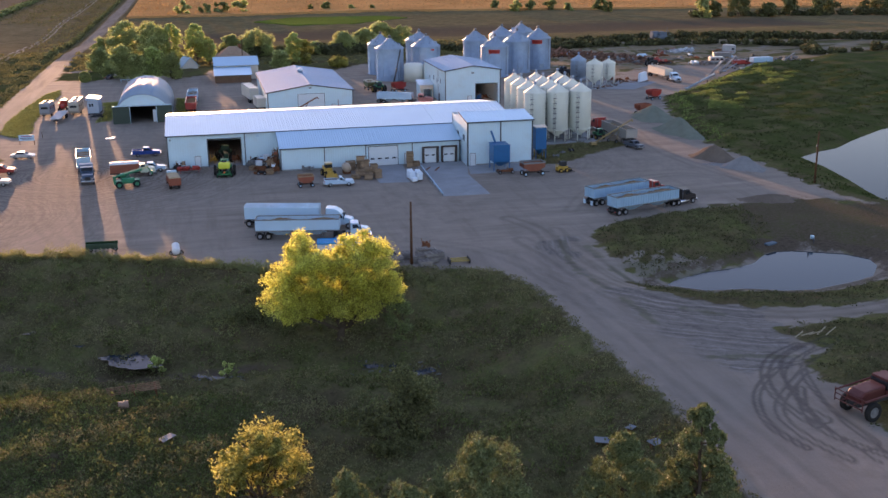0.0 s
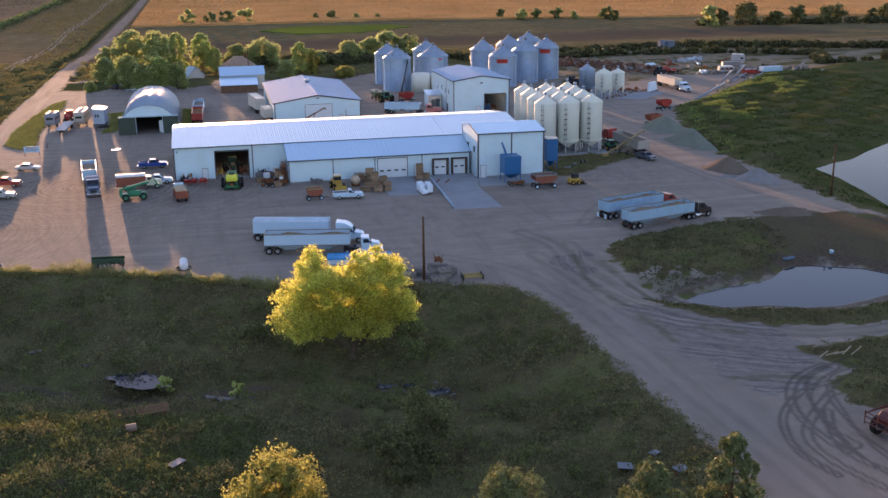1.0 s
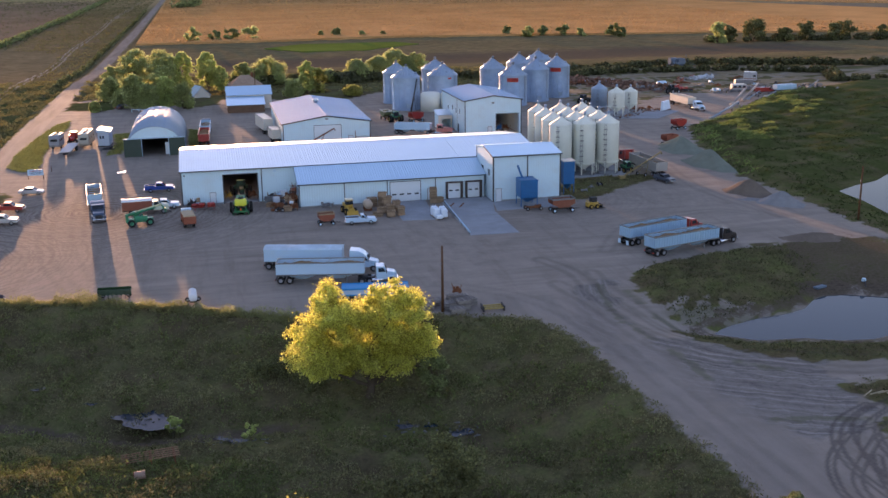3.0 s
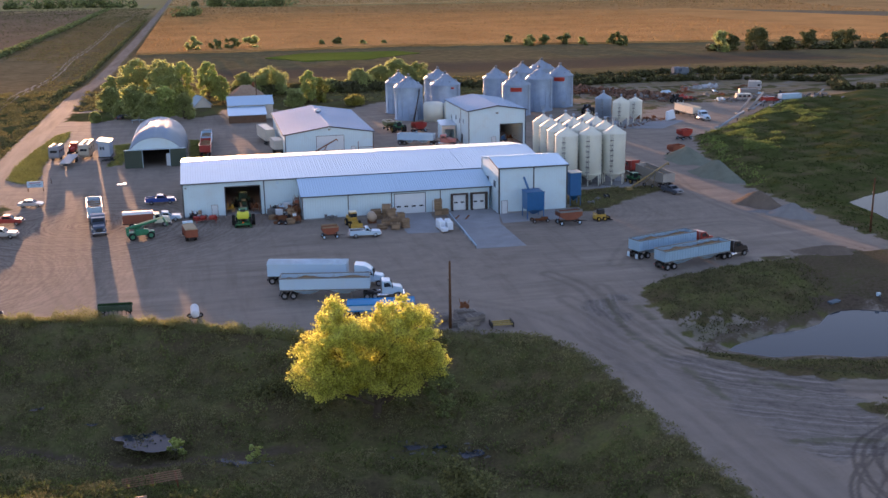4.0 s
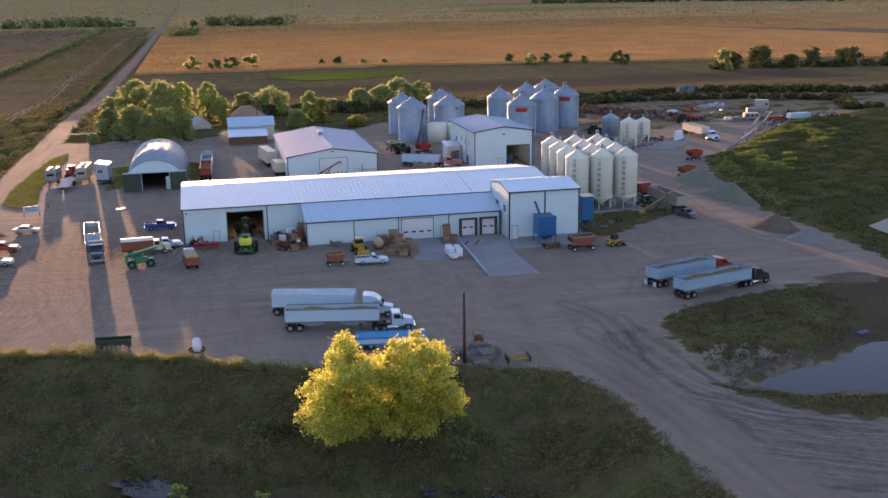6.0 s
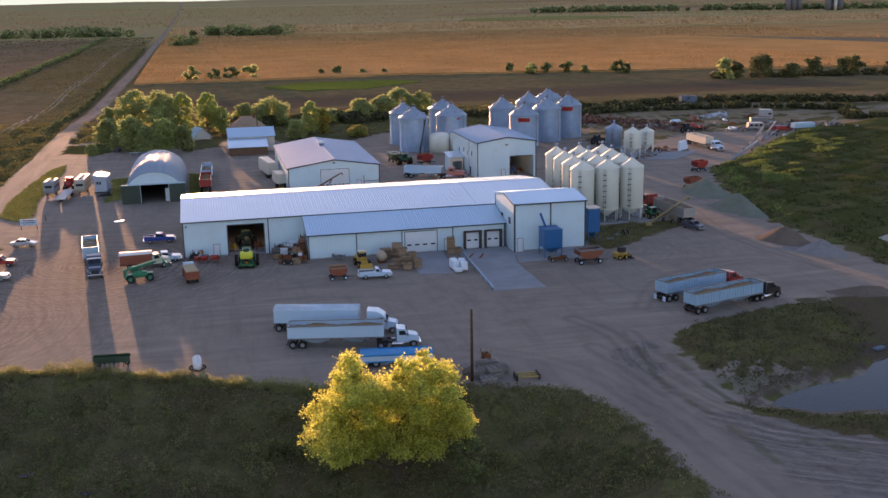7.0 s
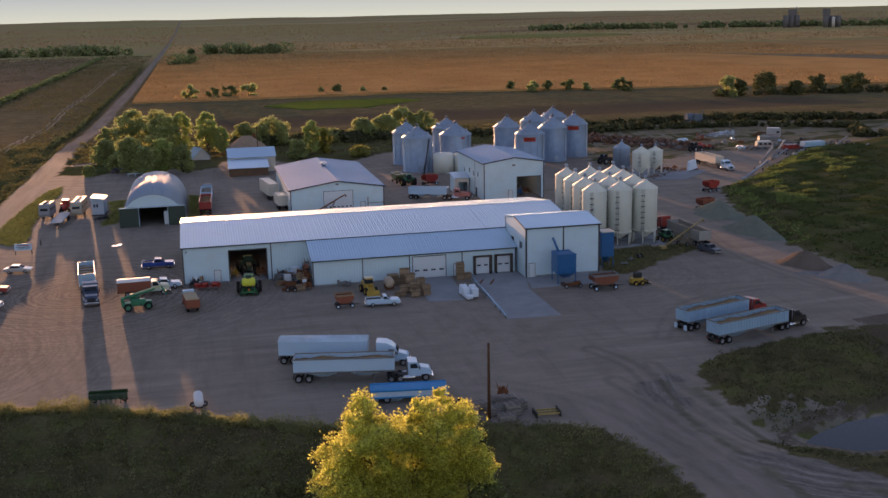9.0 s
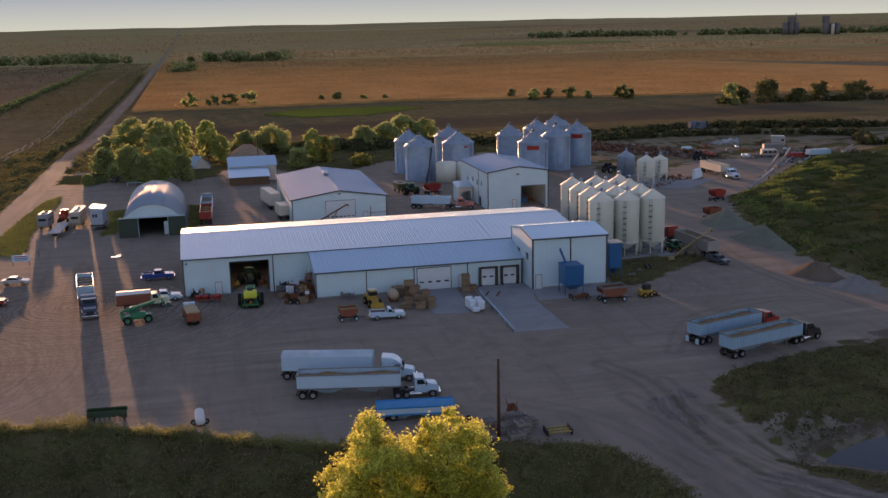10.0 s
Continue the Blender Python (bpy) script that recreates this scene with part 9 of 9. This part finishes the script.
def weeds():
    rng = np.random.RandomState(41)

    def scatter(n, x0, x1, y0, y1, keep):
        p = np.stack([rng.uniform(x0, x1, n), rng.uniform(y0, y1, n)], 1)
        return p[keep(p[:, 0], p[:, 1])]

    def clump(p, blades, reach, tall, size, mat, name, label):
        k = len(p)
        z = height(p[:, 0], p[:, 1])
        c = np.repeat(np.column_stack([p, z]), blades, 0)
        c = c + rng.normal(size=c.shape) * np.array([reach, reach, 0]) + np.column_stack([np.zeros((len(c), 2)), rng.uniform(0, 1, len(c)) * np.repeat(tall, blades)])
        tagged(quads(name, cards(rng, c, size, -0.5, 2.0), mat), label, "weeds", kind="stuff")

    rav = lambda x, y: (inside(RAVINE, x, y) > 1.0) & (waves(x, y, 11, 51) + 0.5 * waves(x, y, 4, 52) > -0.6) & (np.abs(y - creek_y(x)) > 2.0)
    p = scatter(72000, -45, 43, 60, 156, rav)
    rank = step(0.1, 0.9, waves(p[:, 0], p[:, 1], 9, 53) + 0.5 * waves(p[:, 0], p[:, 1], 2.5, 54))
    clump(p, 5, 0.2, rng.uniform(0.05, 0.3, len(p)) + 0.9 * rank, 0.12, WEED, "ravine_weeds", "rank dark green weeds covering the ravine")
    p = scatter(52000, -48, 4, 62, 113, lambda x, y: (inside(RAVINE, x, y) > 1) & (y + 0.35 * (x + 15) < 113 + 3 * waves(x, y, 7, 60)))
    # yellow-green copy of the weeds that paints the sunlit part of the ravine
    clump(p, 4, 0.22, rng.uniform(0.1, 0.5, len(p)), 0.11, material("sun_toned_weeds", (0.12, 0.145, 0.036), 0.8, 0, 0.5, 0.3, 1.5, 0, island=0.4, leaf=0.32), "ravine_weeds", "leafy yellow-green weeds with low sun put into their colour")
    p = scatter(5200, -45, 43, 62, 152, lambda x, y: (inside(RAVINE, x, y) > 2.5) & (waves(x, y, 13, 66) + 0.6 * waves(x, y, 5, 67) > 0.25) & (np.abs(y - creek_y(x)) > 1.2))
    clump(p, 16, 0.42, rng.uniform(0.4, 1.5, len(p)), 0.17, material("tall_dark_weeds", (0.125, 0.138, 0.05), 0.85, 0, 0.5, 0.3, 1.5, 0, island=0.4, leaf=0.25), "tall_weeds", "tall dark weed clumps in the ravine")
    p = scatter(420, 15, 40, 84, 118, lambda x, y: (waves(x, y, 6, 68) > 0.1) & (inside(RAVINE, x, y) > 2))
    clump(p, 14, 0.4, rng.uniform(0.3, 0.8, len(p)), 0.15, MATS["sun_toned_weeds"], "green_weeds", "fresh green weed clumps below the dirt road")
    edge = lambda x, y: np.abs(inside(RAVINE, x, y) - 0.6 + 0.5 * waves(x, y, 5, 55)) < 0.9
    p = scatter(95000, -60, 12, 138, 160, edge)
    clump(p, 6, 0.2, rng.uniform(0.3, 0.8, len(p)) * (1.1 + 1.2 * np.maximum(-0.6, waves(p[:, 0], p[:, 1], 5, 59, 2))), 0.1, WEED_DRY, "bank_grass", "tall seeding grass along the bank edge")
    p = scatter(16000, 12, 44, 60, 140, edge)
    clump(p, 5, 0.25, rng.uniform(0.05, 0.25, len(p)), 0.13, WEED, "bank_grass", "low weeds along the road bank")
    mo = lambda x, y: np.maximum(np.maximum(inside(MOUND, x, y), inside(STRIP, x, y)), inside(CORNER, x, y)) + 1.3 * waves(x, y, 4, 56) > 1.3
    p = scatter(30000, 50, 130, 66, 160, mo)
    p = p[inside(POND, p[:, 0], p[:, 1]) < -0.6]
    clump(p, 4, 0.25, rng.uniform(0.1, 0.45, len(p)), 0.14, material("mound_weeds", (0.105, 0.105, 0.05), 0.9, 0, 0.5, 0.25, 1.5, 0, island=0.3, leaf=0.2), "mound_grass", "rough grass on the clay mound and pond banks")
    p = scatter(500, 61, 92, 78, 106, lambda x, y: (inside(CORNER, x, y) > 0.5) & (waves(x, y, 5, 57) > 0.35))
    clump(p, 12, 0.3, rng.uniform(0.2, 0.7, len(p)), 0.12, WEED, "goldenrod", "yellow weeds beside the track")
    dk = lambda x, y: (inside(DIKE, x, y) > 0.5) & (waves(x, y, 9, 58) > -0.1) & (inside(LAKE, x, y) < -1)
    p = scatter(30000, 98, 200, 140, 330, dk)
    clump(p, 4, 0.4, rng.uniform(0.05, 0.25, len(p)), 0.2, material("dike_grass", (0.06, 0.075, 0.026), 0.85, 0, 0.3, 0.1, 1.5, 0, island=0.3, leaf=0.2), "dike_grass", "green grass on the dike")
    p = scatter(3500, 62, 90, 190, 216, lambda x, y: (inside(PATCH, x, y) > 0.2) & (waves(x, y, 4, 61) > -0.2))
    clump(p, 4, 0.3, rng.uniform(0.05, 0.4, len(p)), 0.15, WEED, "patch_weeds", "low weeds round idle implements by the bins")
    p = scatter(26000, -78, -43, 240, 440, lambda x, y: (np.maximum(inside(VERGE, x, y), inside(NORTH, x, y)) > 0.3) & (waves(x, y, 9, 62) > -0.3) & (np.abs(x - road_x(y)) > 3.6))
    clump(p, 4, 0.4, rng.uniform(0.1, 0.6, len(p)), 0.24, material("roadside_weeds", (0.19, 0.17, 0.06), 0.8, 0, 0.4, 0.08, 1.0, 0, island=0.4, leaf=0.4), "roadside_weeds", "rough weeds along the county road verge")
    p = scatter(22000, -43, 130, 372, 440, lambda x, y: (inside(NORTH, x, y) > 0.5) & (waves(x, y, 14, 63) > 0.0))
    clump(p, 4, 0.5, rng.uniform(0.1, 0.7, len(p)), 0.3, MATS["roadside_weeds"], "meadow_weeds", "rough meadow weeds behind the yard")
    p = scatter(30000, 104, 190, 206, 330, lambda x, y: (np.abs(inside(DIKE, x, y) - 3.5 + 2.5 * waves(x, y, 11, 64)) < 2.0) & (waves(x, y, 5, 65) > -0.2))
    # brighter than the dike grass: sun streaks put into the weed colour
    clump(p, 5, 0.3, rng.uniform(0.2, 0.9, len(p)), 0.16, material("sunlit_dike_weeds", (0.19, 0.255, 0.06), 0.8, 0, 0.4, 0.1, 1.0, 0, island=0.4, leaf=0.45), "dike_weeds", "taller weeds along the dike edge, coloured as sunlit")
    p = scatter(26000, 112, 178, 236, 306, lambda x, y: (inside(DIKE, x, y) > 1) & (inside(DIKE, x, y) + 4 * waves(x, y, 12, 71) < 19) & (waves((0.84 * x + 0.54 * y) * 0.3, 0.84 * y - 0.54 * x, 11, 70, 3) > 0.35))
    # lime tone on the crests stands in for low sun catching them
    clump(p, 5, 0.3, rng.uniform(0.1, 0.5, len(p)), 0.18, material("sunlit_crest_grass", (0.15, 0.195, 0.05), 0.75, 0, 0.4, 0.1, 1.0, 0, island=0.4, leaf=0.5), "dike_weeds", "lime-green grass on the dike crests, coloured as sunlit")
    isl = lambda x, y: np.maximum(np.maximum(inside(ISLAND, x, y), inside(SIDE_A, x, y)), inside(SIDE_B, x, y)) > 0.2
    p = scatter(80000, -50, 3, 248, 340, isl)
    # grass colour raised to carry the sunlight on this strip
    clump(p, 5, 0.3, rng.uniform(0.05, 0.28, len(p)), 0.12, material("verge_grass", (0.26, 0.27, 0.075), 0.75, 0, 0.4, 0.1, 1.5, 0, island=0.4, leaf=0.5), "verge_grass", "rough grass between yard and road with sunlight put into its colour")


weeds()

# ---- far fields ----


def field(name, pts, tall, rgb, label, seed):
    """A crop standing a little above the plain, with a ragged top."""
    bm = B()
    lo = [bm.verts.new((x, y, float(height(x, y)) - 0.5)) for x, y in pts]
    hi = [bm.verts.new((x, y, float(height(x, y)) + tall)) for x, y in pts]
    k = len(pts)
    bm.faces.new(hi)
    for i in range(k):
        bm.faces.new((lo[i], lo[(i + 1) % k], hi[(i + 1) % k], hi[i]))
    bmesh.ops.recalc_face_normals(bm, faces=bm.faces[:])
    m = material("crop_" + name + str(seed), rgb, 0.95, 0, 0.32, 0.02, 0.9, 1.0, 1.6)
    tagged(part(name, bm, m), label, "field", kind="structure")


# field colours lifted beyond the crops' own tone to stand in for haze
field("corn_field", [(-36, 652), (15, 646), (114, 652), (180, 638), (299, 614), (420, 580), (640, 530), (800, 650), (560, 800), (480, 1044), (249, 1070), (32, 1172), (-36, 1180)], 1.2, (0.50, 0.27, 0.10), "ripe tan corn field in low sun", 1)
field("pasture_strip", [(33, 600), (55, 622), (107, 616), (118, 600), (81, 568), (50, 572)], 0.3, (0.13, 0.16, 0.03), "bright green pasture strip", 2)
field("stubble_field", [(-36, 1200), (35, 1195), (255, 1095), (485, 1065), (620, 900), (900, 740), (1300, 1000), (800, 1300), (420, 1330), (120, 1345), (-36, 1400)], 0.5, (0.44, 0.255, 0.105), "ripe bean field on the plain", 3)
field("corn_field", [(120, 1400), (450, 1370), (880, 1350), (1400, 1120), (1900, 1500), (1500, 1750), (900, 1700), (300, 1750), (-30, 1800), (-36, 1490)], 1.4, (0.50, 0.33, 0.15), "far corn field on the plain", 4)
field("pivot_circle", [(590 + 150 * math.cos(a), 1800 + 110 * math.sin(a)) for a in [i * math.pi / 16 for i in range(32)]], 2.0, (0.26, 0.24, 0.08), "green irrigated circle on the plain", 5)
field("hay_field", [(-30, 1830), (300, 1780), (400, 1960), (520, 2300), (-30, 2300)], 0.5, (0.38, 0.29, 0.14), "pale hay field far off", 6)
field("ploughed_field", [(-116, 640), (-109, 1000), (-108, 1420), (-420, 1420), (-420, 640)], 0.2, (0.24, 0.165, 0.10), "brown field beyond a hedge line", 7)
thicket("ditch_weeds", [(-52.6, 420), (-51.6, 560), (-50, 780), (-49, 1100)], 1.1, 26, 0.7, LEAF_DUSK, "dark weeds along the road ditch", 40, 0.5)
ft = thing("field_track", pose(0, 0, 0), "pale two-wheel track across the pasture", "track", kind="structure")
for side in (-1.1, 1.1):
    ys = np.arange(335, 1130, 5.0)
    bm = B()
    rows_ = [[bm.verts.new((float(track_x(y)) + side + o, float(y), float(height(track_x(y) + side, y)) + 0.2)) for o in (-0.42, 0.42)] for y in ys]
    for a, b in zip(rows_, rows_[1:]):
        faces_of(bm, (a[0], a[1], b[1], b[0]), True)
    part("wheel_track", bm, material("pale_track_dust", (0.36, 0.30, 0.225), 0.95, 0, 0.2, 0.1, 2.0), ft)
thicket("hedge_row", [(-112, 650), (-107, 990), (-106, 1400)], 2.6, 60, 1.1, LEAF_SHADE, "dark hedge line across the western fields", 39, 0.55)


def crop_plants(name, x0, x1, y0, y1, poly, count, size, tall, mat, label, seed):
    """Ragged standing stalks and dry leaves over a field, lit through by the low sun."""
    rng = np.random.RandomState(seed)
    p = np.stack([rng.uniform(x0, x1, count), rng.uniform(y0, y1, count)], 1)
    p = p[(inside(poly, p[:, 0], p[:, 1]) > 0.5) & (waves(p[:, 0], p[:, 1], 60, seed + 1) > -0.75)]
    z = height(p[:, 0], p[:, 1]) + tall * rng.uniform(0.55, 1.05, len(p))
    tagged(quads(name, cards(rng, np.column_stack([p, z]), size, -0.8, 1.6), mat), label, "crop", kind="stuff")


DRY_CORN = material("dry_corn_leaves", (0.40, 0.245, 0.105), 0.85, 0, 0.2, 0.01, 0.3, 0, island=0.2, leaf=0.36)
crop_plants("corn_plants", -36, 420, 585, 1180, [(-36, 652), (15, 646), (114, 652), (180, 638), (299, 614), (420, 580), (480, 1044), (249, 1070), (32, 1172), (-36, 1180)], 72000, 0.72, 1.35, DRY_CORN, "dry standing corn plants in low sun", 81)
crop_plants("bean_plants", -36, 700, 880, 1400, [(-36, 1200), (35, 1195), (255, 1095), (485, 1065), (620, 900), (700, 1300), (420, 1330), (120, 1345), (-36, 1400)], 18000, 1.5, 0.8, DRY_CORN, "ripe bean plants on the plain", 83)
crop_plants("corn_plants", -36, 1300, 1180, 1800, [(120, 1400), (450, 1370), (880, 1350), (1300, 1180), (1300, 1720), (900, 1700), (300, 1750), (-30, 1800), (-36, 1490)], 18000, 2.0, 1.5, DRY_CORN, "far dry corn plants on the plain", 85)
DRY_GRASS = material("dry_pasture_grass", (0.15, 0.135, 0.06), 0.9, 0, 0.3, 0.02, 0.3, 0, island=0.2, leaf=0.3)
crop_plants("pasture_grass", -112, -50, 440, 1420, [(-66, 440), (-50, 440), (-48, 1420), (-104, 1420), (-106, 1000), (-112, 650), (-72, 600)], 20000, 0.6, 0.35, DRY_GRASS, "rough dry pasture between road and hedge", 87)
crop_plants("brown_stalks", -420, -108, 640, 1420, [(-116, 640), (-109, 1000), (-108, 1420), (-420, 1420), (-420, 640)], 16000, 0.9, 0.4, DRY_GRASS, "dry stalks on the brown field", 89)
crop_plants("far_stalks", -500, 2000, 1800, 3400, [(-500, 1800), (2000, 1800), (2000, 3400), (-500, 3400)], 20000, 2.0, 1.0, DRY_CORN, "ripe crops far out on the plain", 91)
